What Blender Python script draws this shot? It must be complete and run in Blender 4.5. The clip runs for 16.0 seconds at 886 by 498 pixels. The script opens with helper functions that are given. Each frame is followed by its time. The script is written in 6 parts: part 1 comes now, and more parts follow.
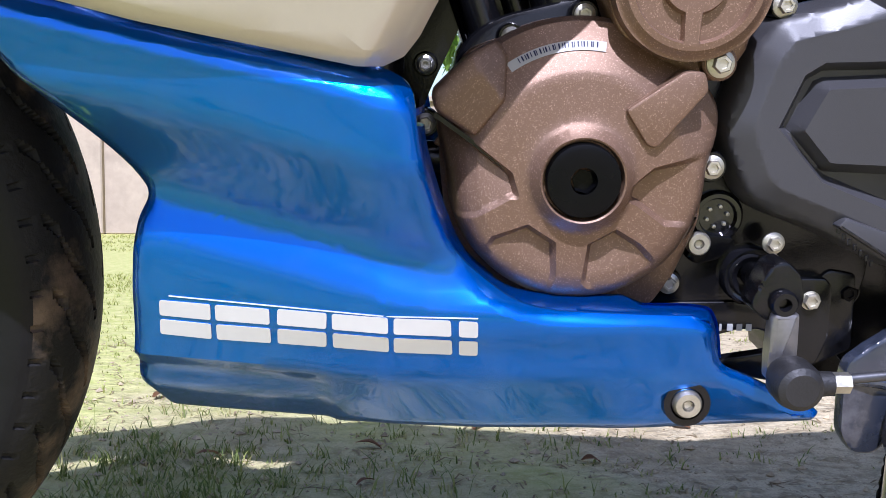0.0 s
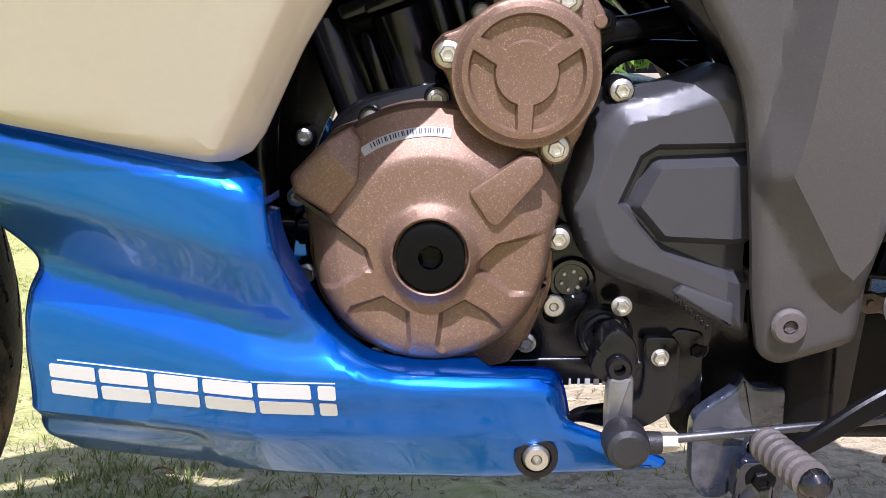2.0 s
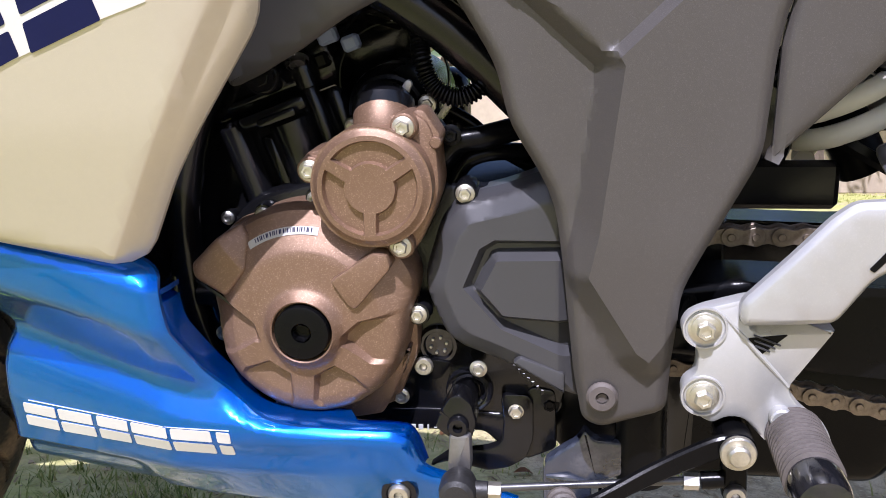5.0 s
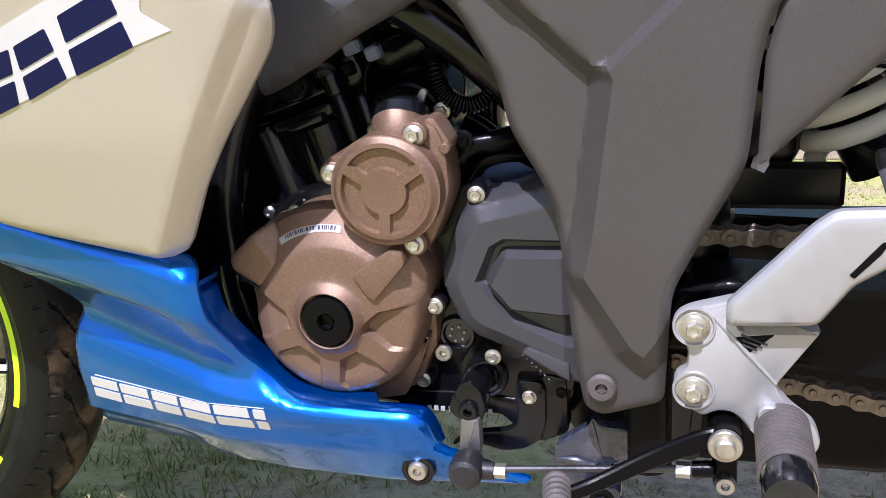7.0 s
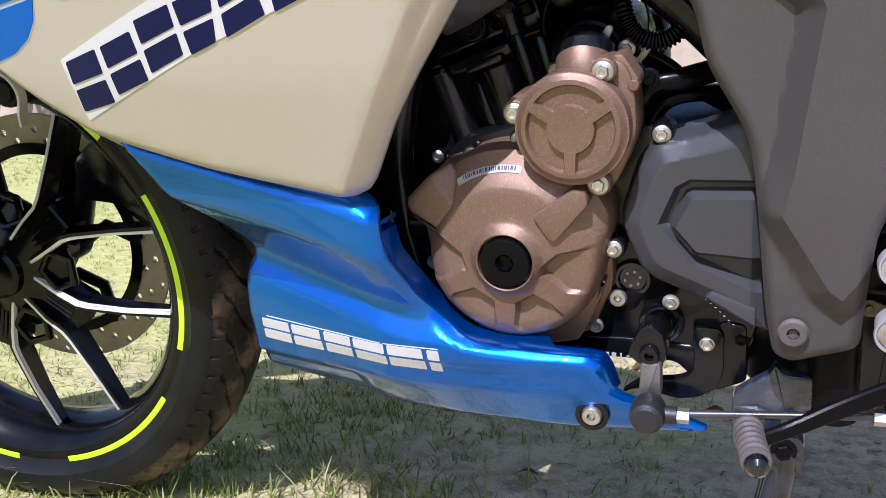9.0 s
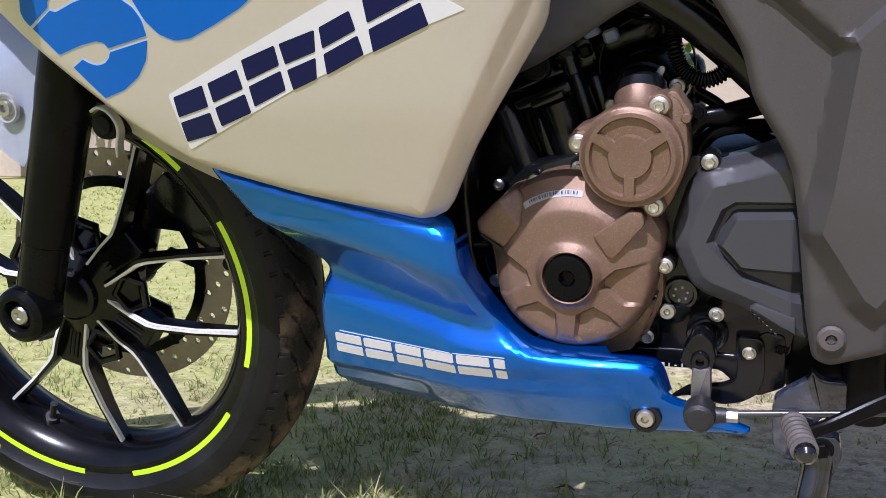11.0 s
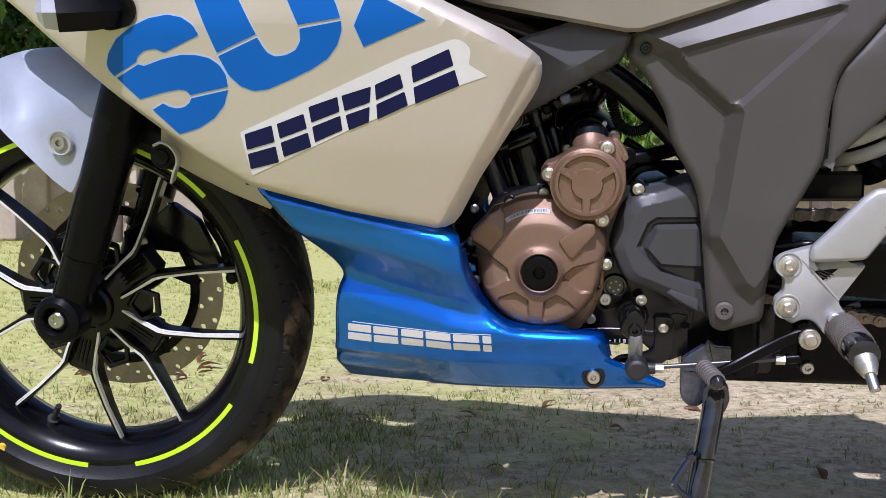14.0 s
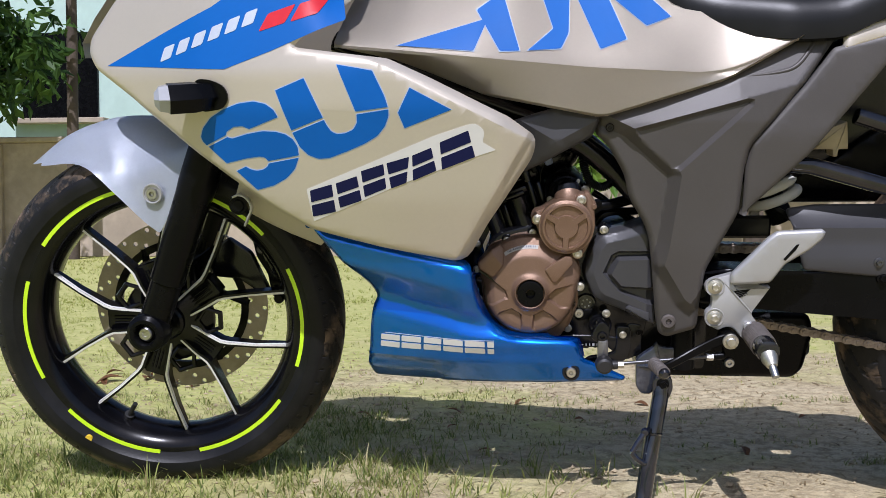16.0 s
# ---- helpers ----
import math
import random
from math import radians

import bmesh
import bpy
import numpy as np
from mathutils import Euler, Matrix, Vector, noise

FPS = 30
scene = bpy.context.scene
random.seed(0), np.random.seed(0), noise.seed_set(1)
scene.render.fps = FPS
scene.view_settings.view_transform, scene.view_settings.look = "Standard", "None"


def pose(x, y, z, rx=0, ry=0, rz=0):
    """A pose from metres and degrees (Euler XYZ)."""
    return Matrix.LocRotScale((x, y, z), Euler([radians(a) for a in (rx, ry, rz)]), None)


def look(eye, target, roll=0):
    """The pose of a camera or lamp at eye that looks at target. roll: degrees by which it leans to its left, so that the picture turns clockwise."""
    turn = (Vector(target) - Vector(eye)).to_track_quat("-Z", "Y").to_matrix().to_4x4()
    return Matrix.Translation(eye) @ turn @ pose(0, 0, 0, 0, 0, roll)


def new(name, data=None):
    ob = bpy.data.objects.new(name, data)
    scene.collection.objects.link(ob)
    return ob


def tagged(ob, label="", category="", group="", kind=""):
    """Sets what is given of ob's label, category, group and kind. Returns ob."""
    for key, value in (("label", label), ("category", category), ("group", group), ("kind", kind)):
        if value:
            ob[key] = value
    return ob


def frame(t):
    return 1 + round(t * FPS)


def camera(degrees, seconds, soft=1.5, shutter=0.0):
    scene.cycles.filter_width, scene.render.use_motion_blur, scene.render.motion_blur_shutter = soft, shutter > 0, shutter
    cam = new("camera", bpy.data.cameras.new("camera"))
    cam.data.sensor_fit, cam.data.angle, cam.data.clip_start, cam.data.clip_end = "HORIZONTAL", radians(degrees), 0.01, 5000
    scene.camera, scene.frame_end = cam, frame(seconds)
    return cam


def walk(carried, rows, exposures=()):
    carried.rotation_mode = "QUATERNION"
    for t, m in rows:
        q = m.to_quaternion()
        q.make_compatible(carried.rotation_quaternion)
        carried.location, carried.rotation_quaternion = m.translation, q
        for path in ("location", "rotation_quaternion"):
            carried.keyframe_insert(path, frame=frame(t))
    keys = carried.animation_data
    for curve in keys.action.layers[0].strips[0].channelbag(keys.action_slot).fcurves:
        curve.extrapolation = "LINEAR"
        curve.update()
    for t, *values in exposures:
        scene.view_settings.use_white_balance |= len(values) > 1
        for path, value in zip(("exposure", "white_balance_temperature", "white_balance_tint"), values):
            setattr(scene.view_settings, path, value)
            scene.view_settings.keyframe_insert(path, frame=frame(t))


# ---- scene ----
# ---------------------------------------------------------------- camera
cam = camera(50.5, 16.0, soft=0.3)
METRES, EYE, TILT, LEAN, TURN = 1.27, 0.331, -3.0, 0.0, 0.0
ROWS = [
    (0.0, 0.0, 0.0, 0.0, 0.0, 0.0, -0.0),
    (0.5, 0.0193, -0.007, 0.0115, 0.05, -0.14, 0.08),
    (1.0, 0.0347, -0.0151, 0.021, 0.09, -0.38, 0.15),
    (1.5, 0.0497, -0.0231, 0.0282, 0.2, -0.63, 0.21),
    (2.0, 0.0652, -0.0319, 0.0355, 0.4, -0.63, 0.25),
    (2.5, 0.0813, -0.0373, 0.0505, 0.78, -1.27, 0.34),
    (3.0, 0.1031, -0.0473, 0.0591, 1.27, -1.58, 0.41),
    (3.5, 0.1249, -0.0604, 0.0714, 2.43, -1.95, 0.31),
    (4.0, 0.1493, -0.0769, 0.0826, 4.07, -2.37, 0.17),
    (6.5, 0.2562, -0.1298, 0.1208, 13.29, -4.93, -0.11),
    (7.0, 0.2604, -0.1309, 0.123, 14.6, -5.53, -0.0),
    (7.5, 0.2524, -0.1322, 0.1175, 16.3, -6.36, 0.07),
    (8.0, 0.2361, -0.1362, 0.1119, 17.81, -6.96, 0.12),
    (8.5, 0.2178, -0.1399, 0.1028, 19.0, -7.13, 0.02),
    (9.0, 0.2082, -0.1447, 0.103, 19.9, -7.06, 0.0),
    (9.5, 0.208, -0.1499, 0.1025, 20.57, -6.41, -0.03),
    (10.0, 0.2077, -0.1642, 0.1089, 20.71, -5.86, 0.02),
    (12.5, 0.1221, -0.331, 0.045, 13.51, -1.23, -0.33),
    (13.0, 0.1134, -0.3686, 0.0387, 10.92, -0.67, -0.4),
    (13.5, 0.1045, -0.4066, 0.0363, 9.42, -0.31, -0.42),
    (14.0, 0.0924, -0.454, 0.0476, 8.3, 0.04, -0.36),
    (14.5, 0.0844, -0.51, 0.0551, 7.42, 0.25, -0.26),
    (15.0, 0.0707, -0.5819, 0.062, 6.59, 0.49, -0.18),
    (15.5, 0.0569, -0.6467, 0.0651, 5.7, 0.74, -0.1),
    (16.0, 0.0482, -0.7223, 0.0636, 4.86, 0.84, -0.03),
]
walk(cam, [(t, pose(0, 0, EYE, TILT, LEAN, TURN) @ pose(METRES * x, METRES * y, METRES * z, 90 + pitch, roll, yaw)) for t, x, y, z, yaw, pitch, roll in ROWS],
     [(0.0, 0.40, 5280, 26), (1.5, 0.54, 5480, 27), (4.0, 0.58, 5690, 25), (7.0, 0.46, 5540, 26), (9.5, 0.27, 5420, 27), (12.5, -0.05, 5540, 25), (15.0, 0.00, 5600, 23), (16.0, -0.23, 5680, 20)])

# ---------------------------------------------------------------- world and sun
SUN_WAY = Vector((0.06, 1.29, -1.53)).normalized()
world = bpy.data.worlds.new("sky")
scene.world = world
world.use_nodes = True
wn = world.node_tree.nodes
wl = world.node_tree.links
sky = wn.new("ShaderNodeTexSky")
sky.sky_type = "NISHITA"
sky.sun_disc = False
sky.sun_elevation = math.asin(-SUN_WAY.z)
sky.sun_rotation = math.atan2(-SUN_WAY.x, -SUN_WAY.y)
sky.air_density, sky.dust_density = 1.2, 2.0
wl.new(sky.outputs[0], wn["Background"].inputs[0])
wn["Background"].inputs[1].default_value = 0.098
sun_data = bpy.data.lights.new("sun", "SUN")
sun_data.energy, sun_data.angle, sun_data.color = 5.0, radians(0.5), (1.0, 0.975, 0.93)
sun = new("sun", sun_data)
sun.matrix_world = look((-2, -8, 11), Vector((-2, -8, 11)) + SUN_WAY)


# ---------------------------------------------------------------- materials
def mat(name, base, rough=0.5, metal=0.0, vary=0.12, scale=6.0, fine=90.0, bump=0.0, bump_scale=300.0, coat=0.0, spec=0.5, rough_vary=0.1,
        flake=0.0, flake_scale=1500.0, dirt_or_reflection=None, dirt_or_reflection_amount=0.0, dirt_or_reflection_scale=8.0):
    """A painted, moulded or cast surface: base colour varied at two scales, roughness variation, fine relief, flakes,
    and patches for dirt or a painted reflection.
    """
    m = bpy.data.materials.new(name)
    m.use_nodes = True
    n, l = m.node_tree.nodes, m.node_tree.links
    b = n["Principled BSDF"]
    co = n.new("ShaderNodeTexCoord")

    def noise_node(sc, detail=4.0, rgh=0.55):
        t = n.new("ShaderNodeTexNoise")
        t.inputs["Scale"].default_value, t.inputs["Detail"].default_value, t.inputs["Roughness"].default_value = sc, detail, rgh
        l.new(co.outputs["Object"], t.inputs["Vector"])
        return t

    def ramp(src, a, c, x0=0.35, x1=0.65):
        r = n.new("ShaderNodeMapRange")
        r.inputs[1].default_value, r.inputs[2].default_value, r.inputs[3].default_value, r.inputs[4].default_value = x0, x1, a, c
        l.new(src, r.inputs[0])
        return r.outputs[0]

    def mix(fac, a, c, kind="MIX"):
        x = n.new("ShaderNodeMix")
        x.data_type, x.blend_type = "RGBA", kind
        for k, v in ((0, fac), (6, a), (7, c)):
            if hasattr(v, "links"):
                l.new(v, x.inputs[k])
            else:
                x.inputs[k].default_value = v if k == 0 else (*v, 1) if len(v) == 3 else v
        return x.outputs[2]

    big, small = noise_node(scale), noise_node(fine, 2.0)
    lo, hi = [c * (1 - vary) for c in base], [min(1, c * (1 + vary)) for c in base]
    col = mix(ramp(big.outputs[0], 0, 1), lo, hi)
    grain = mix(ramp(small.outputs[0], 0, 1), [1 - vary * 0.5] * 3, [1.0] * 3)
    col = mix(1.0, col, grain, "MULTIPLY")
    if flake:
        v = n.new("ShaderNodeTexVoronoi")
        v.inputs["Scale"].default_value = flake_scale
        l.new(co.outputs["Object"], v.inputs["Vector"])
        col = mix(ramp(v.outputs["Color"], 0, flake, 0.72, 0.99), col, [min(1, c * 2.6 + 0.10) for c in base])
    if dirt_or_reflection:
        d = noise_node(dirt_or_reflection_scale, 6.0, 0.65)
        col = mix(ramp(d.outputs[0], 0, dirt_or_reflection_amount, 0.5, 0.68), col, dirt_or_reflection)
    l.new(col, b.inputs["Base Color"])
    l.new(ramp(big.outputs[0], max(0.02, rough - rough_vary), min(1, rough + rough_vary), 0.3, 0.7), b.inputs["Roughness"])
    b.inputs["Metallic"].default_value = metal
    b.inputs["Specular IOR Level"].default_value = spec
    b.inputs["Coat Weight"].default_value = coat
    b.inputs["Coat Roughness"].default_value = 0.03
    if bump:
        bt = noise_node(bump_scale, 3.0)
        bn = n.new("ShaderNodeBump")
        bn.inputs["Strength"].default_value, bn.inputs["Distance"].default_value = bump, 0.002
        l.new(bt.outputs[0], bn.inputs["Height"])
        l.new(bn.outputs[0], b.inputs["Normal"])
    return m


SILVER = mat("champagne_silver_paint", (0.565, 0.505, 0.415), 0.36, 0.40, 0.03, 3, 200, flake=0.05, flake_scale=2600, rough_vary=0.04)
FENDER = mat("cool_silver_paint", (0.66, 0.70, 0.78), 0.36, 0.35, 0.05, 3, 200, flake=0.25, flake_scale=2500, rough_vary=0.06)
# the pale cloudy patches paint the ground's mottled reflection into this blue
BLUE = mat("metallic_blue_paint", (0.002, 0.148, 0.66), 0.24, 0.80, 0.06, 5, 160, coat=0.7, dirt_or_reflection=(0.06, 0.20, 0.52), dirt_or_reflection_amount=0.18, dirt_or_reflection_scale=26, flake=0.05, flake_scale=2500, rough_vary=0.03)
BLUE_DECAL = mat("blue_decal", (0.001, 0.100, 0.400), 0.55, 0.0, 0.05, 4, spec=0.3)
RIMLINE = mat("pale_blue_decal_rim", (0.36, 0.47, 0.66), 0.45, 0.0, 0.05)
NAVY = mat("navy_decal", (0.006, 0.008, 0.050), 0.4, 0.0, 0.08, spec=0.2)
WHITE = mat("white_decal", (0.64, 0.625, 0.58), 0.5, 0.0, 0.04, spec=0.3)
PALE = mat("pale_sticker", (0.40, 0.39, 0.37), 0.5, 0.0, 0.06)
RED = mat("red_decal", (0.65, 0.02, 0.03), 0.4)
LIME = mat("lime_rim_tape", (0.58, 0.86, 0.004), 0.45, 0.0, 0.05)
BRONZE = mat("bronze_cast_paint", (0.190, 0.116, 0.074), 0.37, 0.45, 0.05, 12, 400, bump=0.16, bump_scale=2400, flake=0.62, flake_scale=1900)
BLACK = mat("black_engine_paint", (0.0050, 0.0050, 0.0062), 0.20, 0.0, 0.25, 20, 200, bump=0.05, bump_scale=500, rough_vary=0.07, spec=0.45)
SATIN = mat("satin_black_metal", (0.003, 0.003, 0.0035), 0.26, 0.0, 0.2, 12, 200, spec=0.13, bump=0.05, bump_scale=600)
GLOSSY = mat("gloss_black_paint", (0.008, 0.008, 0.010), 0.14, 0.0, 0.2, 8, 100, coat=0.5, dirt_or_reflection=(0.10, 0.09, 0.08), dirt_or_reflection_amount=0.10, dirt_or_reflection_scale=30)
DARKSTEEL = mat("dark_plated_steel", (0.10, 0.10, 0.105), 0.32, 0.7, 0.2, 30, 300, bump=0.06)
BOOT = mat("dark_boot_rubber", (0.019, 0.0185, 0.019), 0.5, 0.0, 0.2, 40, 300, bump=0.2, bump_scale=500)
BRACKET = mat("dusty_gloss_bracket_paint", (0.024, 0.029, 0.044), 0.12, 0.0, 0.15, 14, 160, coat=1.0, dirt_or_reflection=(0.30, 0.30, 0.33), dirt_or_reflection_amount=0.16, dirt_or_reflection_scale=40)
STAND = mat("gloss_black_stand_paint", (0.007, 0.009, 0.018), 0.07, 0.0, 0.2, 8, 100, coat=1.0, dirt_or_reflection=(0.16, 0.16, 0.17), dirt_or_reflection_amount=0.04, dirt_or_reflection_scale=22)
RIM = mat("rim_black_paint", (0.003, 0.003, 0.004), 0.17, 0.0, 0.2, 8, 100, spec=0.30, bump=0.02, dirt_or_reflection=(0.06, 0.05, 0.045), dirt_or_reflection_amount=0.06, dirt_or_reflection_scale=20, rough_vary=0.05)
PLASTIC = mat("dark_grey_plastic", (0.068, 0.061, 0.056), 0.44, 0.12, 0.05, 5, 900, bump=0.12, bump_scale=1900, flake=0.12, flake_scale=2000)
COVER = mat("grey_moulded_cover", (0.050, 0.049, 0.052), 0.42, 0.1, 0.05, 6, 500, bump=0.05, bump_scale=1500)
RUBBER = mat("tyre_rubber", (0.009, 0.009, 0.0098), 0.42, 0.0, 0.25, 9, 140, bump=0.12, bump_scale=260, spec=0.22, dirt_or_reflection=(0.05, 0.044, 0.04), dirt_or_reflection_amount=0.12, dirt_or_reflection_scale=14)
TREAD = mat("dusty_tread_rubber", (0.013, 0.0125, 0.012), 0.58, 0.0, 0.25, 9, 140, bump=0.3, bump_scale=260, spec=0.25, dirt_or_reflection=(0.23, 0.160, 0.100), dirt_or_reflection_amount=0.68, dirt_or_reflection_scale=15)
SOFT = mat("grey_rubber", (0.095, 0.080, 0.071), 0.62, 0.0, 0.2, 40, 300, bump=0.25, bump_scale=500)
ALU = mat("silver_painted_alloy", (0.43, 0.425, 0.415), 0.36, 0.45, 0.04, 10, 300, bump=0.03, flake=0.10, flake_scale=2400)
STEEL = mat("bright_steel", (0.50, 0.49, 0.47), 0.34, 1.0, 0.10, 30, 400, bump=0.12, bump_scale=800)
ZINC = mat("zinc_bolt", (0.56, 0.53, 0.45), 0.38, 0.9, 0.15, 60, 600, bump=0.15, bump_scale=900)
DISC = mat("brake_disc_steel", (0.40, 0.345, 0.265), 0.42, 0.55, 0.15, 40, 500, bump=0.2, bump_scale=700)
MACHINED = mat("machined_edge", (0.80, 0.78, 0.74), 0.38, 0.25, 0.08, 30, 400)
CHAIN = mat("chain_steel", (0.24, 0.20, 0.16), 0.45, 0.85, 0.3, 60, 300, dirt_or_reflection=(0.05, 0.035, 0.025), dirt_or_reflection_amount=0.7, dirt_or_reflection_scale=60)
BOTTLE = mat("yellowed_plastic", (0.52, 0.43, 0.26), 0.4, 0.0, 0.1)
YELLOW = mat("yellow_paint_dot", (0.75, 0.50, 0.03), 0.5)
SPRING = mat("white_spring", (0.66, 0.64, 0.58), 0.45, 0.0, 0.08)
SEAT = mat("seat_vinyl", (0.006, 0.006, 0.006), 0.38, 0.0, 0.12, 8, 300, bump=0.06, bump_scale=1100, spec=0.30)
TEXT = mat("stamped_paint", (0.45, 0.45, 0.45), 0.6)
LENS = mat("clear_lens", (0.34, 0.35, 0.38), 0.10, 0.0, 0.1, coat=0.5)
CRANK = mat("bare_crank_steel", (0.26, 0.25, 0.25), 0.38, 0.75, 0.15, 30, 300, bump=0.08)
TAPE = mat("blue_grey_tape", (0.22, 0.26, 0.42), 0.4)


# ---------------------------------------------------------------- mesh helpers
def place(name, bm, material, parent=None, label=""):
    """Links a bmesh as one mesh object with its hard edges kept hard."""
    bmesh.ops.recalc_face_normals(bm, faces=bm.faces)
    for f in bm.faces:
        f.smooth = True
    for e in bm.edges:
        e.smooth = e.calc_face_angle(0.0) < radians(33)
    me = bpy.data.meshes.new(name)
    bm.to_mesh(me)
    bm.free()
    me.materials.append(material)
    ob = new(name, me)
    ob.parent = parent
    if label:
        ob["label"] = label
    return ob


part = place


def holder(name, m, **tags):
    ob = new(name)
    ob.matrix_world = m
    return tagged(ob, **tags)


def fillet(pts, r, seg=3):
    """A closed outline with rounded corners; a third number gives a corner its own radius."""
    out, n = [], len(pts)
    for i in range(n):
        p, a, b = Vector(pts[i][:2]), Vector(pts[i - 1][:2]), Vector(pts[(i + 1) % n][:2])
        rr = pts[i][2] if len(pts[i]) > 2 else r
        da, db = (a - p), (b - p)
        k = min(rr, da.length * 0.45, db.length * 0.45)
        if k < 1e-5:
            out.append(tuple(p))
            continue
        s, e = p + da.normalized() * k, p + db.normalized() * k
        for j in range(seg + 1):
            t = j / seg
            q = s * (1 - t) ** 2 + p * 2 * t * (1 - t) + e * t * t
            out.append((q.x, q.y))
    return out


def inside_dist(poly, x, z):
    """The distance to a closed outline, positive inside."""
    p = np.array([q[:2] for q in poly])
    a, b = p, np.roll(p, -1, 0)
    x, z = np.asarray(x, float)[..., None], np.asarray(z, float)[..., None]
    dx, dz = b[:, 0] - a[:, 0], b[:, 1] - a[:, 1]
    t = np.clip(((x - a[:, 0]) * dx + (z - a[:, 1]) * dz) / (dx * dx + dz * dz + 1e-12), 0, 1)
    d = np.hypot(x - a[:, 0] - t * dx, z - a[:, 1] - t * dz).min(-1)
    cross = ((a[:, 1] > z) != (b[:, 1] > z)) & (x < dx * (z - a[:, 1]) / np.where(dz == 0, 1e-12, dz) + a[:, 0])
    return np.where(cross.sum(-1) % 2 == 1, d, -d)


def step_in(d, w):
    """A smooth step from 0 at d = 0 to 1 at d = w."""
    t = np.clip(d / w, 0, 1)
    return t * t * (3 - 2 * t)


def emboss(poly, h, w):
    return lambda x, z: -h * step_in(inside_dist(poly, x, z), w)


def cut_along(bm, poly, offsets):
    """Cuts a sheet along each side of an outline and along lines set in from it, so that a relief has straight, crisp edges."""
    p = [Vector((q[0], 0, q[1])) for q in poly]
    mid = sum(p, Vector()) / len(p)
    for a, b in zip(p, p[1:] + p[:1]):
        n = (b - a).cross(Vector((0, 1, 0))).normalized()
        if n.dot(mid - a) < 0:
            n = -n
        for o in offsets:
            bmesh.ops.bisect_plane(bm, geom=bm.verts[:] + bm.edges[:] + bm.faces[:], plane_co=a + n * o, plane_no=n, dist=1e-6)


def shell(outline, f, step=0.01, thick=0.004, edge=0.008, drop=0.005, side=1, cuts=()):
    """A moulded panel: the outline in x and z, its outer face at y = f(x, z), with an edge that rolls back, and a thickness. side -1 mirrors it."""
    bm = bmesh.new()
    face = bm.faces.new([bm.verts.new((x, 0, z)) for x, z in outline])
    if edge:
        for share in (0.15, 0.20, 0.28, 0.37):
            bmesh.ops.inset_individual(bm, faces=[face], thickness=edge * share)
    for ax in (0, 2):
        lo, hi = min(v.co[ax] for v in bm.verts), max(v.co[ax] for v in bm.verts)
        for k in range(math.floor(lo / step) + 1, math.ceil(hi / step)):
            co, no = Vector(), Vector()
            co[ax], no[ax] = k * step, 1
            bmesh.ops.bisect_plane(bm, geom=bm.verts[:] + bm.edges[:] + bm.faces[:], plane_co=co, plane_no=no, dist=1e-6)
    for poly, offsets in cuts:
        cut_along(bm, poly, offsets)
    xs, zs = np.array([v.co.x for v in bm.verts]), np.array([v.co.z for v in bm.verts])
    ys = f(xs, zs) + 0 * xs
    if edge:
        ys = ys + drop * (1 - np.clip(np.abs(inside_dist(outline, xs, zs)) / edge, 0, 1)) ** 2
    for v, y in zip(bm.verts, ys):
        v.co.y = y * side
    back = bmesh.ops.extrude_face_region(bm, geom=bm.faces[:])
    for v in back["geom"]:
        if isinstance(v, bmesh.types.BMVert):
            v.co.y += thick * side
    return bm


def round_shell(cx, cz, radii, f, seg=96, thick=0.02, cuts=(), reach=lambda r, a: r):
    """A round cast cover: rings of the given radii about a centre, their face at y = f(x, z); reach widens a ring on some sides."""
    bm = bmesh.new()
    mid = bm.verts.new((cx, 0, cz))
    rings = [[bm.verts.new((cx + reach(r, 2 * math.pi * k / seg) * math.cos(2 * math.pi * k / seg), 0, cz + reach(r, 2 * math.pi * k / seg) * math.sin(2 * math.pi * k / seg))) for k in range(seg)] for r in radii]
    for k in range(seg):
        bm.faces.new((mid, rings[0][k], rings[0][(k + 1) % seg]))
        for a, b in zip(rings, rings[1:]):
            bm.faces.new((a[k], b[k], b[(k + 1) % seg], a[(k + 1) % seg]))
    for poly, offsets in cuts:
        cut_along(bm, poly, offsets)
    ys = f(np.array([v.co.x for v in bm.verts]), np.array([v.co.z for v in bm.verts]))
    for v, y in zip(bm.verts, ys):
        v.co.y = y
    back = bmesh.ops.extrude_face_region(bm, geom=bm.faces[:])
    for v in back["geom"]:
        if isinstance(v, bmesh.types.BMVert):
            v.co.y += thick
    return bm


def slab(outline, y, thick, bevel=0.002, seg=2):
    """A flat plate in x and z whose camera side lies at y, with bevelled rims."""
    bm = bmesh.new()
    face = bm.faces.new([bm.verts.new((x, y, z)) for x, z in outline])
    back = bmesh.ops.extrude_face_region(bm, geom=[face])
    for v in back["geom"]:
        if isinstance(v, bmesh.types.BMVert):
            v.co.y += thick
    if bevel:
        rim = [e for e in bm.edges if abs(e.verts[0].co.y - y) < 1e-6 and abs(e.verts[1].co.y - y) < 1e-6]
        bmesh.ops.bevel(bm, geom=rim, offset=bevel, segments=seg, affect="EDGES", profile=0.5)
    return bm


def rbox(size, at=(0, 0, 0), bevel=0.004, seg=2, turn=None):
    bm = bmesh.new()
    bmesh.ops.create_cube(bm, size=1.0)
    bmesh.ops.scale(bm, vec=size, verts=bm.verts)
    if bevel:
        bmesh.ops.bevel(bm, geom=bm.edges[:], offset=bevel, segments=seg, affect="EDGES", profile=0.5)
    if turn is not None:
        bmesh.ops.transform(bm, matrix=turn, verts=bm.verts)
    bmesh.ops.translate(bm, vec=at, verts=bm.verts)
    return bm


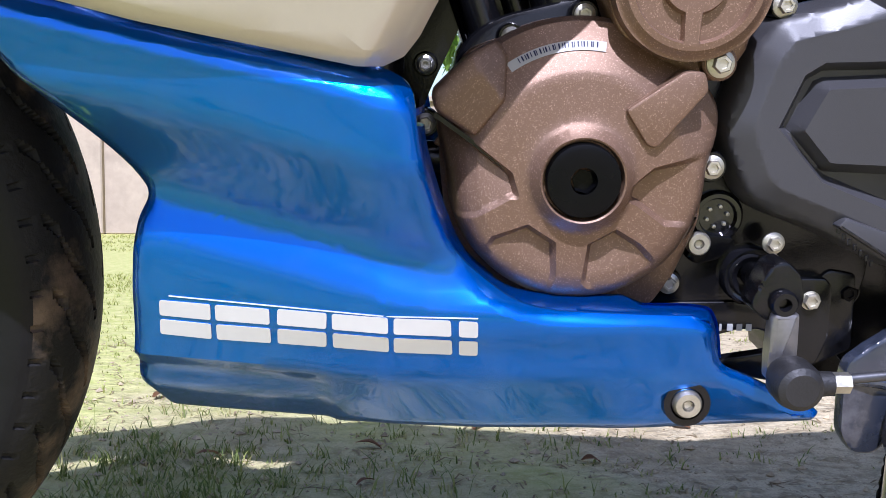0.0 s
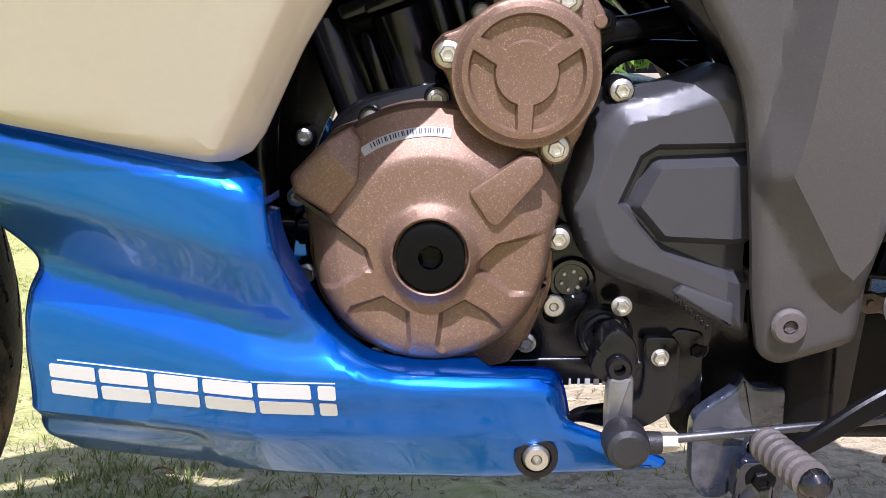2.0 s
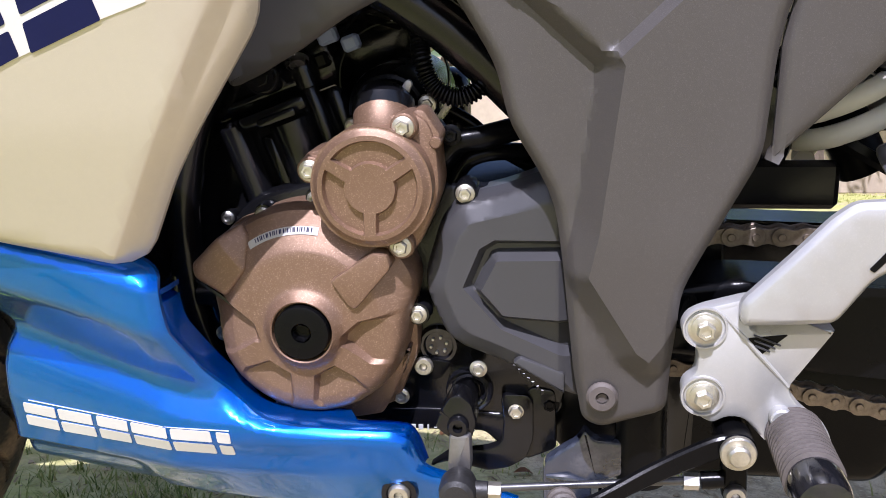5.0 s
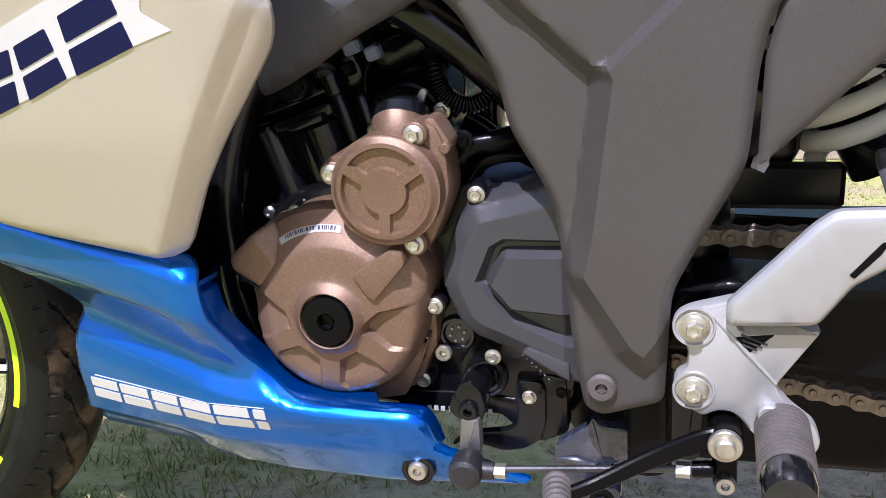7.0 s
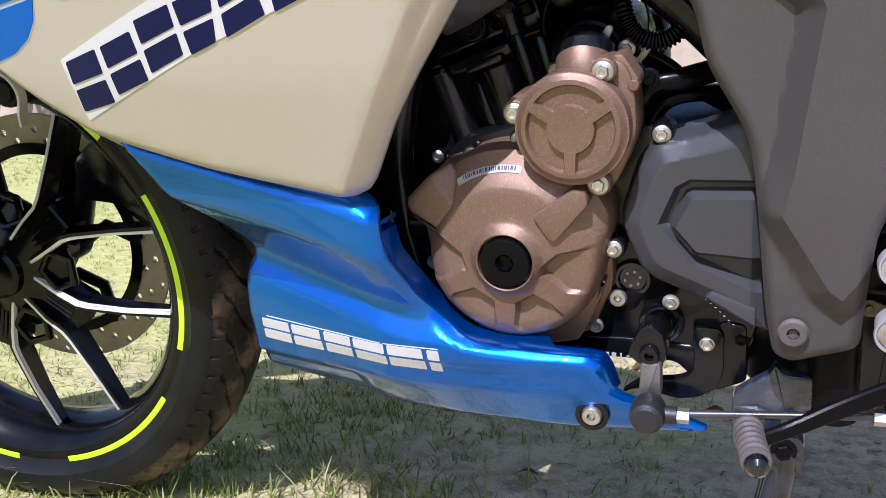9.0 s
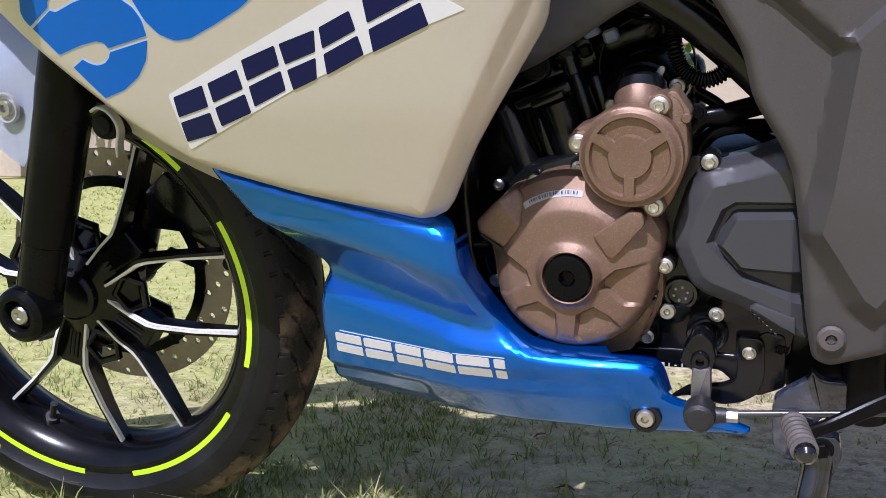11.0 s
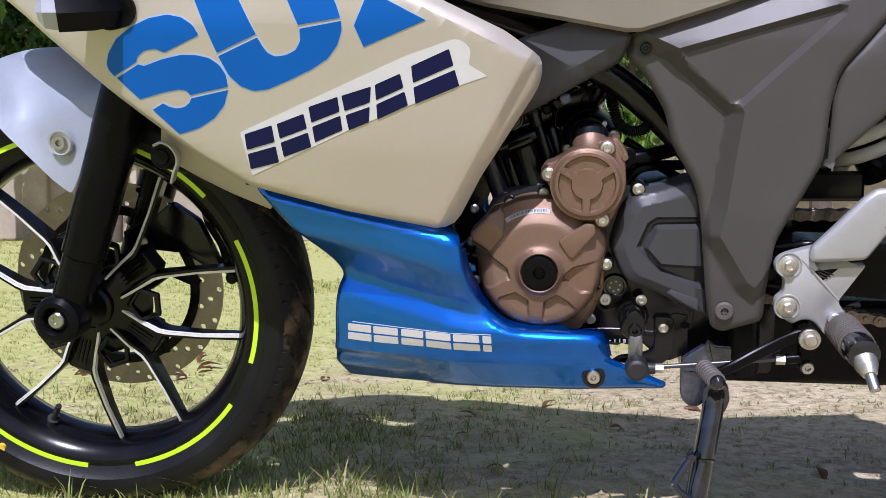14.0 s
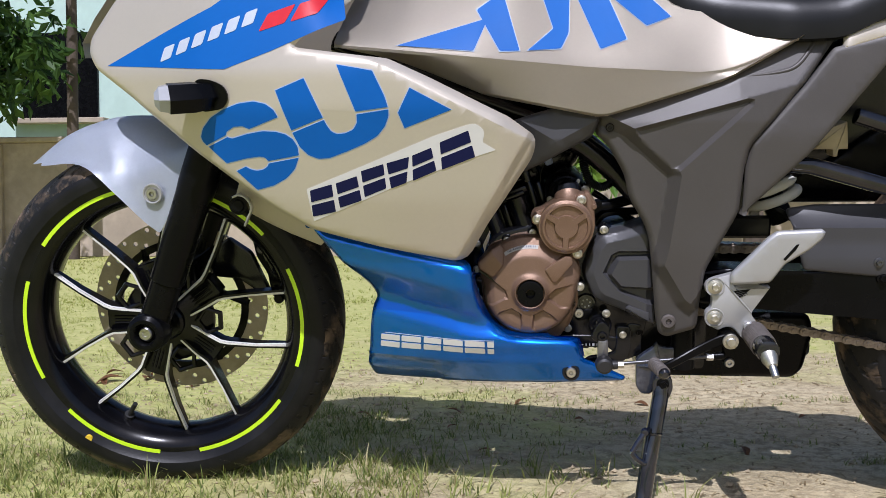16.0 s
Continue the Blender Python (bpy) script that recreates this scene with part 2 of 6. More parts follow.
def lathe(profile, seg=32, m=None, closed=False):
    """Turns (radius, height) round the y axis; heights run along y."""
    bm = bmesh.new()
    rings = []
    for r, h in profile:
        if r < 1e-6:
            rings.append([bm.verts.new((0, h, 0))] * seg)
        else:
            rings.append([bm.verts.new((r * math.cos(2 * math.pi * k / seg), h, r * math.sin(2 * math.pi * k / seg))) for k in range(seg)])
    pairs = list(zip(rings, rings[1:])) + ([(rings[-1], rings[0])] if closed else [])
    for a, b in pairs:
        for k in range(seg):
            q = [a[k], a[(k + 1) % seg], b[(k + 1) % seg], b[k]]
            q = [v for i, v in enumerate(q) if v not in q[:i]]
            if len(q) > 2:
                bm.faces.new(q)
    if m is not None:
        bmesh.ops.transform(bm, matrix=m, verts=bm.verts)
    return bm


def spline(pts, n=8):
    """A smooth line through points (Catmull-Rom)."""
    p = [Vector(q) for q in pts]
    p = [p[0] * 2 - p[1]] + p + [p[-1] * 2 - p[-2]]
    out = []
    for i in range(1, len(p) - 2):
        for j in range(n):
            t = j / n
            out.append(0.5 * ((2 * p[i]) + (p[i + 1] - p[i - 1]) * t + (2 * p[i - 1] - 5 * p[i] + 4 * p[i + 1] - p[i + 2]) * t * t
                              + (3 * p[i] - p[i - 1] - 3 * p[i + 1] + p[i + 2]) * t ** 3))
    return out + [p[-2]]


def tube(path, r, seg=12, caps=True):
    """A round bar or hose along a path; r may be a number or a list along the path."""
    path = [Vector(p) for p in path]
    rs = r if isinstance(r, (list, tuple)) else [r] * len(path)
    bm, rings, up = bmesh.new(), [], Vector((0.03, 1, 0.07)).normalized()
    for i, p in enumerate(path):
        d = (path[min(i + 1, len(path) - 1)] - path[max(i - 1, 0)]).normalized()
        u = (up - d * up.dot(d))
        u = u.normalized() if u.length > 1e-3 else d.orthogonal().normalized()
        w, up = d.cross(u), u
        rings.append([bm.verts.new(p + (u * math.cos(2 * math.pi * k / seg) + w * math.sin(2 * math.pi * k / seg)) * rs[i]) for k in range(seg)])
    for a, b in zip(rings, rings[1:]):
        for k in range(seg):
            bm.faces.new((a[k], a[(k + 1) % seg], b[(k + 1) % seg], b[k]))
    if caps:
        bm.faces.new(rings[0][::-1]), bm.faces.new(rings[-1])
    return bm


def flat_bar(path, heights, thick, up=(0, 0, 1)):
    """A flat bar of changing height swept along a path, its broad side towards -y."""
    rows, up = [], Vector(up)
    path = [Vector(p) for p in path]
    for i, p in enumerate(path):
        d = (path[min(i + 1, len(path) - 1)] - path[max(i - 1, 0)]).normalized()
        side = d.cross(up).normalized()
        u = side.cross(d)
        h, w, c = heights[i] / 2, thick / 2, thick * 0.22
        rows.append([p + u * a + side * b for a, b in ((h - c, -w), (h, -w + c), (h, w - c), (h - c, w), (-h + c, w), (-h, w - c), (-h, -w + c), (-h + c, -w), (h - c, -w))])
    bm = loft(rows)
    bmesh.ops.remove_doubles(bm, verts=bm.verts, dist=1e-6)
    bmesh.ops.holes_fill(bm, edges=[e for e in bm.edges if e.is_boundary])
    return bm


def loft(sections):
    """A skin through open sections with the same number of points."""
    bm = bmesh.new()
    rows = [[bm.verts.new(p) for p in s] for s in sections]
    for a, b in zip(rows, rows[1:]):
        for k in range(len(a) - 1):
            bm.faces.new((a[k], a[k + 1], b[k + 1], b[k]))
    return bm


def join(*bms):
    """Joins bmeshes of one part into one."""
    out = bmesh.new()
    for b in bms:
        me = bpy.data.meshes.new("tmp")
        b.to_mesh(me)
        b.free()
        out.from_mesh(me)
        bpy.data.meshes.remove(me)
    return out


def facing(x, y, z, turn=0.0):
    """A pose at a place, for parts turned round y with their outer end at -y."""
    return Matrix.Translation((x, y, z)) @ Matrix.Rotation(radians(turn), 4, "Y")


def bolt(parent, x, y, z, r=0.006, h=0.006, material=None, kind="hex", name="bolt"):
    """A flanged hex bolt or a button-head socket screw whose flange sits at y, its head towards -y."""
    if kind == "hex":
        bm = join(lathe([(0, 0), (r * 1.45, 0), (r * 1.45, -0.0012), (r * 1.05, -0.0022), (0, -0.0022)], 20),
                  lathe([(r, -0.002), (r, -h + 0.001), (r * 0.86, -h), (r * 0.55, -h), (r * 0.5, -h + 0.0012), (0, -h + 0.0012)], 6))
    else:
        bm = join(lathe([(0, 0), (r * 1.5, 0), (r * 1.5, -h * 0.5), (r * 1.25, -h), (r * 0.62, -h), (r * 0.6, -h * 0.55), (r * 0.5, -h * 0.35)], 24),
                  lathe([(r * 0.52, -h * 0.8), (r * 0.5, -h * 0.3), (0, -h * 0.3)], 6))
    ob = part(name, bm, material or ZINC, parent)
    ob.location = (x, y, z)
    ob.rotation_euler = (0, random.uniform(0, 6.28), 0)
    return ob


# ---------------------------------------------------------------- ground, wall and distance
def ground_material():
    m = bpy.data.materials.new("dry_soil_with_grass")
    m.use_nodes = True
    n, l = m.node_tree.nodes, m.node_tree.links
    b = n["Principled BSDF"]
    co = n.new("ShaderNodeTexCoord")

    def nz(sc, det=6.0, rg=0.6):
        t = n.new("ShaderNodeTexNoise")
        t.inputs["Scale"].default_value, t.inputs["Detail"].default_value, t.inputs["Roughness"].default_value = sc, det, rg
        l.new(co.outputs["Object"], t.inputs["Vector"])
        return t.outputs[0]

    def rng(src, x0, x1, a=0.0, c=1.0):
        r = n.new("ShaderNodeMapRange")
        r.inputs[1].default_value, r.inputs[2].default_value, r.inputs[3].default_value, r.inputs[4].default_value = x0, x1, a, c
        l.new(src, r.inputs[0])
        return r.outputs[0]

    def mix(fac, a, c):
        x = n.new("ShaderNodeMix")
        x.data_type = "RGBA"
        for k, v in ((0, fac), (6, a), (7, c)):
            if hasattr(v, "links"):
                l.new(v, x.inputs[k])
            else:
                x.inputs[k].default_value = (*v, 1)
        return x.outputs[2]

    soil = mix(rng(nz(5.0), 0.35, 0.65), (0.47, 0.378, 0.222), (0.62, 0.52, 0.325))
    soil = mix(rng(nz(38.0, 8), 0.46, 0.62), soil, (0.35, 0.280, 0.165))
    soil = mix(rng(nz(160.0, 4), 0.56, 0.66), soil, (0.59, 0.50, 0.32))
    soil = mix(rng(nz(420.0, 3), 0.56, 0.66), soil, (0.26, 0.205, 0.125))
    green = mix(rng(nz(30.0), 0.35, 0.65), (0.38, 0.41, 0.10), (0.55, 0.525, 0.205))
    sep = n.new("ShaderNodeSeparateXYZ")
    l.new(co.outputs["Object"], sep.inputs[0])
    wide = nz(1.3, 3.0)
    add = n.new("ShaderNodeMath")
    add.operation = "ADD"
    l.new(rng(sep.outputs[0], -0.9, 0.3, 0.25, -0.06), add.inputs[0])
    l.new(wide, add.inputs[1])
    far = n.new("ShaderNodeMath")
    far.operation = "ADD"
    l.new(add.outputs[0], far.inputs[0])
    l.new(rng(sep.outputs[1], 1.9, 4.0, 0.0, 0.2), far.inputs[1])
    # greener on the unseen near side, to darken the panels' reflections
    near = n.new("ShaderNodeMath")
    near.operation = "ADD"
    l.new(far.outputs[0], near.inputs[0])
    l.new(rng(sep.outputs[1], -0.6, 0.2, 0.10, 0.0), near.inputs[1])
    l.new(mix(rng(near.outputs[0], 0.47, 0.66, 0.0, 0.85), soil, green), b.inputs["Base Color"])
    b.inputs["Roughness"].default_value = 0.95
    b.inputs["Specular IOR Level"].default_value = 0.15
    bp = n.new("ShaderNodeBump")
    bp.inputs["Strength"].default_value, bp.inputs["Distance"].default_value = 0.6, 0.010
    h = n.new("ShaderNodeMath")
    h.operation = "ADD"
    l.new(nz(60.0, 8), h.inputs[0])
    l.new(rng(nz(14.0), 0.3, 0.7, 0.0, 1.5), h.inputs[1])
    l.new(h.outputs[0], bp.inputs["Height"])
    l.new(bp.outputs[0], b.inputs["Normal"])
    return m


def swell(x, y):
    """The unevenness of the ground, flat under the wheels."""
    v = 0.012 * noise.noise((x * 1.7, y * 1.7, 0.3)) + 0.006 * noise.noise((x * 6, y * 6, 1.1)) + 0.003 * noise.noise((x * 19, y * 19, 2.2))
    return v


def build_ground():
    bm = bmesh.new()
    xs = sorted(set([-400, -120, -40, -18, -9, -6] + [round(-4 + 0.06 * k, 3) for k in range(134)] + [6, 9, 18, 40, 120, 400]))
    ys = sorted(set([-400, -80, -20, -6, -3] + [round(-1.2 + 0.05 * k, 3) for k in range(94)] + [4.2, 5, 6, 7, 8.4, 10, 14, 40, 120, 400]))
    grid = [[bm.verts.new((x, y, swell(x, y) if abs(x) < 9 and -3 < y < 9 else 0)) for x in xs] for y in ys]
    for a, b in zip(grid, grid[1:]):
        for k in range(len(xs) - 1):
            bm.faces.new((a[k], a[k + 1], b[k + 1], b[k]))
    return tagged(place("ground", bm, ground_material()), "dry pale soil ground with thin patchy grass", "ground", kind="structure")


ground = build_ground()


# ---------------------------------------------------------------- the motorcycle: x runs to its tail, -y is its left side, z up its own middle plane
bike = holder("motorcycle", pose(0, 0.675, 0.0, 10.0, 0, 0), label="blue and champagne silver sport motorcycle parked on its side stand", category="motorcycle")
AXLE_F, AXLE_R = Vector((-0.529, 0, 0.294)), Vector((0.862, 0, 0.306))


# -- wheels
def tyre_mesh(r, width, bead, seg=640, groove=True):
    """A motorcycle tyre with a round crown and slanting grooves pressed into it."""
    prof, hw = [], width / 2
    for k in range(73):
        a = -1.25 + 2.5 * k / 72
        prof.append((hw * math.sin(a) / math.sin(1.25), r - hw * 0.82 * (1 - math.cos(a)) / (1 - math.cos(1.25)) * 0.72))
    low = prof[0][1]
    wall = [(-hw * 0.80, bead - 0.004), (-hw * 0.90, bead + 0.008), (-hw * 1.0, bead + (low - bead) * 0.45), (-hw * 1.02, bead + (low - bead) * 0.75)]
    line = wall + prof + [(-y, z) for y, z in reversed(wall)]
    bm, rings = bmesh.new(), []
    for k in range(seg):
        th = 2 * math.pi * k / seg
        ring = []
        for j, (y, rr) in enumerate(line):
            cut = 0.0
            if groove and 4 <= j < len(line) - 4:
                u = y / hw
                s = abs(u)
                turn = th / (2 * math.pi) * 36 + (0.0 if u < 0 else 0.5)
                q = (0.68 - s) / 0.54
                ph = (turn + 1.30 * q + 0.10 * math.sin(2 * math.pi * q)) % 1.0
                if 0.14 < s < 0.68 and abs(ph - 0.5) < 0.085 * min(1, 4 * q + 0.35) * (1.0 if q < 0.75 else 2.0 - 1.33 * q):
                    cut = 0.006
                ph2 = (turn - 0.05 + 0.9 * q) % 1.0
                if 0.66 < s < 0.80 and abs(ph2 - 0.5) < 0.075:
                    cut = 0.005
                ph3 = (turn * 2) % 1.0
                if 0.87 < s < 0.95 and abs(ph3 - 0.5) < 0.09:
                    cut = 0.003
            q = rr - cut
            ring.append(bm.verts.new((q * math.cos(th), y, q * math.sin(th))))
        rings.append(ring)
    for k in range(seg):
        a, b = rings[k], rings[(k + 1) % seg]
        for j in range(len(line) - 1):
            bm.faces.new((a[j], a[j + 1], b[j + 1], b[j]))
    return bm


def tyre(r, width, bead, seg, parent, label):
    ob = part("tyre", tyre_mesh(r, width, bead, seg), RUBBER, parent, label)
    ob.data.materials.append(TREAD)
    for p in ob.data.polygons:
        if abs(p.center.y) < width * 0.47 and math.hypot(p.center.x, p.center.z) > bead + (r - bead) * 0.35:
            p.material_index = 1
    return ob


ARM = ((0.040, 21, 0.0034, 0.004), (0.072, 14.5, 0.0034, 0.0), (0.094, 12.2, 0.0038, 0.001), (0.106, 13.4, 0.0036, 0.002), (0.15, 18.4, 0.0032, 0.006), (0.200, 22.2, 0.0040, 0.012), (0.207, 22.6, 0.0060, 0.013))


def spoke_arm(a0, s, y0=-0.030, y1=-0.002):
    """One arm of a forked spoke: along the stem from the hub to its kink, then out to the rim."""
    def at(r, deg, wid, y):
        a = radians(a0 + s * deg)
        c = Vector((r * math.cos(a), y, r * math.sin(a)))
        t = Vector((-math.sin(a), 0, math.cos(a)))
        return c - t * wid, c + t * wid
    bm, rows = bmesh.new(), []
    for r, deg, wid, dy in ARM:
        f, b, m = at(r, deg, wid, y0 + dy), at(r, deg, wid * 1.20, y1), at(r, deg, wid * 1.12, y0 + dy + 0.005)
        rows.append([bm.verts.new(p) for p in (f[0], f[1], m[1], b[1], b[0], m[0])])
    for p, q in zip(rows, rows[1:]):
        for k in range(6):
            bm.faces.new((p[k], p[(k + 1) % 6], q[(k + 1) % 6], q[k]))
    bm.faces.new(rows[0]), bm.faces.new(rows[-1][::-1])
    return bm


def edge_line(a0, s, y0=-0.030):
    """The bright machined bevel along the outer side of an arm."""
    bm, rows = bmesh.new(), []
    for r, deg, wid, dy in ARM:
        r = min(r, 0.202)
        a = radians(a0 + s * deg)
        c = Vector((r * math.cos(a), y0 + dy, r * math.sin(a)))
        t = Vector((-math.sin(a), 0, math.cos(a))) * s
        rows.append([bm.verts.new(p) for p in (c + t * wid * 0.05 - Vector((0, 0.0010, 0)), c + t * wid * 0.95 - Vector((0, 0.0006, 0)), c + t * wid * 1.25 + Vector((0, 0.0042, 0)), c + t * wid * 0.1 + Vector((0, 0.003, 0)))])
    for p, q in zip(rows, rows[1:]):
        for k in range(4):
            bm.faces.new((p[k], p[(k + 1) % 4], q[(k + 1) % 4], q[k]))
    bm.faces.new(rows[0]), bm.faces.new(rows[-1][::-1])
    return bm


def arc_band(r0, r1, a0, a1, y, thick=0.0012, seg=14):
    bm = bmesh.new()
    rows = []
    for k in range(seg + 1):
        a = radians(a0 + (a1 - a0) * k / seg)
        c, s = math.cos(a), math.sin(a)
        rows.append([bm.verts.new(p) for p in ((r0 * c, y, r0 * s), (r1 * c, y, r1 * s), (r1 * c, y + thick, r1 * s), (r0 * c, y + thick, r0 * s))])
    for p, q in zip(rows, rows[1:]):
        for k in range(4):
            bm.faces.new((p[k], p[(k + 1) % 4], q[(k + 1) % 4], q[k]))
    bm.faces.new(rows[0]), bm.faces.new(rows[-1][::-1])
    return bm


def disc_mesh(ro, ri, y, thick, cols=44, rows=4, hole=0.0034):
    """A brake disc whose drilled holes go through it, in slanting rows."""
    bm = bmesh.new()
    seen = {}

    def v(r, a, s):
        key = (round(r, 5), round(a % (2 * math.pi), 5) % 6.28319, s)
        if key not in seen:
            seen[key] = bm.verts.new((r * math.cos(a), y + s * thick, r * math.sin(a)))
        return seen[key]

    dr, da = (ro - ri) / rows, 2 * math.pi / cols
    for i in range(rows):
        for k in range(cols):
            r0, r1, a0, a1 = ri + dr * i, ri + dr * (i + 1), da * k, da * ((k + 1) % cols) if k + 1 < cols else 0.0
            corner = [(r0, a0), (r1, a0), (r1, a1), (r0, a1)]
            if (k + i * 2) % 3 or i == 3:
                for s in (0, 1):
                    bm.faces.new([v(r, a, s) for r, a in corner])
                continue
            rc, ac = (r0 + r1) / 2, da * (k + 0.5)
            c = Vector((rc * math.cos(ac), 0, rc * math.sin(ac)))
            u, w = Vector((math.cos(ac), 0, math.sin(ac))), Vector((-math.sin(ac), 0, math.cos(ac)))
            ring = [[bm.verts.new(c + (u * math.cos(q) + w * math.sin(q)) * hole + Vector((0, y + s * thick, 0))) for q in [math.pi * 1.25 + math.pi / 4 * n for n in range(8)]] for s in (0, 1)]
            for s in (0, 1):
                for n in range(4):
                    bm.faces.new([v(*corner[n], s), v(*corner[(n + 1) % 4], s), ring[s][(2 * n + 2) % 8], ring[s][2 * n + 1], ring[s][2 * n]])
            for n in range(8):
                bm.faces.new((ring[0][n], ring[0][(n + 1) % 8], ring[1][(n + 1) % 8], ring[1][n]))
    for r in (ri, ro):
        for k in range(cols):
            a0, a1 = da * k, da * ((k + 1) % cols) if k + 1 < cols else 0.0
            bm.faces.new((v(r, a0, 0), v(r, a1, 0), v(r, a1, 1), v(r, a0, 1)))
    return bm


def build_front_wheel():
    hw = 0.046
    rim = part("front_wheel", lathe([(0.231, -hw), (0.2325, -hw + 0.004), (0.222, -hw + 0.010), (0.210, -hw + 0.016), (0.203, -0.012), (0.203, 0.012), (0.210, hw - 0.016), (0.222, hw - 0.010),
                                     (0.2325, hw - 0.004), (0.231, hw), (0.219, hw - 0.001), (0.205, hw - 0.012), (0.197, 0.014), (0.197, -0.014), (0.206, -hw + 0.014), (0.2165, -hw + 0.002), (0.2235, -hw)],
                                    96, closed=True), RIM, bike, "black cast wheel with lime tape and machined spoke edges")
    rim.matrix_basis = Matrix.Translation(AXLE_F) @ pose(0, 0, 0, 1.5, 0, 4.0)
    tyre(0.293, 0.112, 0.229, 1300, rim, "black treaded tyre with dried mud on the tread")
    part("hub", lathe([(0, -0.042), (0.026, -0.042), (0.030, -0.038), (0.031, -0.030), (0.052, -0.022), (0.074, -0.014), (0.076, -0.008), (0.056, 0.018), (0.040, 0.030), (0.040, 0.055), (0, 0.055)], 40), RIM, rim)
    for k in range(5):
        a = 35 + 72 * k
        turn = Matrix.Rotation(radians(-a), 4, "Y")
        for s in (-1, 1):
            part("spoke", spoke_arm(a, s), RIM, rim)
            part("machined_edge", edge_line(a, s), MACHINED, rim, "bright machined edge")
        web = [(0.042, -0.0145), (0.070, -0.0170), (0.094, -0.0190), (0.101, -0.0150), (0.101, 0.0150), (0.094, 0.0190), (0.070, 0.0170), (0.042, 0.0145)]
        stem = join(slab(web, -0.0200, 0.032, 0.002, 1), *[rbox((0.040, 0.003, 0.0028), (0.070, -0.0205, 0.0056 * q), 0.0010, 1) for q in (-1, 0, 1)])
        bmesh.ops.transform(stem, matrix=turn, verts=stem.verts)
        part("spoke_stem", stem, RIM, rim)
        c = radians(a + 36)
        u, w = Vector((math.cos(c), 0, math.sin(c))), Vector((-math.sin(c), 0, math.cos(c)))
        ring = [u * 0.088 + w * 0.013, u * 0.088 - w * 0.013, u * 0.064 - w * 0.021, u * 0.050, u * 0.064 + w * 0.021]
        ring = [p + Vector((0, -0.024, 0)) for p in ring]
        part("hub_pocket", tube(ring + ring[:2], 0.0045, 8), RIM, rim)
    for k in range(6):
        part("rim_tape", arc_band(0.2245, 0.2315, 2 + 60 * k - 21.5, 2 + 60 * k + 21.5, -hw - 0.0014, 0.0030), LIME, rim, "lime yellow rim tape")
    va = radians(244)
    part("valve", join(tube([(0.203 * math.cos(va), -0.008, 0.203 * math.sin(va)), (0.190 * math.cos(va), -0.014, 0.190 * math.sin(va))], 0.0085, 12),
                       tube([(0.192 * math.cos(va), -0.014, 0.192 * math.sin(va)), (0.165 * math.cos(va) + 0.004, -0.024, 0.165 * math.sin(va))], 0.0042, 10)), BOOT, rim)
    part("paint_dot", lathe([(0, -0.0006), (0.0058, -0.0006), (0.0062, 0.004), (0, 0.004)], 20, facing(-0.142, -0.0555, -0.197)), YELLOW, rim, "small yellow paint dot")
    disc = part("brake_disc", disc_mesh(0.150, 0.114, 0.062, 0.0045, 57, 3, hole=0.0043), DISC, rim, "drilled steel brake disc")
    for q in [2 * math.pi * j / 6 for j in range(6)]:
        part("carrier_arm", tube([(0.045 * math.cos(q), 0.060, 0.045 * math.sin(q)), (0.078 * math.cos(q + 0.25), 0.063, 0.078 * math.sin(q + 0.25)), (0.117 * math.cos(q), 0.065, 0.117 * math.sin(q))], 0.007, 8), SATIN, rim)
    part("disc_carrier", lathe([(0.104, 0.0595), (0.117, 0.0595), (0.117, 0.068), (0.104, 0.068)], 64, closed=True), SATIN, rim)
    return rim


front_wheel = build_front_wheel()


def build_rear_wheel():
    hw = 0.058
    rim = part("rear_wheel", lathe([(0.231, -hw), (0.224, -hw + 0.004), (0.205, -hw + 0.02), (0.203, 0), (0.205, hw - 0.02), (0.224, hw - 0.004), (0.231, hw), (0.2, hw - 0.02), (0.197, 0), (0.2, -hw + 0.02)], 72, closed=True),
               RIM, bike, "black cast rear wheel")
    rim.matrix_basis = Matrix.Translation(AXLE_R)
    tyre(0.306, 0.15, 0.229, 700, rim, "wide black treaded tyre")
    part("hub", lathe([(0, -0.05), (0.05, -0.05), (0.06, -0.03), (0.06, 0.03), (0.05, 0.05), (0, 0.05)], 32), RIM, rim)
    for k in range(5):
        for s in (-1, 1):
            part("spoke", spoke_arm(20 + 72 * k, s, -0.04, 0.04), RIM, rim)
    return rim


rear_wheel = build_rear_wheel()


# -- fork, fender
RAKE = Vector((0.395, 0, 1)).normalized()


def build_fork(y):
    foot = Vector((-0.529, y, 0.297))
    top = foot + RAKE * 0.52
    s = -1 if y < 0 else 1
    leg = part("fork_leg", join(tube([foot + RAKE * -0.012, foot + RAKE * 0.03, foot + RAKE * 0.078, foot + RAKE * 0.083, foot + RAKE * 0.086, foot + RAKE * 0.23, foot + RAKE * 0.25, foot + RAKE * 0.255, top],
                                     [0.0255, 0.0245, 0.0245, 0.0245, 0.0272, 0.0285, 0.0298, 0.0298, 0.0298], 28)), SATIN, bike, "satin black upside-down fork leg")
    part("axle_lug", lathe([(0.014, 0.004), (0.0165, -0.010), (0.0185, -0.0125), (0.024, -0.0125), (0.030, -0.008), (0.032, 0.0), (0.032, 0.022), (0.026, 0.03), (0, 0.03)], 36, facing(foot.x, y - 0.020, foot.z)), SATIN, leg)
    part("axle_cap", lathe([(0, -0.0090), (0.0035, -0.0090), (0.0045, -0.0110), (0.0090, -0.0110), (0.0108, -0.0090), (0.0108, -0.002), (0, -0.002)], 28, facing(foot.x, y - 0.019, foot.z)), STEEL, leg, "steel axle end")
    return leg


build_fork(-0.086)
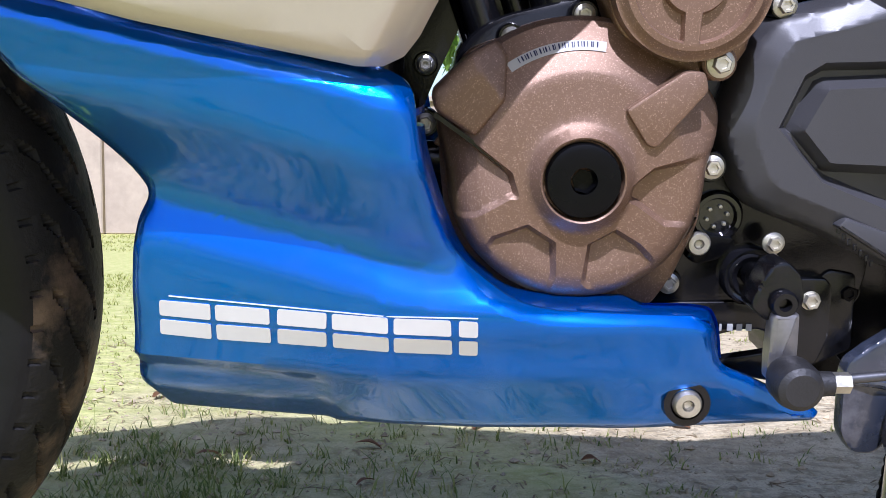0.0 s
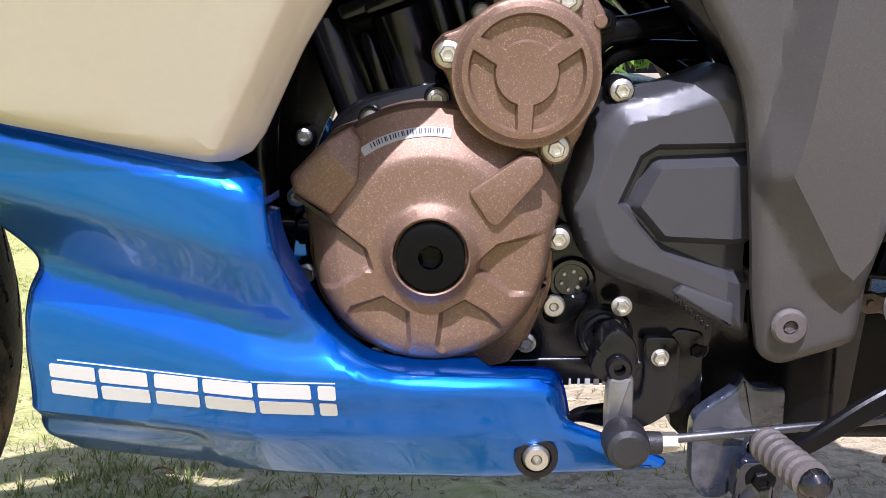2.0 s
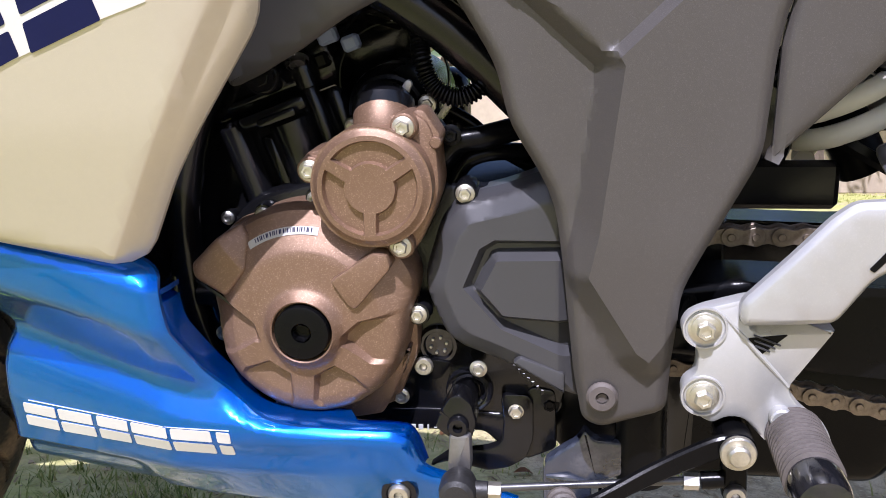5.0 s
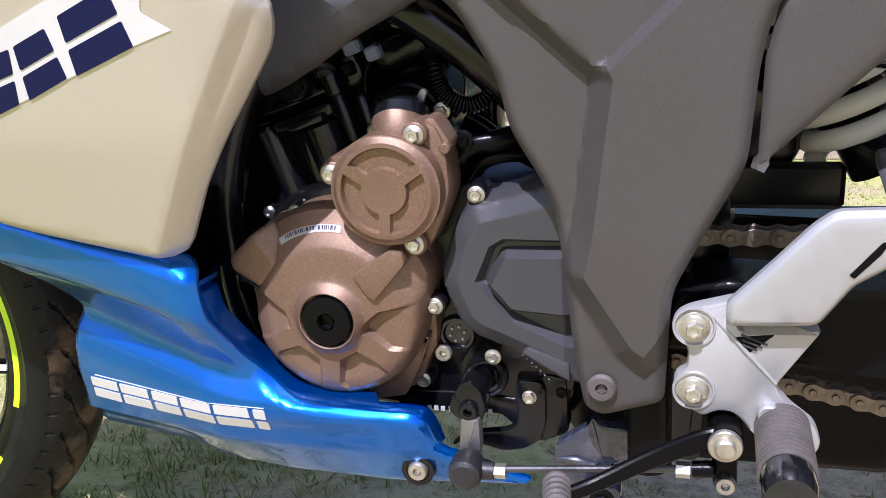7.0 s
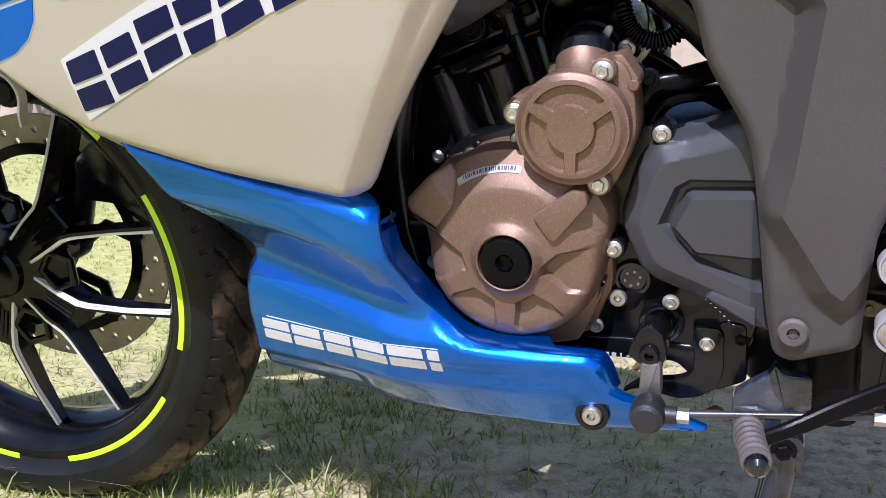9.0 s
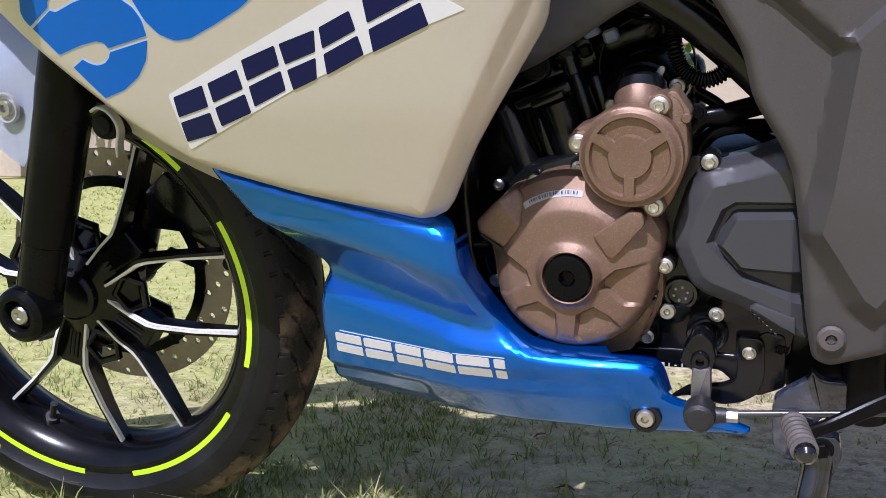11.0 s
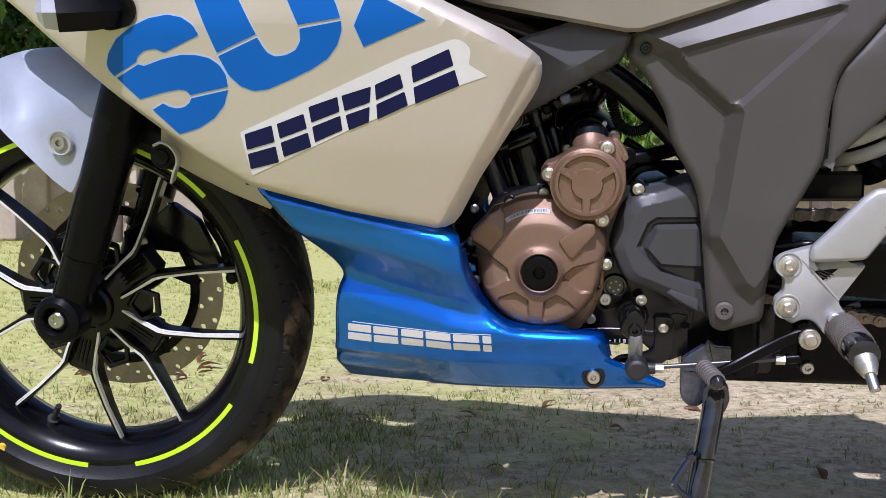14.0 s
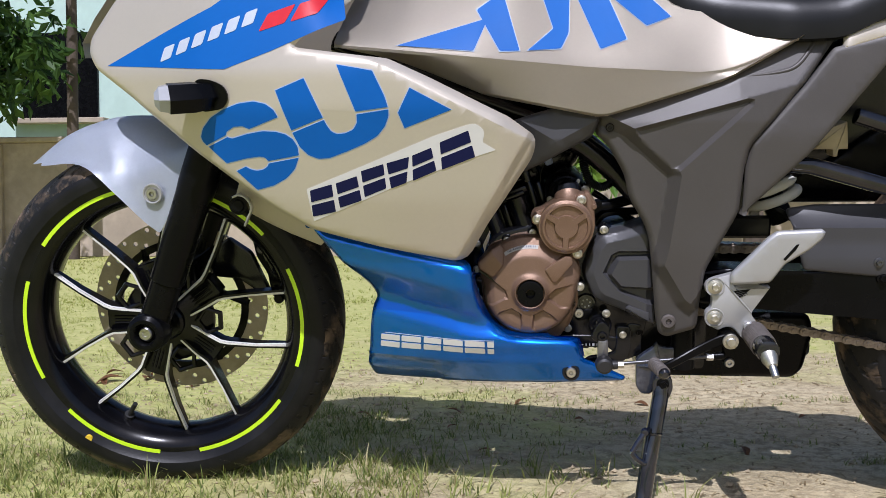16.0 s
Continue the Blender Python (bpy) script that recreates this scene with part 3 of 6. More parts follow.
build_fork(0.086)


def build_fender():
    crown = [(-0.742, 0.553), (-0.679, 0.599), (-0.610, 0.624), (-0.553, 0.630), (-0.497, 0.624), (-0.452, 0.600)]
    crease = [(-0.706, 0.559), (-0.637, 0.561), (-0.576, 0.553), (-0.538, 0.551), (-0.491, 0.569), (-0.446, 0.591)]
    low = [(-0.700, 0.556), (-0.628, 0.559), (-0.575, 0.525), (-0.512, 0.464), (-0.490, 0.470), (-0.441, 0.588)]
    c2, e2, l2 = [spline([(x, 0, z) for x, z in q], 5) for q in (crown, crease, low)]
    sec = []
    for i, (a, e, b) in enumerate(zip(c2, e2, l2)):
        u = i / (len(c2) - 1)
        w = 0.040 + 0.040 * min(1, u * 2.4)
        row = []
        for k in range(-16, 17):
            s, sg = abs(k) / 16, (1 if k > 0 else -1)
            if s < 0.6:
                q = s / 0.6
                p = a.lerp(e, q ** 1.5)
                row.append(Vector((p.x, sg * w * q ** 0.85, p.z)))
            else:
                q = (s - 0.6) / 0.4
                p = e.lerp(b, q)
                row.append(Vector((p.x, sg * (w + 0.016 * q ** 0.7), p.z)))
        sec.append(row)
    bm = loft(sec)
    bmesh.ops.solidify(bm, geom=bm.faces[:], thickness=0.003)
    f = part("front_fender", bm, FENDER, bike, "cool silver plastic front fender with recessed side bolt")
    part("washer", lathe([(0, 0.0), (0.0118, 0.0), (0.0128, -0.0020), (0.0146, -0.0026), (0.0160, 0.001), (0, 0.001)], 32, facing(-0.505, -0.0975, 0.517)), ALU, f)
    bolt(f, -0.505, -0.0975, 0.517, 0.0062, 0.005, STEEL, "socket")
    return f


build_fender()


# -- fairings
def fair_y(x, z):
    """How far out the side fairing stands."""
    q = np.maximum(0, -x - 0.10)
    base = -0.221 + 0.18 * np.maximum(0, 0.65 - z) + 0.10 * np.maximum(0, 0.52 - z) + 0.5 * np.minimum(q, 0.3) ** 2 + 0.4 * np.maximum(0, q - 0.3) + 0.28 * np.maximum(0, z - 0.70) + 1.2 * np.maximum(0, z - 0.78) ** 2
    side = ((0.080 - x) * 0.176 - (0.600 - z) * 0.100) / math.hypot(0.176, 0.100)
    under = -((x + 0.12) * 0.093 + (z - 0.715) * 0.180) / math.hypot(0.093, 0.180)
    return base + 0.30 * np.maximum(0, x - 0.03) + 0.80 * (np.maximum(0, 0.016 - side) - np.maximum(0, 0.0065 - side)) + 0.25 * np.maximum(0, 0.0065 - side) + 0.75 * np.maximum(0, 0.012 - under) * step_in(x + 0.24, 0.06)


FAIR = fillet([(-0.5749, 0.707), (-0.5108, 0.6637), (-0.4199, 0.5937), (-0.3598, 0.5507), (-0.2932, 0.5044), (-0.2422, 0.475, .003), (-0.1394, 0.4482), (-0.0204, 0.4238, .020), (0.0126, 0.484),
               (0.076, 0.579, .012), (0.08, 0.6059, .016), (0.0418, 0.6349), (-0.0665, 0.6901), (-0.1207, 0.7152), (-0.2525, 0.7325, .01), (-0.1703, 0.8002), (-0.1604, 0.8804), (-0.3382, 0.9424), (-0.4757, 0.8711), (-0.5458, 0.8022), (-0.5865, 0.7513, .01), (-0.5894, 0.7291, .008)], 0.006)


def build_fairing(side):
    f = part("side_fairing", shell(FAIR, fair_y, 0.012, 0.004, 0.009, 0.006, side, [([(0.0661, 0.6079), (-0.0327, 0.4340), (-0.30, 0.65)], (-0.0103, -0.0087, -0.0010, 0.0010)), ([(-0.2255, 0.7582), (0.0545, 0.6135), (-0.20, 0.50)], (-0.001, 0.001))]), SILVER, bike, "champagne silver side fairing with large blue graphics")
    return f


fairing = build_fairing(1)
fairing_far = build_fairing(-1)
LIP = [(-0.3700, 0.5150), (-0.3560, 0.4870), (-0.3300, 0.4720), (-0.2920, 0.4540), (-0.2450, 0.4370), (-0.2330, 0.4480), (-0.2220, 0.4760), (-0.2620, 0.4960), (-0.3050, 0.5200), (-0.3500, 0.5480)]
part("fairing_lip", shell(LIP, lambda x, z: np.interp(z - (0.4760 - 0.55 * (x + 0.222)), [-0.075, 0.0, 0.02], [-0.088, -0.150, -0.150]), 0.010, 0.003, 0.004, 0.003), SILVER, fairing)


BELLY_Z = [0.262, 0.300, 0.325, 0.340, 0.356, 0.362, 0.412]
BELLY_Y = [-0.1310, -0.1410, -0.1430, -0.1405, -0.1330, -0.1330, -0.169]


def belly_y(x, z):
    """The belly pan: a shoulder, a hollow, a bulge and a tuck that deepens to the front."""
    slant = 0.22 * (np.clip(x, -0.2, 0.02) + 0.158) * step_in(z - 0.275, 0.04) * step_in(0.13 - x, 0.08)
    k = np.array([np.interp(z + slant + d, BELLY_Z, BELLY_Y) for d in (-0.003, 0, 0.003)]).mean(0)
    tuck = np.interp(x, [-0.19, -0.07, 0.02, 0.10], [1.50, 1.12, 0.68, 0.48])
    front = 0.006 * step_in(0.262 - z, 0.012) * step_in(-x - 0.062, 0.012)
    top = 0.479 - 0.2335 * (x + 0.26)
    rise = z - top + 0.0115
    shoulder = 0.475 * (rise + np.sqrt(rise * rise + 0.004 ** 2)) - 0.12 * np.maximum(0, np.minimum(z, top - 0.015) - 0.412)
    return k + shoulder + tuck * np.maximum(0, 0.262 - z) + front + 0.10 * np.maximum(0, -x - 0.03) + 0.10 * np.maximum(0, x - 0.12) + 0.14 * np.maximum(0, -x - 0.03) * step_in(0.425 - z, 0.06) * step_in(z - 0.232, 0.03)


BELLY = fillet([(-0.256, 0.48, .002), (-0.131, 0.45), (-0.034, 0.429), (-0.014, 0.42, .010), (-0.011, 0.385, .03), (0.004, 0.33, .03), (0.04, 0.302, .03), (0.134, 0.297, .008), (0.144, 0.291, .006),
                (0.151, 0.266, .008), (0.172, 0.256, .01), (0.218, 0.229, .003), (0.215, 0.2225, .003), (0.132, 0.2225), (0.07, 0.2205), (0.006, 0.2165), (-0.045, 0.2115), (-0.072, 0.2065), (-0.184, 0.197, .010), (-0.185, 0.240), (-0.177, 0.2733), (-0.1734, 0.3087), (-0.1709, 0.3281), (-0.1672, 0.345, .008), (-0.1612, 0.3567, .006), (-0.1800, 0.3890, .02), (-0.214, 0.432)], 0.008, 4)


def build_belly(side):
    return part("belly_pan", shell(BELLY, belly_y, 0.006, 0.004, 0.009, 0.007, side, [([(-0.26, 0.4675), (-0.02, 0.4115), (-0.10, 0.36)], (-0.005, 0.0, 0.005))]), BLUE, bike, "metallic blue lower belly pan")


belly = build_belly(1)
belly_far = build_belly(-1)
rim = spline([(-0.0138, 0, 0.4080), (-0.0118, 0, 0.3850), (0.0035, 0, 0.3330), (0.0200, 0, 0.3130), (0.0420, 0, 0.3015), (0.0900, 0, 0.2985), (0.1340, 0, 0.2965), (0.1440, 0, 0.2900), (0.1500, 0, 0.2660)], 6)
rows = []
for i, p in enumerate(rim):
    d = (rim[min(i + 1, len(rim) - 1)] - rim[max(i - 1, 0)]).normalized()
    out = Vector((-d.z, 0, d.x)) if d.x >= 0 else Vector((d.z, 0, -d.x))
    y = float(belly_y(np.array(p.x), np.array(p.z)))
    wide = 0.032 if p.x < 0.10 else 0.016
    rows.append([p + out * a + Vector((0, y + b, 0)) for a, b in ((-0.0010, 0.0062), (0.0012, 0.0090), (0.0030, 0.018), (0.0045, wide))])
flange = loft(rows)
bmesh.ops.solidify(flange, geom=flange.faces[:], thickness=0.002)
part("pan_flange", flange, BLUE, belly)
part("bolt_cup", lathe([(0.0080, -0.1240), (0.0092, -0.1262), (0.0128, -0.1262), (0.0136, -0.1200), (0.0080, -0.1180)], 32, facing(0.1335, 0.0, 0.2450), closed=True), BLACK, belly)
bolt(belly, 0.1335, -0.1240, 0.2450, 0.0054, 0.005, ZINC, "socket", "belly_bolt")


# -- tank and seat
def tank_inset(x, s, w, h):
    """How far the tank's side has come in at a share s of its height h: straight in front, a steady slope that ends under the seat behind."""
    rear, e = step_in(x - 0.06, 0.26), 0.62 * h * np.minimum(s, 0.8)
    return (1 - rear) * w * s ** 1.05 + rear * (e + (w - e) * np.maximum(0, s - 0.8) / 0.2)


def build_tank():
    xs = np.linspace(-0.20, 0.447, 42)
    low = np.interp(xs, [-0.20, -0.12, -0.067, 0.011, 0.104, 0.166, 0.18, 0.345, 0.453, 0.50], [0.731, 0.714, 0.694, 0.662, 0.643, 0.630, 0.631, 0.678, 0.737, 0.760])
    mid = np.interp(xs, [-0.2, -0.053, 0.154, 0.309, 0.345, 0.38, 0.447, 0.5], [0.735, 0.72, 0.698, 0.688, 0.692, 0.704, 0.736, 0.765])
    top = np.interp(xs, [-0.20, -0.1, 0.05, 0.2, 0.28, 0.38, 0.50], [0.80, 0.90, 0.93, 0.88, 0.80, 0.78, 0.78])
    out = np.interp(xs, [-0.20, 0.0, 0.12, 0.25, 0.40, 0.50], [0.165, 0.178, 0.160, 0.148, 0.127, 0.110])
    foot = np.interp(xs, [-0.20, 0.0, 0.10, 0.166, 0.25, 0.40, 0.50], [0.132, 0.160, 0.160, 0.152, 0.148, 0.132, 0.118])
    sec = []
    for x, a, b, c, w, g in zip(xs, low, mid, top, out, foot):
        half = [(g - 0.006, a - 0.001), (g, a + 0.003), (g + (w - g) * 0.55, a + (b - a) * 0.5), (w - 0.001, b - 0.004), (w - 0.0005, b), (w - 0.004, b + 0.004)]
        for k in range(1, 10):
            half.append((w - 0.004 - tank_inset(x, k / 9, w - 0.004, c - b - 0.004), b + 0.004 + (c - b - 0.004) * k / 9))
        sec.append([Vector((x, -y, z)) for y, z in half] + [Vector((x, y, z)) for y, z in reversed(half[:-1])])
    bm = loft(sec)
    bmesh.ops.solidify(bm, geom=bm.faces[:], thickness=0.003)
    return part("fuel_tank", bm, SILVER, bike, "champagne silver fuel tank with blue graphics")


tank = build_tank()


def build_seat():
    xs = np.linspace(0.245, 0.62, 24)
    low = np.interp(xs, [0.245, 0.262, 0.29, 0.335, 0.45, 0.50, 0.62], [0.798, 0.772, 0.752, 0.738, 0.730, 0.732, 0.790])
    sec = []
    for i, (x, a) in enumerate(zip(xs, low)):
        w = 0.084 + 0.040 * min(1, max(0, x - 0.30) / 0.13) - 0.10 * max(0, 0.29 - x) / 0.05 * 0.3
        ring = []
        for k in range(20):
            t = math.pi * k / 19
            ring.append(Vector((x, -w * math.copysign(abs(math.cos(t)) ** 0.6, math.cos(t)), a + 0.075 * math.sin(t) ** 0.7)))
        sec.append(ring + [Vector((x, w * 0.9, a - 0.004)), Vector((x, -w * 0.9, a - 0.004)), ring[0].copy()])
    bm = loft(sec)
    bmesh.ops.remove_doubles(bm, verts=bm.verts, dist=1e-5)
    return part("seat", bm, SEAT, bike, "black vinyl rider seat")


build_seat()


# -- dark plastics
MIDP = fillet([(0.010, 0.610), (0.0546, 0.6273), (0.1090, 0.6429), (0.1700, 0.6280), (0.1672, 0.6180), (0.1600, 0.6000), (0.1420, 0.5900), (0.1170, 0.5780), (0.0830, 0.5580), (0.0480, 0.5400), (0.0234, 0.5300), (0.018, 0.560), (0.015, 0.600)], 0.006)
MID_RIDGE = [(0.0546, 0.6273), (0.1090, 0.5945), (0.1700, 0.6265)]


def mid_y(x, z):
    """Two facets that meet in a ridge: the upper one looks up, the lower one down."""
    ridge = np.interp(x, [0.03, 0.0546, 0.1090, 0.1700], [0.642, 0.6273, 0.5945, 0.6265])
    return -0.142 + 0.42 * np.maximum(0, ridge - z) + 0.16 * np.maximum(0, z - ridge) + 0.10 * np.maximum(0, x - 0.12)


part("mid_panel", shell(MIDP, mid_y, 0.012, 0.004, 0.005, 0.004, cuts=[(MID_RIDGE[:3] + [(0.115, 0.7)], (0.0,))]), COVER, bike, "dark grey plastic panel below the tank")

FRAME = fillet([(0.168, 0.627, .004), (0.208, 0.642), (0.352, 0.683), (0.456, 0.741, .004), (0.505, 0.741, .004), (0.449, 0.668), (0.378, 0.586), (0.371, 0.555), (0.366, 0.492, .01), (0.334, 0.430), (0.322, 0.404), (0.318, 0.314, .008), (0.274, 0.300, .008),
                (0.262, 0.306, .006), (0.256, 0.340), (0.249, 0.414), (0.243, 0.462, .02), (0.214, 0.511), (0.207, 0.545), (0.182, 0.588), (0.164, 0.604, .006)], 0.012)
FRONT = [(0.181, 0.630), (0.217, 0.6125), (0.279, 0.556), (0.2845, 0.546), (0.271, 0.443), (0.265, 0.415), (0.296, 0.363), (0.304, 0.357), (0.311, 0.367), (0.345, 0.430), (0.40, 0.43), (0.40, 0.27), (0.10, 0.27), (0.10, 0.66)]
POCKET = [(0.217, 0.6125), (0.372, 0.652), (0.381, 0.650), (0.380, 0.642), (0.283, 0.552), (0.240, 0.535)]


def frame_y(x, z):
    """The cover's face: a set-back front, a sunk triangle above and the long body behind a slanting band."""
    base = -0.147 + 0.010 * step_in(0.45 - z, 0.14) + 0.12 * np.maximum(0, z - 0.62) + 0.10 * np.maximum(0, x - 0.36)
    ledge = 0.36 * np.maximum(0, (z - 0.6125) - 0.255 * (x - 0.217))
    front = np.clip(inside_dist(FRONT, x, z) / 0.0165, 0, 1) * np.interp(z, [0.36, 0.45], [0.012, 0.0190])
    pocket = np.clip(inside_dist(POCKET, x, z) / 0.0065, 0, 1) * 0.0070
    return base + ledge + np.maximum(front, pocket)


frame_cover = part("frame_cover", shell(FRAME, frame_y, 0.0036, 0.005, 0.009, 0.007, cuts=[(FRONT[:10], (0.0, 0.00825, 0.0165)), (POCKET[:5], (0.0, 0.0065))]), PLASTIC, bike, "dark grey speckled plastic frame cover")
fold = [Vector((x, float(frame_y(np.array(x), np.array(z))) + 0.0012, z)) for x, _, z in spline([(0.3675, 0, 0.6808), (0.4172, 0, 0.6861), (0.4415, 0, 0.6957), (0.4622, 0, 0.7202), (0.4690, 0, 0.7360)], 8)]
part("cover_fold", tube(fold, [0.0012 + 0.0022 * math.sin(math.pi * i / (len(fold) - 1)) for i in range(len(fold))], 12), PLASTIC, frame_cover)
bolt(frame_cover, 0.275, -0.1275, 0.327, 0.0070, 0.004, SOFT, "socket", "cover_bolt")
bolt(frame_cover, 0.184, -0.1320, 0.613, 0.0040, 0.003, BLACK, "socket", "cover_bolt")

REAR = fillet([(0.489, 0.718), (0.556, 0.734), (0.602, 0.748), (0.556, 0.690), (0.46, 0.573), (0.372, 0.487), (0.374, 0.556), (0.381, 0.588), (0.451, 0.668)], 0.004)
part("rear_side_cover", shell(REAR, lambda x, z: -0.138 + 0.12 * np.maximum(0, z - 0.60), 0.012, 0.004, 0.008, 0.004), PLASTIC, bike, "dark grey plastic rear side cover")


# -- engine
CASE = fillet([(0.000, 0.400), (0.012, 0.440), (0.030, 0.452), (0.078, 0.463), (0.115, 0.45), (0.160, 0.46), (0.240, 0.455), (0.255, 0.40), (0.250, 0.300), (0.240, 0.272), (0.165, 0.270), (0.130, 0.270), (0.060, 0.276), (0.030, 0.292), (-0.002, 0.325), (-0.008, 0.365)], 0.01)
engine = part("engine", slab(CASE, -0.072, 0.18, 0.004), BLACK, bike, "black engine with bronze side covers")


def ring_pts(cx, cz, r, a0, a1, n):
    return [(cx + r * math.cos(radians(a0 + (a1 - a0) * k / n)), cz + r * math.sin(radians(a0 + (a1 - a0) * k / n))) for k in range(n + 1)]


POCKETS = ([(0.0168, 0.3871), (0.0362, 0.3720), (0.0403, 0.3588), (0.0385, 0.3575), (0.0354, 0.3578), (0.0181, 0.3475), (-0.006, 0.345), (-0.006, 0.405)],
           [(0.0258, 0.3379), (0.0448, 0.3446), (0.0599, 0.3348), (0.0606, 0.316), (0.052, 0.290), (0.010, 0.312)],
           [(0.0737, 0.312), (0.0765, 0.3338), (0.0914, 0.3421), (0.1047, 0.3339), (0.122, 0.316), (0.095, 0.290)],
           [(0.1480, 0.384), (0.1097, 0.3745), (0.0979, 0.3645), (0.0967, 0.3564), (0.1014, 0.3544), (0.1166, 0.3431), (0.148, 0.340)])
MAGC = (0.0722, 0.3688)


def mag_skirt(a):
    """How far the cover's rim spreads into a sloping skirt, by the angle: fully above, not at all below."""
    return float(step_in(np.array(math.sin(a) + 0.02), 0.5))


def mag_reach(r, a):
    return r + mag_skirt(a) * 0.0125 * max(0, r - 0.054) / 0.0165


def mag_y(x, z):
    """A flat-topped cover with a sloping skirt above and pockets between its ribs, deepest beside the hub."""
    dx, dz = x - MAGC[0], z - MAGC[1]
    r, a = np.hypot(dx, dz), np.arctan2(dz, dx)
    w = step_in(np.sin(a) + 0.02, 0.5)
    r = np.where(r > 0.054, 0.054 + (r - 0.054) / (1 + w * 0.0125 / 0.0165), r)
    hub = np.interp(r, [0, 0.0203, 0.0212, 0.0222, 0.0275, 0.0300, 0.0540], [-0.1240, -0.1240, -0.1302, -0.1308, -0.1245, -0.1232, -0.1210])
    low = np.interp(r, [0.054, 0.061, 0.0650, 0.0680, 0.0697, 0.0705], [0, 0.0022, 0.0056, 0.0120, 0.0190, 0.0250])
    top = np.interp(r, [0.054, 0.0552, 0.0690, 0.0705], [0, 0.0009, 0.0150, 0.0215])
    y = hub + w * top + (1 - w) * low
    deg = np.degrees(a) % 360
    for k, p in enumerate(POCKETS):
        edge = np.clip(inside_dist(p, x, z) / 0.0030, 0, 1)
        if k == 0:
            y = y + 0.0090 * edge * (1 - 0.85 * np.clip((deg - 160) / 42, 0, 1))
        else:
            y = y + 0.0085 * edge * (1 - 0.9 * np.clip((r - 0.034) / 0.030, 0, 1))
    return y


mag = part("generator_cover", round_shell(*MAGC, (0.008, 0.0203, 0.0212, 0.0222, 0.0275, 0.0300, 0.035, 0.040, 0.045, 0.050, 0.054, 0.0552, 0.058, 0.061, 0.0632, 0.0650, 0.0668, 0.0680, 0.0690, 0.0697, 0.0705), mag_y, 120, 0.030,
                                          [(p, (0.0, 0.0030)) for p in POCKETS], mag_reach), BRONZE, engine, "bronze speckled cast generator cover")
LUG = fillet([(-0.0065, 0.4130), (0.0120, 0.4310), (0.0280, 0.4400), (0.0345, 0.4310), (0.0330, 0.4190), (0.0330, 0.4100), (0.0166, 0.3905), (-0.0040, 0.4035)], 0.003)


def lug_y(x, z):
    """The arm's flat back, falling off beyond a crease towards the skirt and at its outer end."""
    right = ((x - 0.0145) * 0.021 + (z - 0.4310) * 0.0155) / math.hypot(0.021, 0.0155)
    out = ((x - 0.0050) * -0.6 + (z - 0.4150) * 0.8)
    return -0.1215 + 0.62 * np.maximum(0, right) + 0.35 * np.maximum(0, out)


part("cover_lug", shell(LUG, lug_y, 0.004, 0.030, 0.0022, 0.0018, cuts=[([(0.0145, 0.4310), (0.0300, 0.4100), (0.06, 0.44)], (0.0,))]), BRONZE, engine)
# black strip over the pocket floor stands in for shade in the slit
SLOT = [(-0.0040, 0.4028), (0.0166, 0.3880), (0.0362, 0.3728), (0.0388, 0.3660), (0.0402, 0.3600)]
part("slit_shade", shell(SLOT + [(0.0382, 0.3600), (0.0368, 0.3652), (0.0345, 0.3708), (0.0152, 0.3862), (-0.0052, 0.4008)], lambda x, z: -0.1185 + 0 * x, 0.01, 0.006, 0.0), BLACK, engine, "black strip for the shade in the slit below the cover's arm")
part("cover_arm", slab(fillet([(0.0930, 0.4046), (0.1232, 0.4245), (0.1328, 0.4235), (0.1352, 0.4141), (0.1101, 0.3850), (0.1050, 0.3862)], 0.0028), -0.1262, 0.032, 0.0016), BRONZE, engine)
part("cover_tail", slab(fillet([(0.085, 0.304), (0.092, 0.2885), (0.1185, 0.2935), (0.126, 0.308), (0.1365, 0.328), (0.142, 0.348), (0.125, 0.335), (0.105, 0.315)], 0.004), -0.0975, 0.018, 0.003), BRONZE, engine)
part("cover_flange", slab(fillet([(-0.002, 0.405), (0.012, 0.434), (0.034, 0.4415), (0.044, 0.4420), (0.062, 0.4485), (0.076, 0.4520), (0.090, 0.446), (0.120, 0.435), (0.1445, 0.418), (0.1455, 0.340), (0.128, 0.298), (0.10, 0.290),
                                  (0.05, 0.294), (0.02, 0.309), (0.002, 0.337), (-0.002, 0.37)], 0.008), -0.087, 0.022, 0.003), BRONZE, engine, "bronze cover flange")
part("inspection_cap", join(lathe([(0.0062, -0.1275), (0.0070, -0.1318), (0.0165, -0.1326), (0.0188, -0.1318), (0.0195, -0.1300), (0.0195, -0.119)], 48, facing(MAGC[0], 0, MAGC[1])),
                            lathe([(0.0066, -0.1317), (0.0056, -0.1266), (0, -0.1266)], 6, facing(MAGC[0], 0, MAGC[1], 15))), SATIN, engine, "black hex inspection cap")
# bar-code sticker on the sloping skirt of the cover
def on_skirt(deg0, deg1, r0, r1, lift, n=8):
    """A thin strip between two angles and two radii, laid on the skirt."""
    pts = ring_pts(*MAGC, r1, deg0, deg1, n) + ring_pts(*MAGC, r0, deg1, deg0, n)
    return shell(pts, lambda x, z: mag_y(x, z) - lift, 0.003, 0.0008, 0.0)


part("barcode_sticker", on_skirt(124, 80, 0.0655, 0.0705, 0.0006, 12), PALE, engine, "pale sticker with a bar code")
for k in range(26):
    a = 119 - 1.38 * k - (k % 3) * 0.22
    part("barcode_bar", on_skirt(a, a - 0.38 - 0.25 * (k % 2), 0.0672, 0.0699, 0.0010, 1), NAVY, engine)


STC = (0.1245, 0.4688)


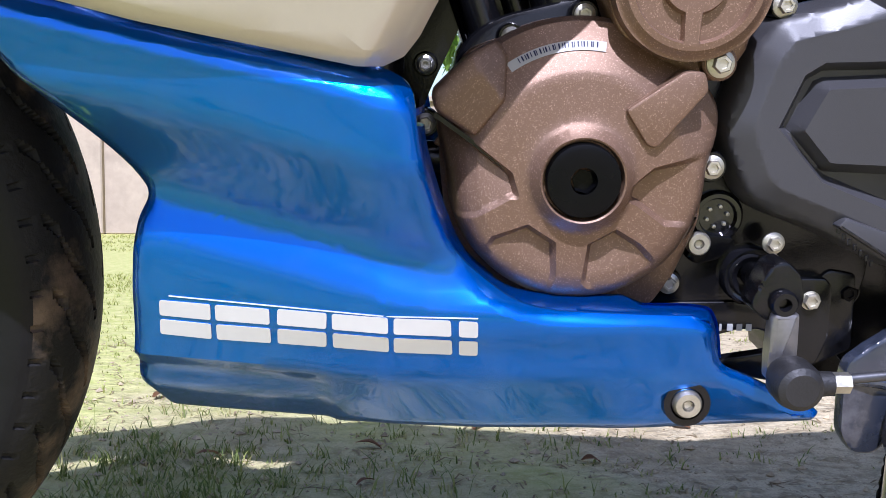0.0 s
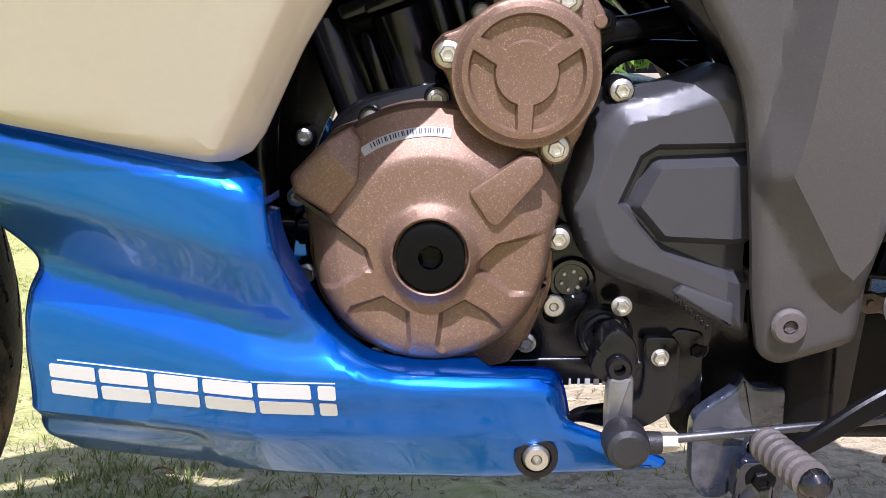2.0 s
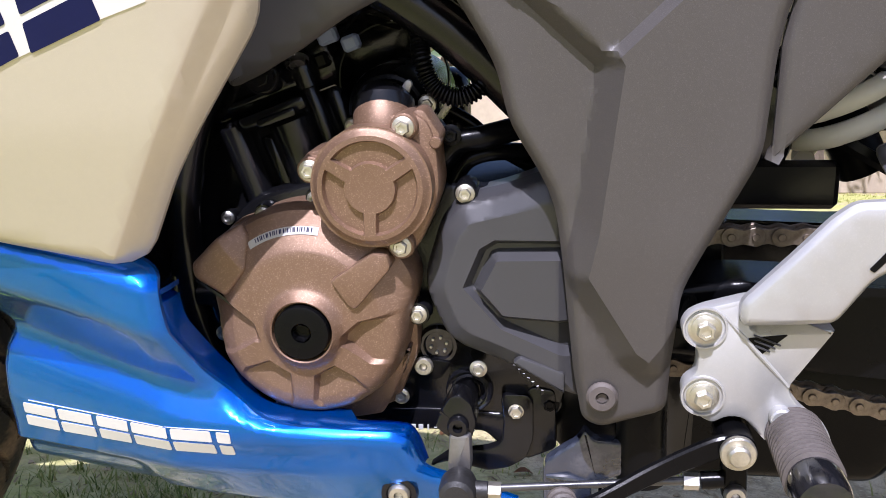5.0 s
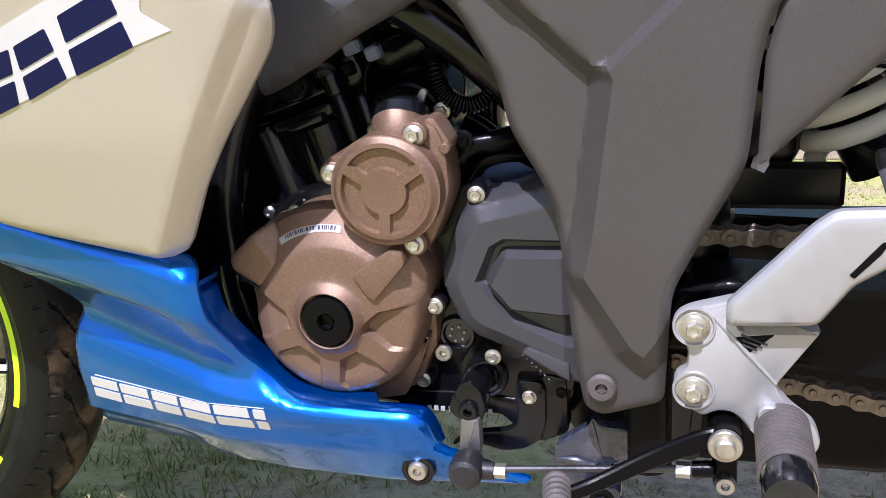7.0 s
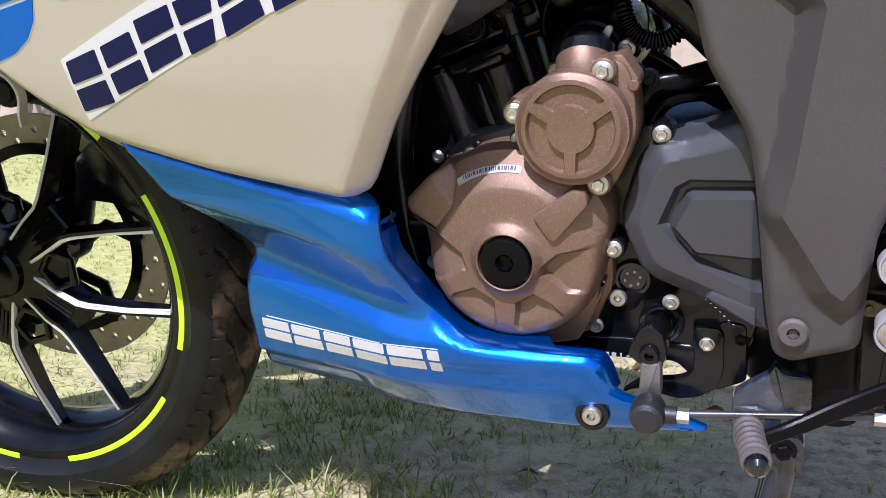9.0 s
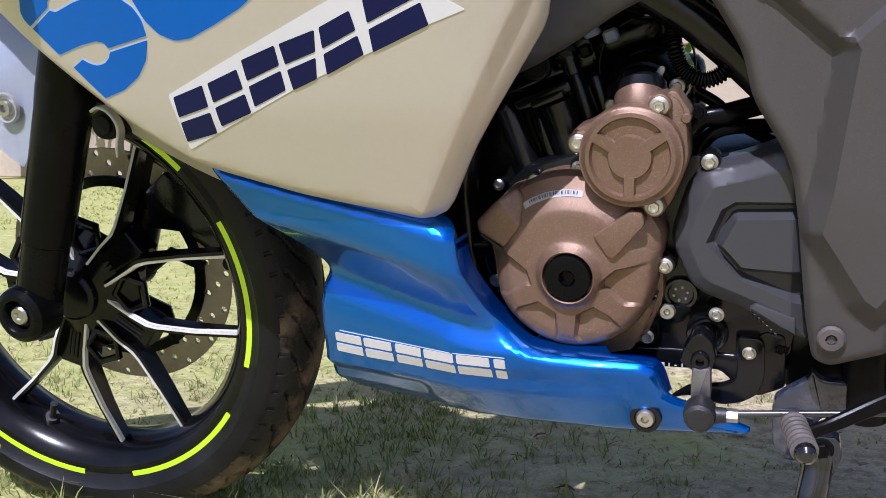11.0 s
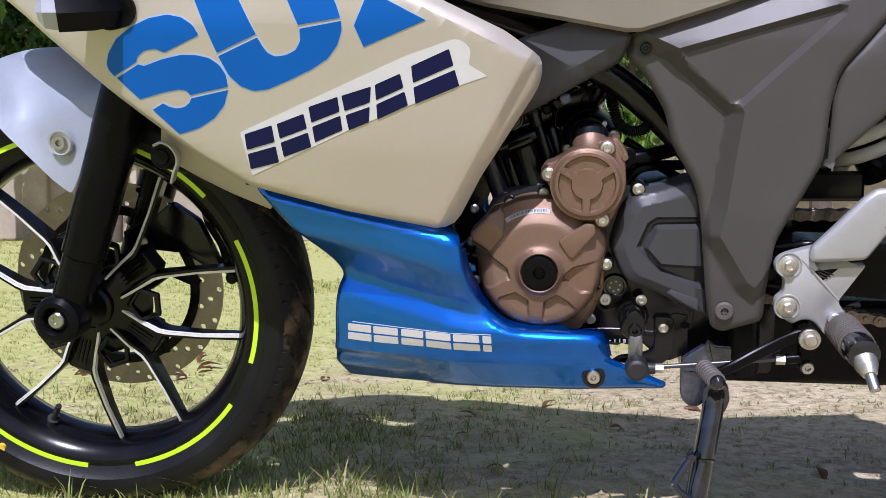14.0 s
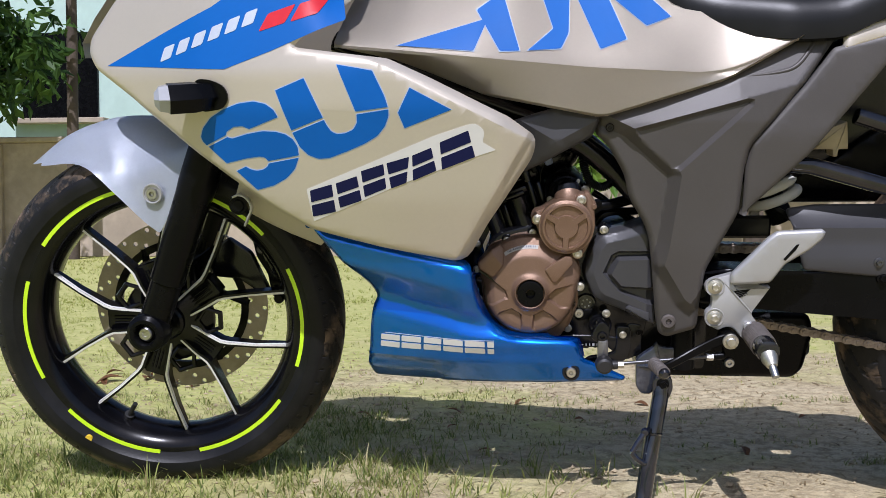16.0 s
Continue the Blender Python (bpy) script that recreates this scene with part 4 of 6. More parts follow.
def st_y(x, z):
    """A round cover: rim and three spokes raised, three sunk fields."""
    r = np.hypot(x - STC[0], z - STC[1])
    y = np.interp(r, [0, 0.0166, 0.0178, 0.0302, 0.0316, 0.0348, 0.0385, 0.0402], [-0.1298, -0.1298, -0.1258, -0.1258, -0.1300, -0.1296, -0.1262, -0.1205])
    for p in ST_BARS:
        y = np.minimum(y, -0.1258 - 0.0041 * np.clip(inside_dist(p, x, z) / 0.0013, 0, 1))
    return y


def bar_outline(deg, w=0.0056):
    c, s = math.cos(radians(deg)), math.sin(radians(deg))
    return [(STC[0] + r * c - q * s, STC[1] + r * s + q * c) for r, q in ((0.010, -w), (0.034, -w * 0.85), (0.034, w * 0.85), (0.010, w))]


ST_BARS = [bar_outline(a) for a in (32, 149, 268)]
part("starter_gear_cover", round_shell(*STC, (0.008, 0.0166, 0.0178, 0.022, 0.026, 0.0302, 0.0316, 0.0348, 0.0370, 0.0385, 0.0395, 0.0402), st_y, 120, 0.034, [(p, (0.0, 0.0013)) for p in ST_BARS]), BRONZE, engine,
     "round bronze cast cover with a three-spoke emboss")
for x, z in ((0.0825, 0.4790), (0.1462, 0.5070), (0.1415, 0.4275)):
    part("bolt_boss", lathe([(0, -0.1190), (0.0080, -0.1190), (0.0090, -0.1178), (0.0096, -0.090), (0, -0.090)], 20, facing(x, 0, z)), BRONZE, engine)
    bolt(engine, x, -0.1190, z, 0.0050, 0.0060)
part("cover_flange", slab(fillet([(0.0865, 0.4915), (0.0785, 0.4895), (0.0725, 0.4795), (0.0805, 0.4695), (0.0905, 0.4415), (0.1205, 0.4255), (0.1355, 0.4195), (0.1500, 0.4215), (0.1600, 0.4415), (0.1680, 0.4635), (0.1660, 0.4965), (0.1600, 0.5115), (0.1465, 0.5160), (0.1155, 0.5095)], 0.008),
                          -0.1110, 0.036, 0.003), BRONZE, engine, "bronze cover flange")
part("starter_neck", tube([(0.1290, -0.094, 0.490), (0.1285, -0.094, 0.505), (0.1280, -0.092, 0.512), (0.1277, -0.090, 0.516)], [0.0225, 0.0205, 0.0200, 0.0180], 32), BRONZE, engine, "bronze starter neck")
part("neck_collar", tube([(0.1280, -0.088, 0.5120), (0.1277, -0.087, 0.5160), (0.1275, -0.086, 0.5190), (0.1273, -0.084, 0.5210)], [0.0205, 0.0212, 0.0210, 0.0185], 32), BLACK, engine)
part("starter_lug", slab(fillet([(0.1500, 0.5165), (0.1580, 0.5175), (0.1700, 0.4985), (0.1650, 0.4880), (0.1550, 0.4930)], 0.004), -0.1085, 0.024, 0.003), BRONZE, engine)
part("lug_pin", lathe([(0, -0.1120), (0.0032, -0.1120), (0.0040, -0.1110), (0.0040, -0.100), (0, -0.100)], 16, facing(0.1655, 0, 0.4955)), BRONZE, engine)
part("starter_motor", lathe([(0, -0.070), (0.022, -0.070), (0.0235, -0.067), (0.0260, -0.066), (0.0280, -0.062), (0.0310, -0.054), (0.0318, -0.048), (0.0318, 0.06), (0, 0.06)], 48, facing(0.1265, 0, 0.5095)), SATIN, engine, "black starter motor")
part("motor_band", lathe([(0.0388, -0.046), (0.0400, -0.046), (0.0400, -0.040), (0.0388, -0.040)], 48, facing(0.1275, 0, 0.5300), closed=True), SATIN, engine)
part("starter_tab", slab(fillet([(0.1408, 0.5310), (0.1430, 0.5332), (0.1458, 0.5328), (0.1468, 0.5302), (0.1428, 0.5215), (0.1372, 0.5225)], 0.002), -0.0820, 0.004, 0.001), ALU, engine, "pale metal tab")

SIDE = fillet([(0.149, 0.392, .012), (0.163, 0.436), (0.176, 0.453), (0.208, 0.461), (0.240, 0.473), (0.262, 0.46), (0.262, 0.310), (0.250, 0.313), (0.210, 0.332), (0.176, 0.345), (0.164, 0.355, .012)], 0.006)
SIDE_LINE = [(0.149, 0.392), (0.163, 0.436), (0.176, 0.453), (0.208, 0.461), (0.262, 0.475), (0.262, 0.310), (0.210, 0.332), (0.176, 0.345), (0.164, 0.355)]
GROOVE = [(0.1800, 0.393), (0.1920, 0.421), (0.2025, 0.4275), (0.30, 0.430), (0.30, 0.340), (0.250, 0.3455), (0.2060, 0.3635)]
PLATE = [(0.1860, 0.391), (0.1995, 0.4175), (0.2040, 0.4195), (0.30, 0.4245), (0.30, 0.3655), (0.210, 0.3685), (0.2045, 0.3695)]


def side_y(x, z):
    d = inside_dist(SIDE, x, z)
    rim = 0.55 * np.clip(d / 0.004, 0, 1) + 0.45 * np.clip(d / 0.0165, 0, 1)
    return -0.082 - 0.020 * rim + 0.009 * np.clip(inside_dist(GROOVE, x, z) / 0.0045, 0, 1) - 0.012 * np.clip(inside_dist(PLATE, x, z) / 0.006, 0, 1) - 0.10 * np.maximum(0, x - 0.20)


part("sprocket_cover", shell(SIDE, side_y, 0.003, 0.02, 0.004, 0.006, cuts=[(SIDE_LINE, (0.0165,)), (GROOVE, (0.0, 0.0045)), (PLATE, (0.0, 0.006))]), COVER, engine, "matt dark grey moulded sprocket cover")
part("cover_rib", slab(fillet([(0.214, 0.340), (0.219, 0.345), (0.250, 0.334), (0.250, 0.318)], 0.002), -0.1075, 0.01, 0.002), COVER, engine)
for k in range(7):
    part("cast_mark", rbox((0.0022, 0.001, 0.0034), (0.2155 + 0.0032 * k, -0.1062 - 0.0002 * k, 0.3375 - 0.0030 * k), 0.0004, 1), BLACK, engine)
part("bolt_boss", lathe([(0, -0.090), (0.0072, -0.090), (0.0080, -0.088), (0.0085, -0.07), (0, -0.07)], 24, facing(0.182, 0, 0.4570)), BLACK, engine)
bolt(engine, 0.182, -0.0905, 0.4570, 0.0046, 0.0055)
bolt(engine, 0.188, -0.0850, 0.3262, 0.0044, 0.0055)

# flange bolts of the generator cover and case
for x, y, z, r, m in ((0.037, -0.0865, 0.4405, 0.0048, 0), (-0.0105, -0.033, 0.4245, 0.0046, 1), (0.147, -0.0965, 0.3712, 0.0056, 0), (0.130, -0.083, 0.3020, 0.0052, 1), (0.076, -0.0885, 0.4525, 0.0048, 0),
                      (-0.010, -0.074, 0.3930, 0.0050, 1), (-0.006, -0.074, 0.3450, 0.0050, 1), (0.036, -0.074, 0.2905, 0.0050, 1), (0.112, -0.074, 0.2735, 0.0050, 2),
                      (0.1535, -0.062, 0.5143, 0.0052, 1), (0.102, -0.074, 0.5010, 0.0042, 0), (0.2145, -0.0780, 0.2905, 0.0062, 0), (0.239, -0.070, 0.2930, 0.0060, 2), (0.154, -0.045, 0.3610, 0.0050, 2)):
    r *= 0.82
    part("bolt_boss", lathe([(0, y + 0.0005), (r * 1.75, y + 0.0005), (r * 1.95, y + 0.003), (r * 2.05, y + 0.012), (0, y + 0.012)], 20, facing(x, 0, z)), BLACK, engine)
    bolt(engine, x, y, z, r, r * 1.15, (ZINC, STEEL, SATIN)[m])
bolt(engine, 0.147, -0.078, 0.3245, 0.0048, 0.004, ZINC, "socket")
part("pipe_stub", lathe([(0, -0.012), (0.009, -0.012), (0.0105, -0.010), (0.0105, 0.004), (0.008, 0.006), (0.008, 0.02), (0, 0.02)], 20, Matrix.Translation((-0.006, -0.066, 0.372)) @ Matrix.Rotation(radians(90), 4, "Z")), BLACK, engine)
part("tag", slab(fillet([(-0.006, 0.383), (0.002, 0.392), (0.010, 0.386), (0.008, 0.376)], 0.002), -0.086, 0.004, 0.001), BRONZE, engine)

# lower engine: switch cover, shift shaft, engine number
part("switch_housing", join(lathe([(0, -0.074), (0.0100, -0.074), (0.0112, -0.077), (0.0135, -0.077), (0.0155, -0.074), (0.0155, -0.06), (0, -0.06)], 28, facing(0.158, 0, 0.3395))), GLOSSY, engine, "round black switch housing")
for k in range(6):
    a = radians(60 * k + 15)
    part("switch_stud", lathe([(0, -0.0765), (0.0011, -0.0762), (0.0013, -0.074), (0, -0.074)], 10, facing(0.158 + 0.006 * math.cos(a), 0, 0.3395 + 0.006 * math.sin(a))), STEEL, engine)
part("shift_bracket", slab(fillet([(0.140, 0.316), (0.150, 0.330), (0.168, 0.328), (0.160, 0.315), (0.147, 0.312)], 0.003), -0.079, 0.006, 0.001), SATIN, engine)
part("shaft_seal", join(lathe([(0.0075, -0.072), (0.0085, -0.077), (0.0120, -0.079), (0.0135, -0.077), (0.0150, -0.0775), (0.0165, -0.079), (0.0175, -0.077), (0.0178, -0.065)], 36, facing(0.180, 0, 0.3045))), GLOSSY, engine)
part("cast_plate", slab(fillet([(0.118, 0.288), (0.170, 0.288), (0.205, 0.285), (0.226, 0.308), (0.243, 0.305), (0.244, 0.258), (0.222, 0.248), (0.205, 0.258), (0.190, 0.2705), (0.120, 0.2705)], 0.004), -0.066 - 0.008, 0.02, 0.002), BLACK, engine)
for k, w in enumerate((0.0034, 0.0036, 0.0036, 0.0014, 0.0024, 0.0014, 0.0014, 0.0034, 0.0034, 0.0034)):
    part("stamped_bar", rbox((w, 0.0008, 0.0042 if k != 4 else 0.0008), (0.131 + 0.0056 * k, -0.0745, 0.2725), 0.0002, 1), TEXT, engine)
part("cable_guide", slab(fillet([(0.2035, 0.300), (0.2060, 0.304), (0.2230, 0.304), (0.2270, 0.298), (0.2270, 0.268), (0.2215, 0.252), (0.2090, 0.244), (0.1930, 0.2405), (0.1640, 0.2475), (0.1480, 0.2425), (0.1640, 0.2545), (0.1930, 0.2590), (0.2035, 0.2640), (0.2050, 0.280)], 0.004), -0.080, 0.008, 0.0015), BLACK, engine, "black bent bracket arm")
part("sump", slab(fillet([(0.04, 0.290), (0.12, 0.275), (0.205, 0.272), (0.205, 0.258), (0.17, 0.252), (0.06, 0.256), (0.045, 0.27)], 0.006), -0.030, 0.14, 0.006), BLACK, engine)
part("drain_boss", lathe([(0, -0.052), (0.0100, -0.052), (0.0125, -0.050), (0.0125, -0.046), (0.0150, -0.044), (0.0150, -0.030), (0, -0.030)], 28, Matrix.Translation((0.252, -0.052, 0.30)) @ Matrix.Rotation(radians(-90), 4, "X")), GLOSSY, engine)

# cylinder, leaning to the front
LEANC = Matrix.Translation((0.0725, 0, 0.4520)) @ Matrix.Rotation(radians(-19), 4, "Y")


def cyl(name, bm, material=BLACK, label=""):
    ob = part(name, bm, material, engine, label)
    ob.matrix_basis = LEANC
    return ob


def column(x, y, z0, z1, r, seg=24):
    return tube([(x, y, z0), (x, y, z0 + 0.012), (x, y, (z0 + z1) / 2), (x, y, z1 - 0.004), (x, y, z1)], [r * 1.12, r, r * 0.96, r * 0.98, r * 0.72], seg)


cyl("cylinder_block", rbox((0.100, 0.13, 0.070), (-0.012, 0.022, 0.030), 0.010, 3), BLACK, "black painted cylinder block")
cyl("cylinder_head", rbox((0.112, 0.14, 0.050), (-0.012, 0.026, 0.092), 0.010, 3))
cyl("head_cover", rbox((0.100, 0.13, 0.030), (-0.012, 0.026, 0.132), 0.012, 3))
cyl("stud_column", column(-0.0478, -0.050, -0.006, 0.068, 0.0105))
cyl("chain_tunnel", column(-0.0035, -0.052, -0.004, 0.058, 0.0170, 36))
cyl("stud_column", column(0.0205, -0.056, -0.004, 0.074, 0.0058))
cyl("stud_column", column(0.0085, -0.046, -0.004, 0.062, 0.0060))
cyl("stud_column", column(0.0330, -0.044, -0.004, 0.066, 0.0070))
cyl("stud_column", column(-0.0265, -0.042, -0.004, 0.050, 0.0080))
cyl("head_ledge", join(rbox((0.052, 0.030, 0.010), (-0.010, -0.052, 0.0640), 0.003, 2), rbox((0.030, 0.020, 0.006), (-0.0045, -0.068, 0.0605), 0.002, 2)))
cyl("head_rib", rbox((0.058, 0.020, 0.005), (-0.016, -0.046, 0.0780), 0.002, 2))
cyl("head_stud", join(tube([(0.0200, -0.056, 0.072), (0.0200, -0.056, 0.084)], 0.0078, 20), tube([(0.0200, -0.056, 0.084), (0.0200, -0.056, 0.087), (0.0200, -0.056, 0.094)], [0.0095, 0.0095, 0.0085], 20)), BLACK)
cyl("stud_socket", lathe([(0.0085, -0.003), (0.0090, 0.0), (0.0064, 0.0), (0.0056, -0.004), (0, -0.004)], 24, Matrix.Translation((0.0210, -0.064, 0.0920)) @ Matrix.Rotation(radians(50), 4, "X")), DARKSTEEL)
cyl("block_flange", rbox((0.100, 0.024, 0.007), (-0.012, -0.054, -0.001), 0.003, 2))
cyl("head_plug", lathe([(0, -0.074), (0.0050, -0.074), (0.0058, -0.078), (0.0098, -0.078), (0.0112, -0.074), (0.0125, -0.074), (0.0132, -0.070), (0.0132, -0.040), (0, -0.040)], 36, facing(-0.0040, 0, 0.0900)), GLOSSY)
cyl("plug_hex", lathe([(0, -0.0795), (0.0058, -0.0795), (0.0064, -0.0780), (0.0064, -0.073), (0, -0.073)], 6, facing(-0.0040, 0, 0.0900)), BLACK)
for x, z, w in ((0.036, 0.086, 0.010), (0.046, 0.100, 0.014), (0.060, 0.090, 0.012), (0.052, 0.116, 0.010)):
    cyl("connector", rbox((w, 0.012, 0.011), (x, -0.054, z), 0.002, 1), TAPE if x > 0.04 else SATIN)
for k in range(5):
    cyl("wire", tube(spline([(0.026 + 0.010 * k, -0.052, 0.100 + 0.006 * (k % 3)), (0.046 + 0.010 * k, -0.060 - 0.003 * (k % 2), 0.116 - 0.010 * (k % 2)), (0.070 + 0.010 * k, -0.052, 0.106), (0.094 + 0.010 * k, -0.04, 0.088 + 0.010 * k)], 6), 0.0024, 6), SATIN)

# hoses and loom behind the starter
loop = spline([(0.150, -0.050, 0.600), (0.1515, -0.072, 0.560), (0.1535, -0.079, 0.5477), (0.1575, -0.080, 0.5345), (0.1643, -0.081, 0.5258), (0.1762, -0.081, 0.5209), (0.1881, -0.080, 0.5241), (0.1982, -0.076, 0.5339), (0.2100, -0.068, 0.5415), (0.2250, -0.058, 0.5500)], 15)
part("corrugated_hose", tube(loop, [0.0060 + (0.0008 if i % 3 else -0.0010) for i in range(len(loop))], 16), SATIN, engine, "black corrugated hose")
part("bolt_boss", lathe([(0, -0.0720), (0.0072, -0.0720), (0.0085, -0.070), (0.0085, -0.040), (0, -0.040)], 24, facing(0.1550, 0, 0.5152)), BLACK, engine)
bolt(engine, 0.1550, -0.0722, 0.5152, 0.0044, 0.005)
part("loom_clip", slab(fillet([(0.1600, 0.5030), (0.1640, 0.5050), (0.1760, 0.4900), (0.1700, 0.4830), (0.1650, 0.4660), (0.1610, 0.4680), (0.1625, 0.4860)], 0.003), -0.074, 0.006, 0.002), DARKSTEEL, engine)
for pts, r in (([(0.150, -0.06, 0.435), (0.158, -0.068, 0.465), (0.172, -0.070, 0.487), (0.195, -0.066, 0.492), (0.235, -0.05, 0.500)], 0.0085),
               ([(0.163, -0.055, 0.430), (0.172, -0.060, 0.462), (0.190, -0.060, 0.478), (0.235, -0.045, 0.478)], 0.006),
               ([(0.168, -0.05, 0.508), (0.185, -0.05, 0.497), (0.200, -0.05, 0.482), (0.235, -0.04, 0.46)], 0.005)):
    part("hose", tube(spline(pts, 7), r, 12), SATIN, engine)
bolt(engine, 0.172, -0.080, 0.4955, 0.0050, 0.006, SATIN)
part("throttle_body", lathe([(0, -0.05), (0.018, -0.05), (0.021, -0.045), (0.021, 0.05), (0, 0.05)], 32, facing(0.118, 0.03, 0.590)), SATIN, engine)
part("throttle_clamp", lathe([(0.0212, -0.046), (0.0230, -0.046), (0.0230, -0.036), (0.0212, -0.036)], 32, facing(0.118, 0.03, 0.590), closed=True), STEEL, engine)
# black tube added as dark backing between the starter motor and the head
part("backing_tube", tube(spline([(0.060, 0.02, 0.552), (0.090, 0.02, 0.548), (0.120, 0.025, 0.560), (0.122, 0.03, 0.600)], 6), 0.030, 24), BLACK, engine)
part("airbox", rbox((0.10, 0.16, 0.08), (0.32, 0.04, 0.61), 0.02, 3), BLACK, engine)
# black block added behind the starter to keep the gap by the hose dark
part("backing_block", rbox((0.075, 0.04, 0.075), (0.126, 0.12, 0.485), 0.015, 3), BLACK, engine)
part("clutch_side", slab(fillet([(0.02, 0.43), (0.24, 0.45), (0.25, 0.30), (0.05, 0.28)], 0.02), 0.10, 0.05, 0.01), BLACK, engine)

# -- added radiator block and black sheet close the shaded gap ahead of the engine
radiator = part("radiator", rbox((0.035, 0.20, 0.22), (-0.085, 0.0, 0.49), 0.006, 2, Matrix.Rotation(radians(-12), 4, "Y")), SATIN, bike, "black radiator behind the fairing")
# black sheet in place of the shade behind the fairing
part("gap_shade", slab(fillet([(-0.20, 0.44), (-0.06, 0.30), (-0.03, 0.30), (-0.012, 0.40), (0.05, 0.53), (0.055, 0.63), (-0.15, 0.68)], 0.01), -0.026, 0.003, 0.0), BLACK, bike, "black sheet for the shade behind the fairing")
part("lower_frame_tube", tube(spline([(0.06, -0.05, 0.63), (-0.02, -0.06, 0.50), (-0.035, -0.06, 0.38), (-0.01, -0.06, 0.30), (0.03, -0.055, 0.27)], 6), 0.013, 14), BLACK, bike, "black frame down tube")
for y in (-0.074, 0.10):
    part("main_frame_rail", tube(spline([(-0.22, y * 0.6, 0.74), (-0.05, y, 0.67), (0.12, y, 0.60), (0.22, y * 0.95, 0.52), (0.275, y * 0.9, 0.44), (0.29, y * 0.9, 0.30)], 7), 0.017, 16), BLACK, bike, "black main frame rail")
# black block stands in for the dark of the hollow below the tank
part("tank_hollow_shade", rbox((0.42, 0.20, 0.05), (0.05, 0.01, 0.665), 0.01, 2, Matrix.Rotation(radians(8), 4, "Y")), BLACK, bike, "black block for the shade in the hollow under the tank")
# black sheet added as filler, so the gap behind the engine reads dark
part("rear_gap_filler", slab(fillet([(0.235, 0.300), (0.233, 0.262), (0.262, 0.228), (0.345, 0.225), (0.350, 0.43), (0.25, 0.44)], 0.008), -0.046, 0.006, 0.001), BLACK, bike, "black sheet added to darken the gap behind the engine")


# -- left foot controls
PEGP = fillet([(0.3348, 0.3968), (0.3605, 0.4040), (0.3650, 0.4040), (0.3660, 0.3830), (0.4165, 0.3851), (0.3892, 0.3437), (0.3987, 0.3303), (0.4158, 0.3167), (0.4201, 0.3038), (0.4170, 0.2949), (0.4060, 0.2975), (0.3793, 0.3067),
               (0.3759, 0.3102), (0.3635, 0.3232), (0.3527, 0.3236), (0.3441, 0.3180), (0.3295, 0.3272), (0.3242, 0.3370), (0.3247, 0.3468), (0.3333, 0.3541), (0.3331, 0.3696), (0.3252, 0.3752), (0.3222, 0.3836), (0.3260, 0.3921)], 0.005)
peg_bracket = part("footrest_bracket", slab(PEGP, -0.146, 0.012, 0.003), ALU, bike, "silver painted alloy footrest bracket with heel guard")
HEEL = fillet([(0.357, 0.389), (0.356, 0.404), (0.405, 0.458), (0.417, 0.467), (0.479, 0.470), (0.483, 0.466), (0.480, 0.457), (0.463, 0.441), (0.430, 0.420), (0.411, 0.393)], 0.005)
part("heel_guard", shell(HEEL, lambda x, z: -0.160 + 0.10 * np.maximum(0, 0.385 - x), 0.012, 0.006, 0.005, 0.004), ALU, peg_bracket, "brushed silver heel guard plate")
# dark triangle laid on the solid bracket for the shade in its opening
part("window_shade", slab(fillet([(0.3625, 0.3782), (0.3874, 0.3812), (0.3714, 0.3671)], 0.002), -0.1464, 0.001, 0.0), SATIN, peg_bracket, "dark triangle for the shade in a ribbed window")
for k in range(3):
    part("window_rib", rbox((0.018 - 0.004 * k, 0.0016, 0.0012), (0.3745 - 0.0012 * k, -0.1470, 0.3772 - 0.0028 * k), 0.0004, 1, Matrix.Rotation(radians(22), 4, "Y")), DARKSTEEL, peg_bracket)
part("bracket_crease", tube([(0.3480, -0.1455, 0.3925), (0.3690, -0.1462, 0.3692), (0.3895, -0.1455, 0.3458)], [0.0010, 0.0016, 0.0012], 8), ALU, peg_bracket)
# dark sliver laid on the guard for the shade seen through its slot
part("slot_shade", slab(fillet([(0.426, 0.428), (0.443, 0.449), (0.447, 0.450), (0.443, 0.442), (0.429, 0.426)], 0.0010), -0.1606, 0.001, 0.0), SATIN, peg_bracket)
for x, z in ((0.3368, 0.3843), (0.3375, 0.3382)):
    part("bolt_recess", lathe([(0.0142, -0.1455), (0.0136, -0.1476), (0.0126, -0.1476), (0.0118, -0.1458)], 32, facing(x, 0, z), closed=True), ALU, peg_bracket)
    part("washer", lathe([(0, -0.1472), (0.0092, -0.1472), (0.0104, -0.1466), (0.0104, -0.1455), (0, -0.1455)], 28, facing(x, 0, z)), ZINC, peg_bracket)
    bolt(peg_bracket, x, -0.1472, z, 0.0060, 0.0080)
part("peg_pin", lathe([(0, -0.1545), (0.0060, -0.1545), (0.0072, -0.1535), (0.0072, -0.145), (0, -0.145)], 20, facing(0.3855, 0, 0.3265)), ALU, peg_bracket)
peg_a, peg_b = Vector((0.3945, -0.148, 0.3157)), Vector((0.3928, -0.212, 0.3168))
way = (peg_b - peg_a)
path = [peg_a + way * (i / 72) for i in range(73)]
part("footrest_rubber", tube(path, [0.0165 + (0.0013 if i % 6 < 3 else -0.0010) - (0.002 if i > 70 else 0) for i in range(73)], 24), SOFT, peg_bracket, "ribbed grey rubber footrest")
part("footrest_end", tube([peg_b + way * f for f in (-0.02, 0.08, 0.30, 0.42, 0.46)], [0.0160, 0.0166, 0.0162, 0.0150, 0.008], 24), GLOSSY, peg_bracket)
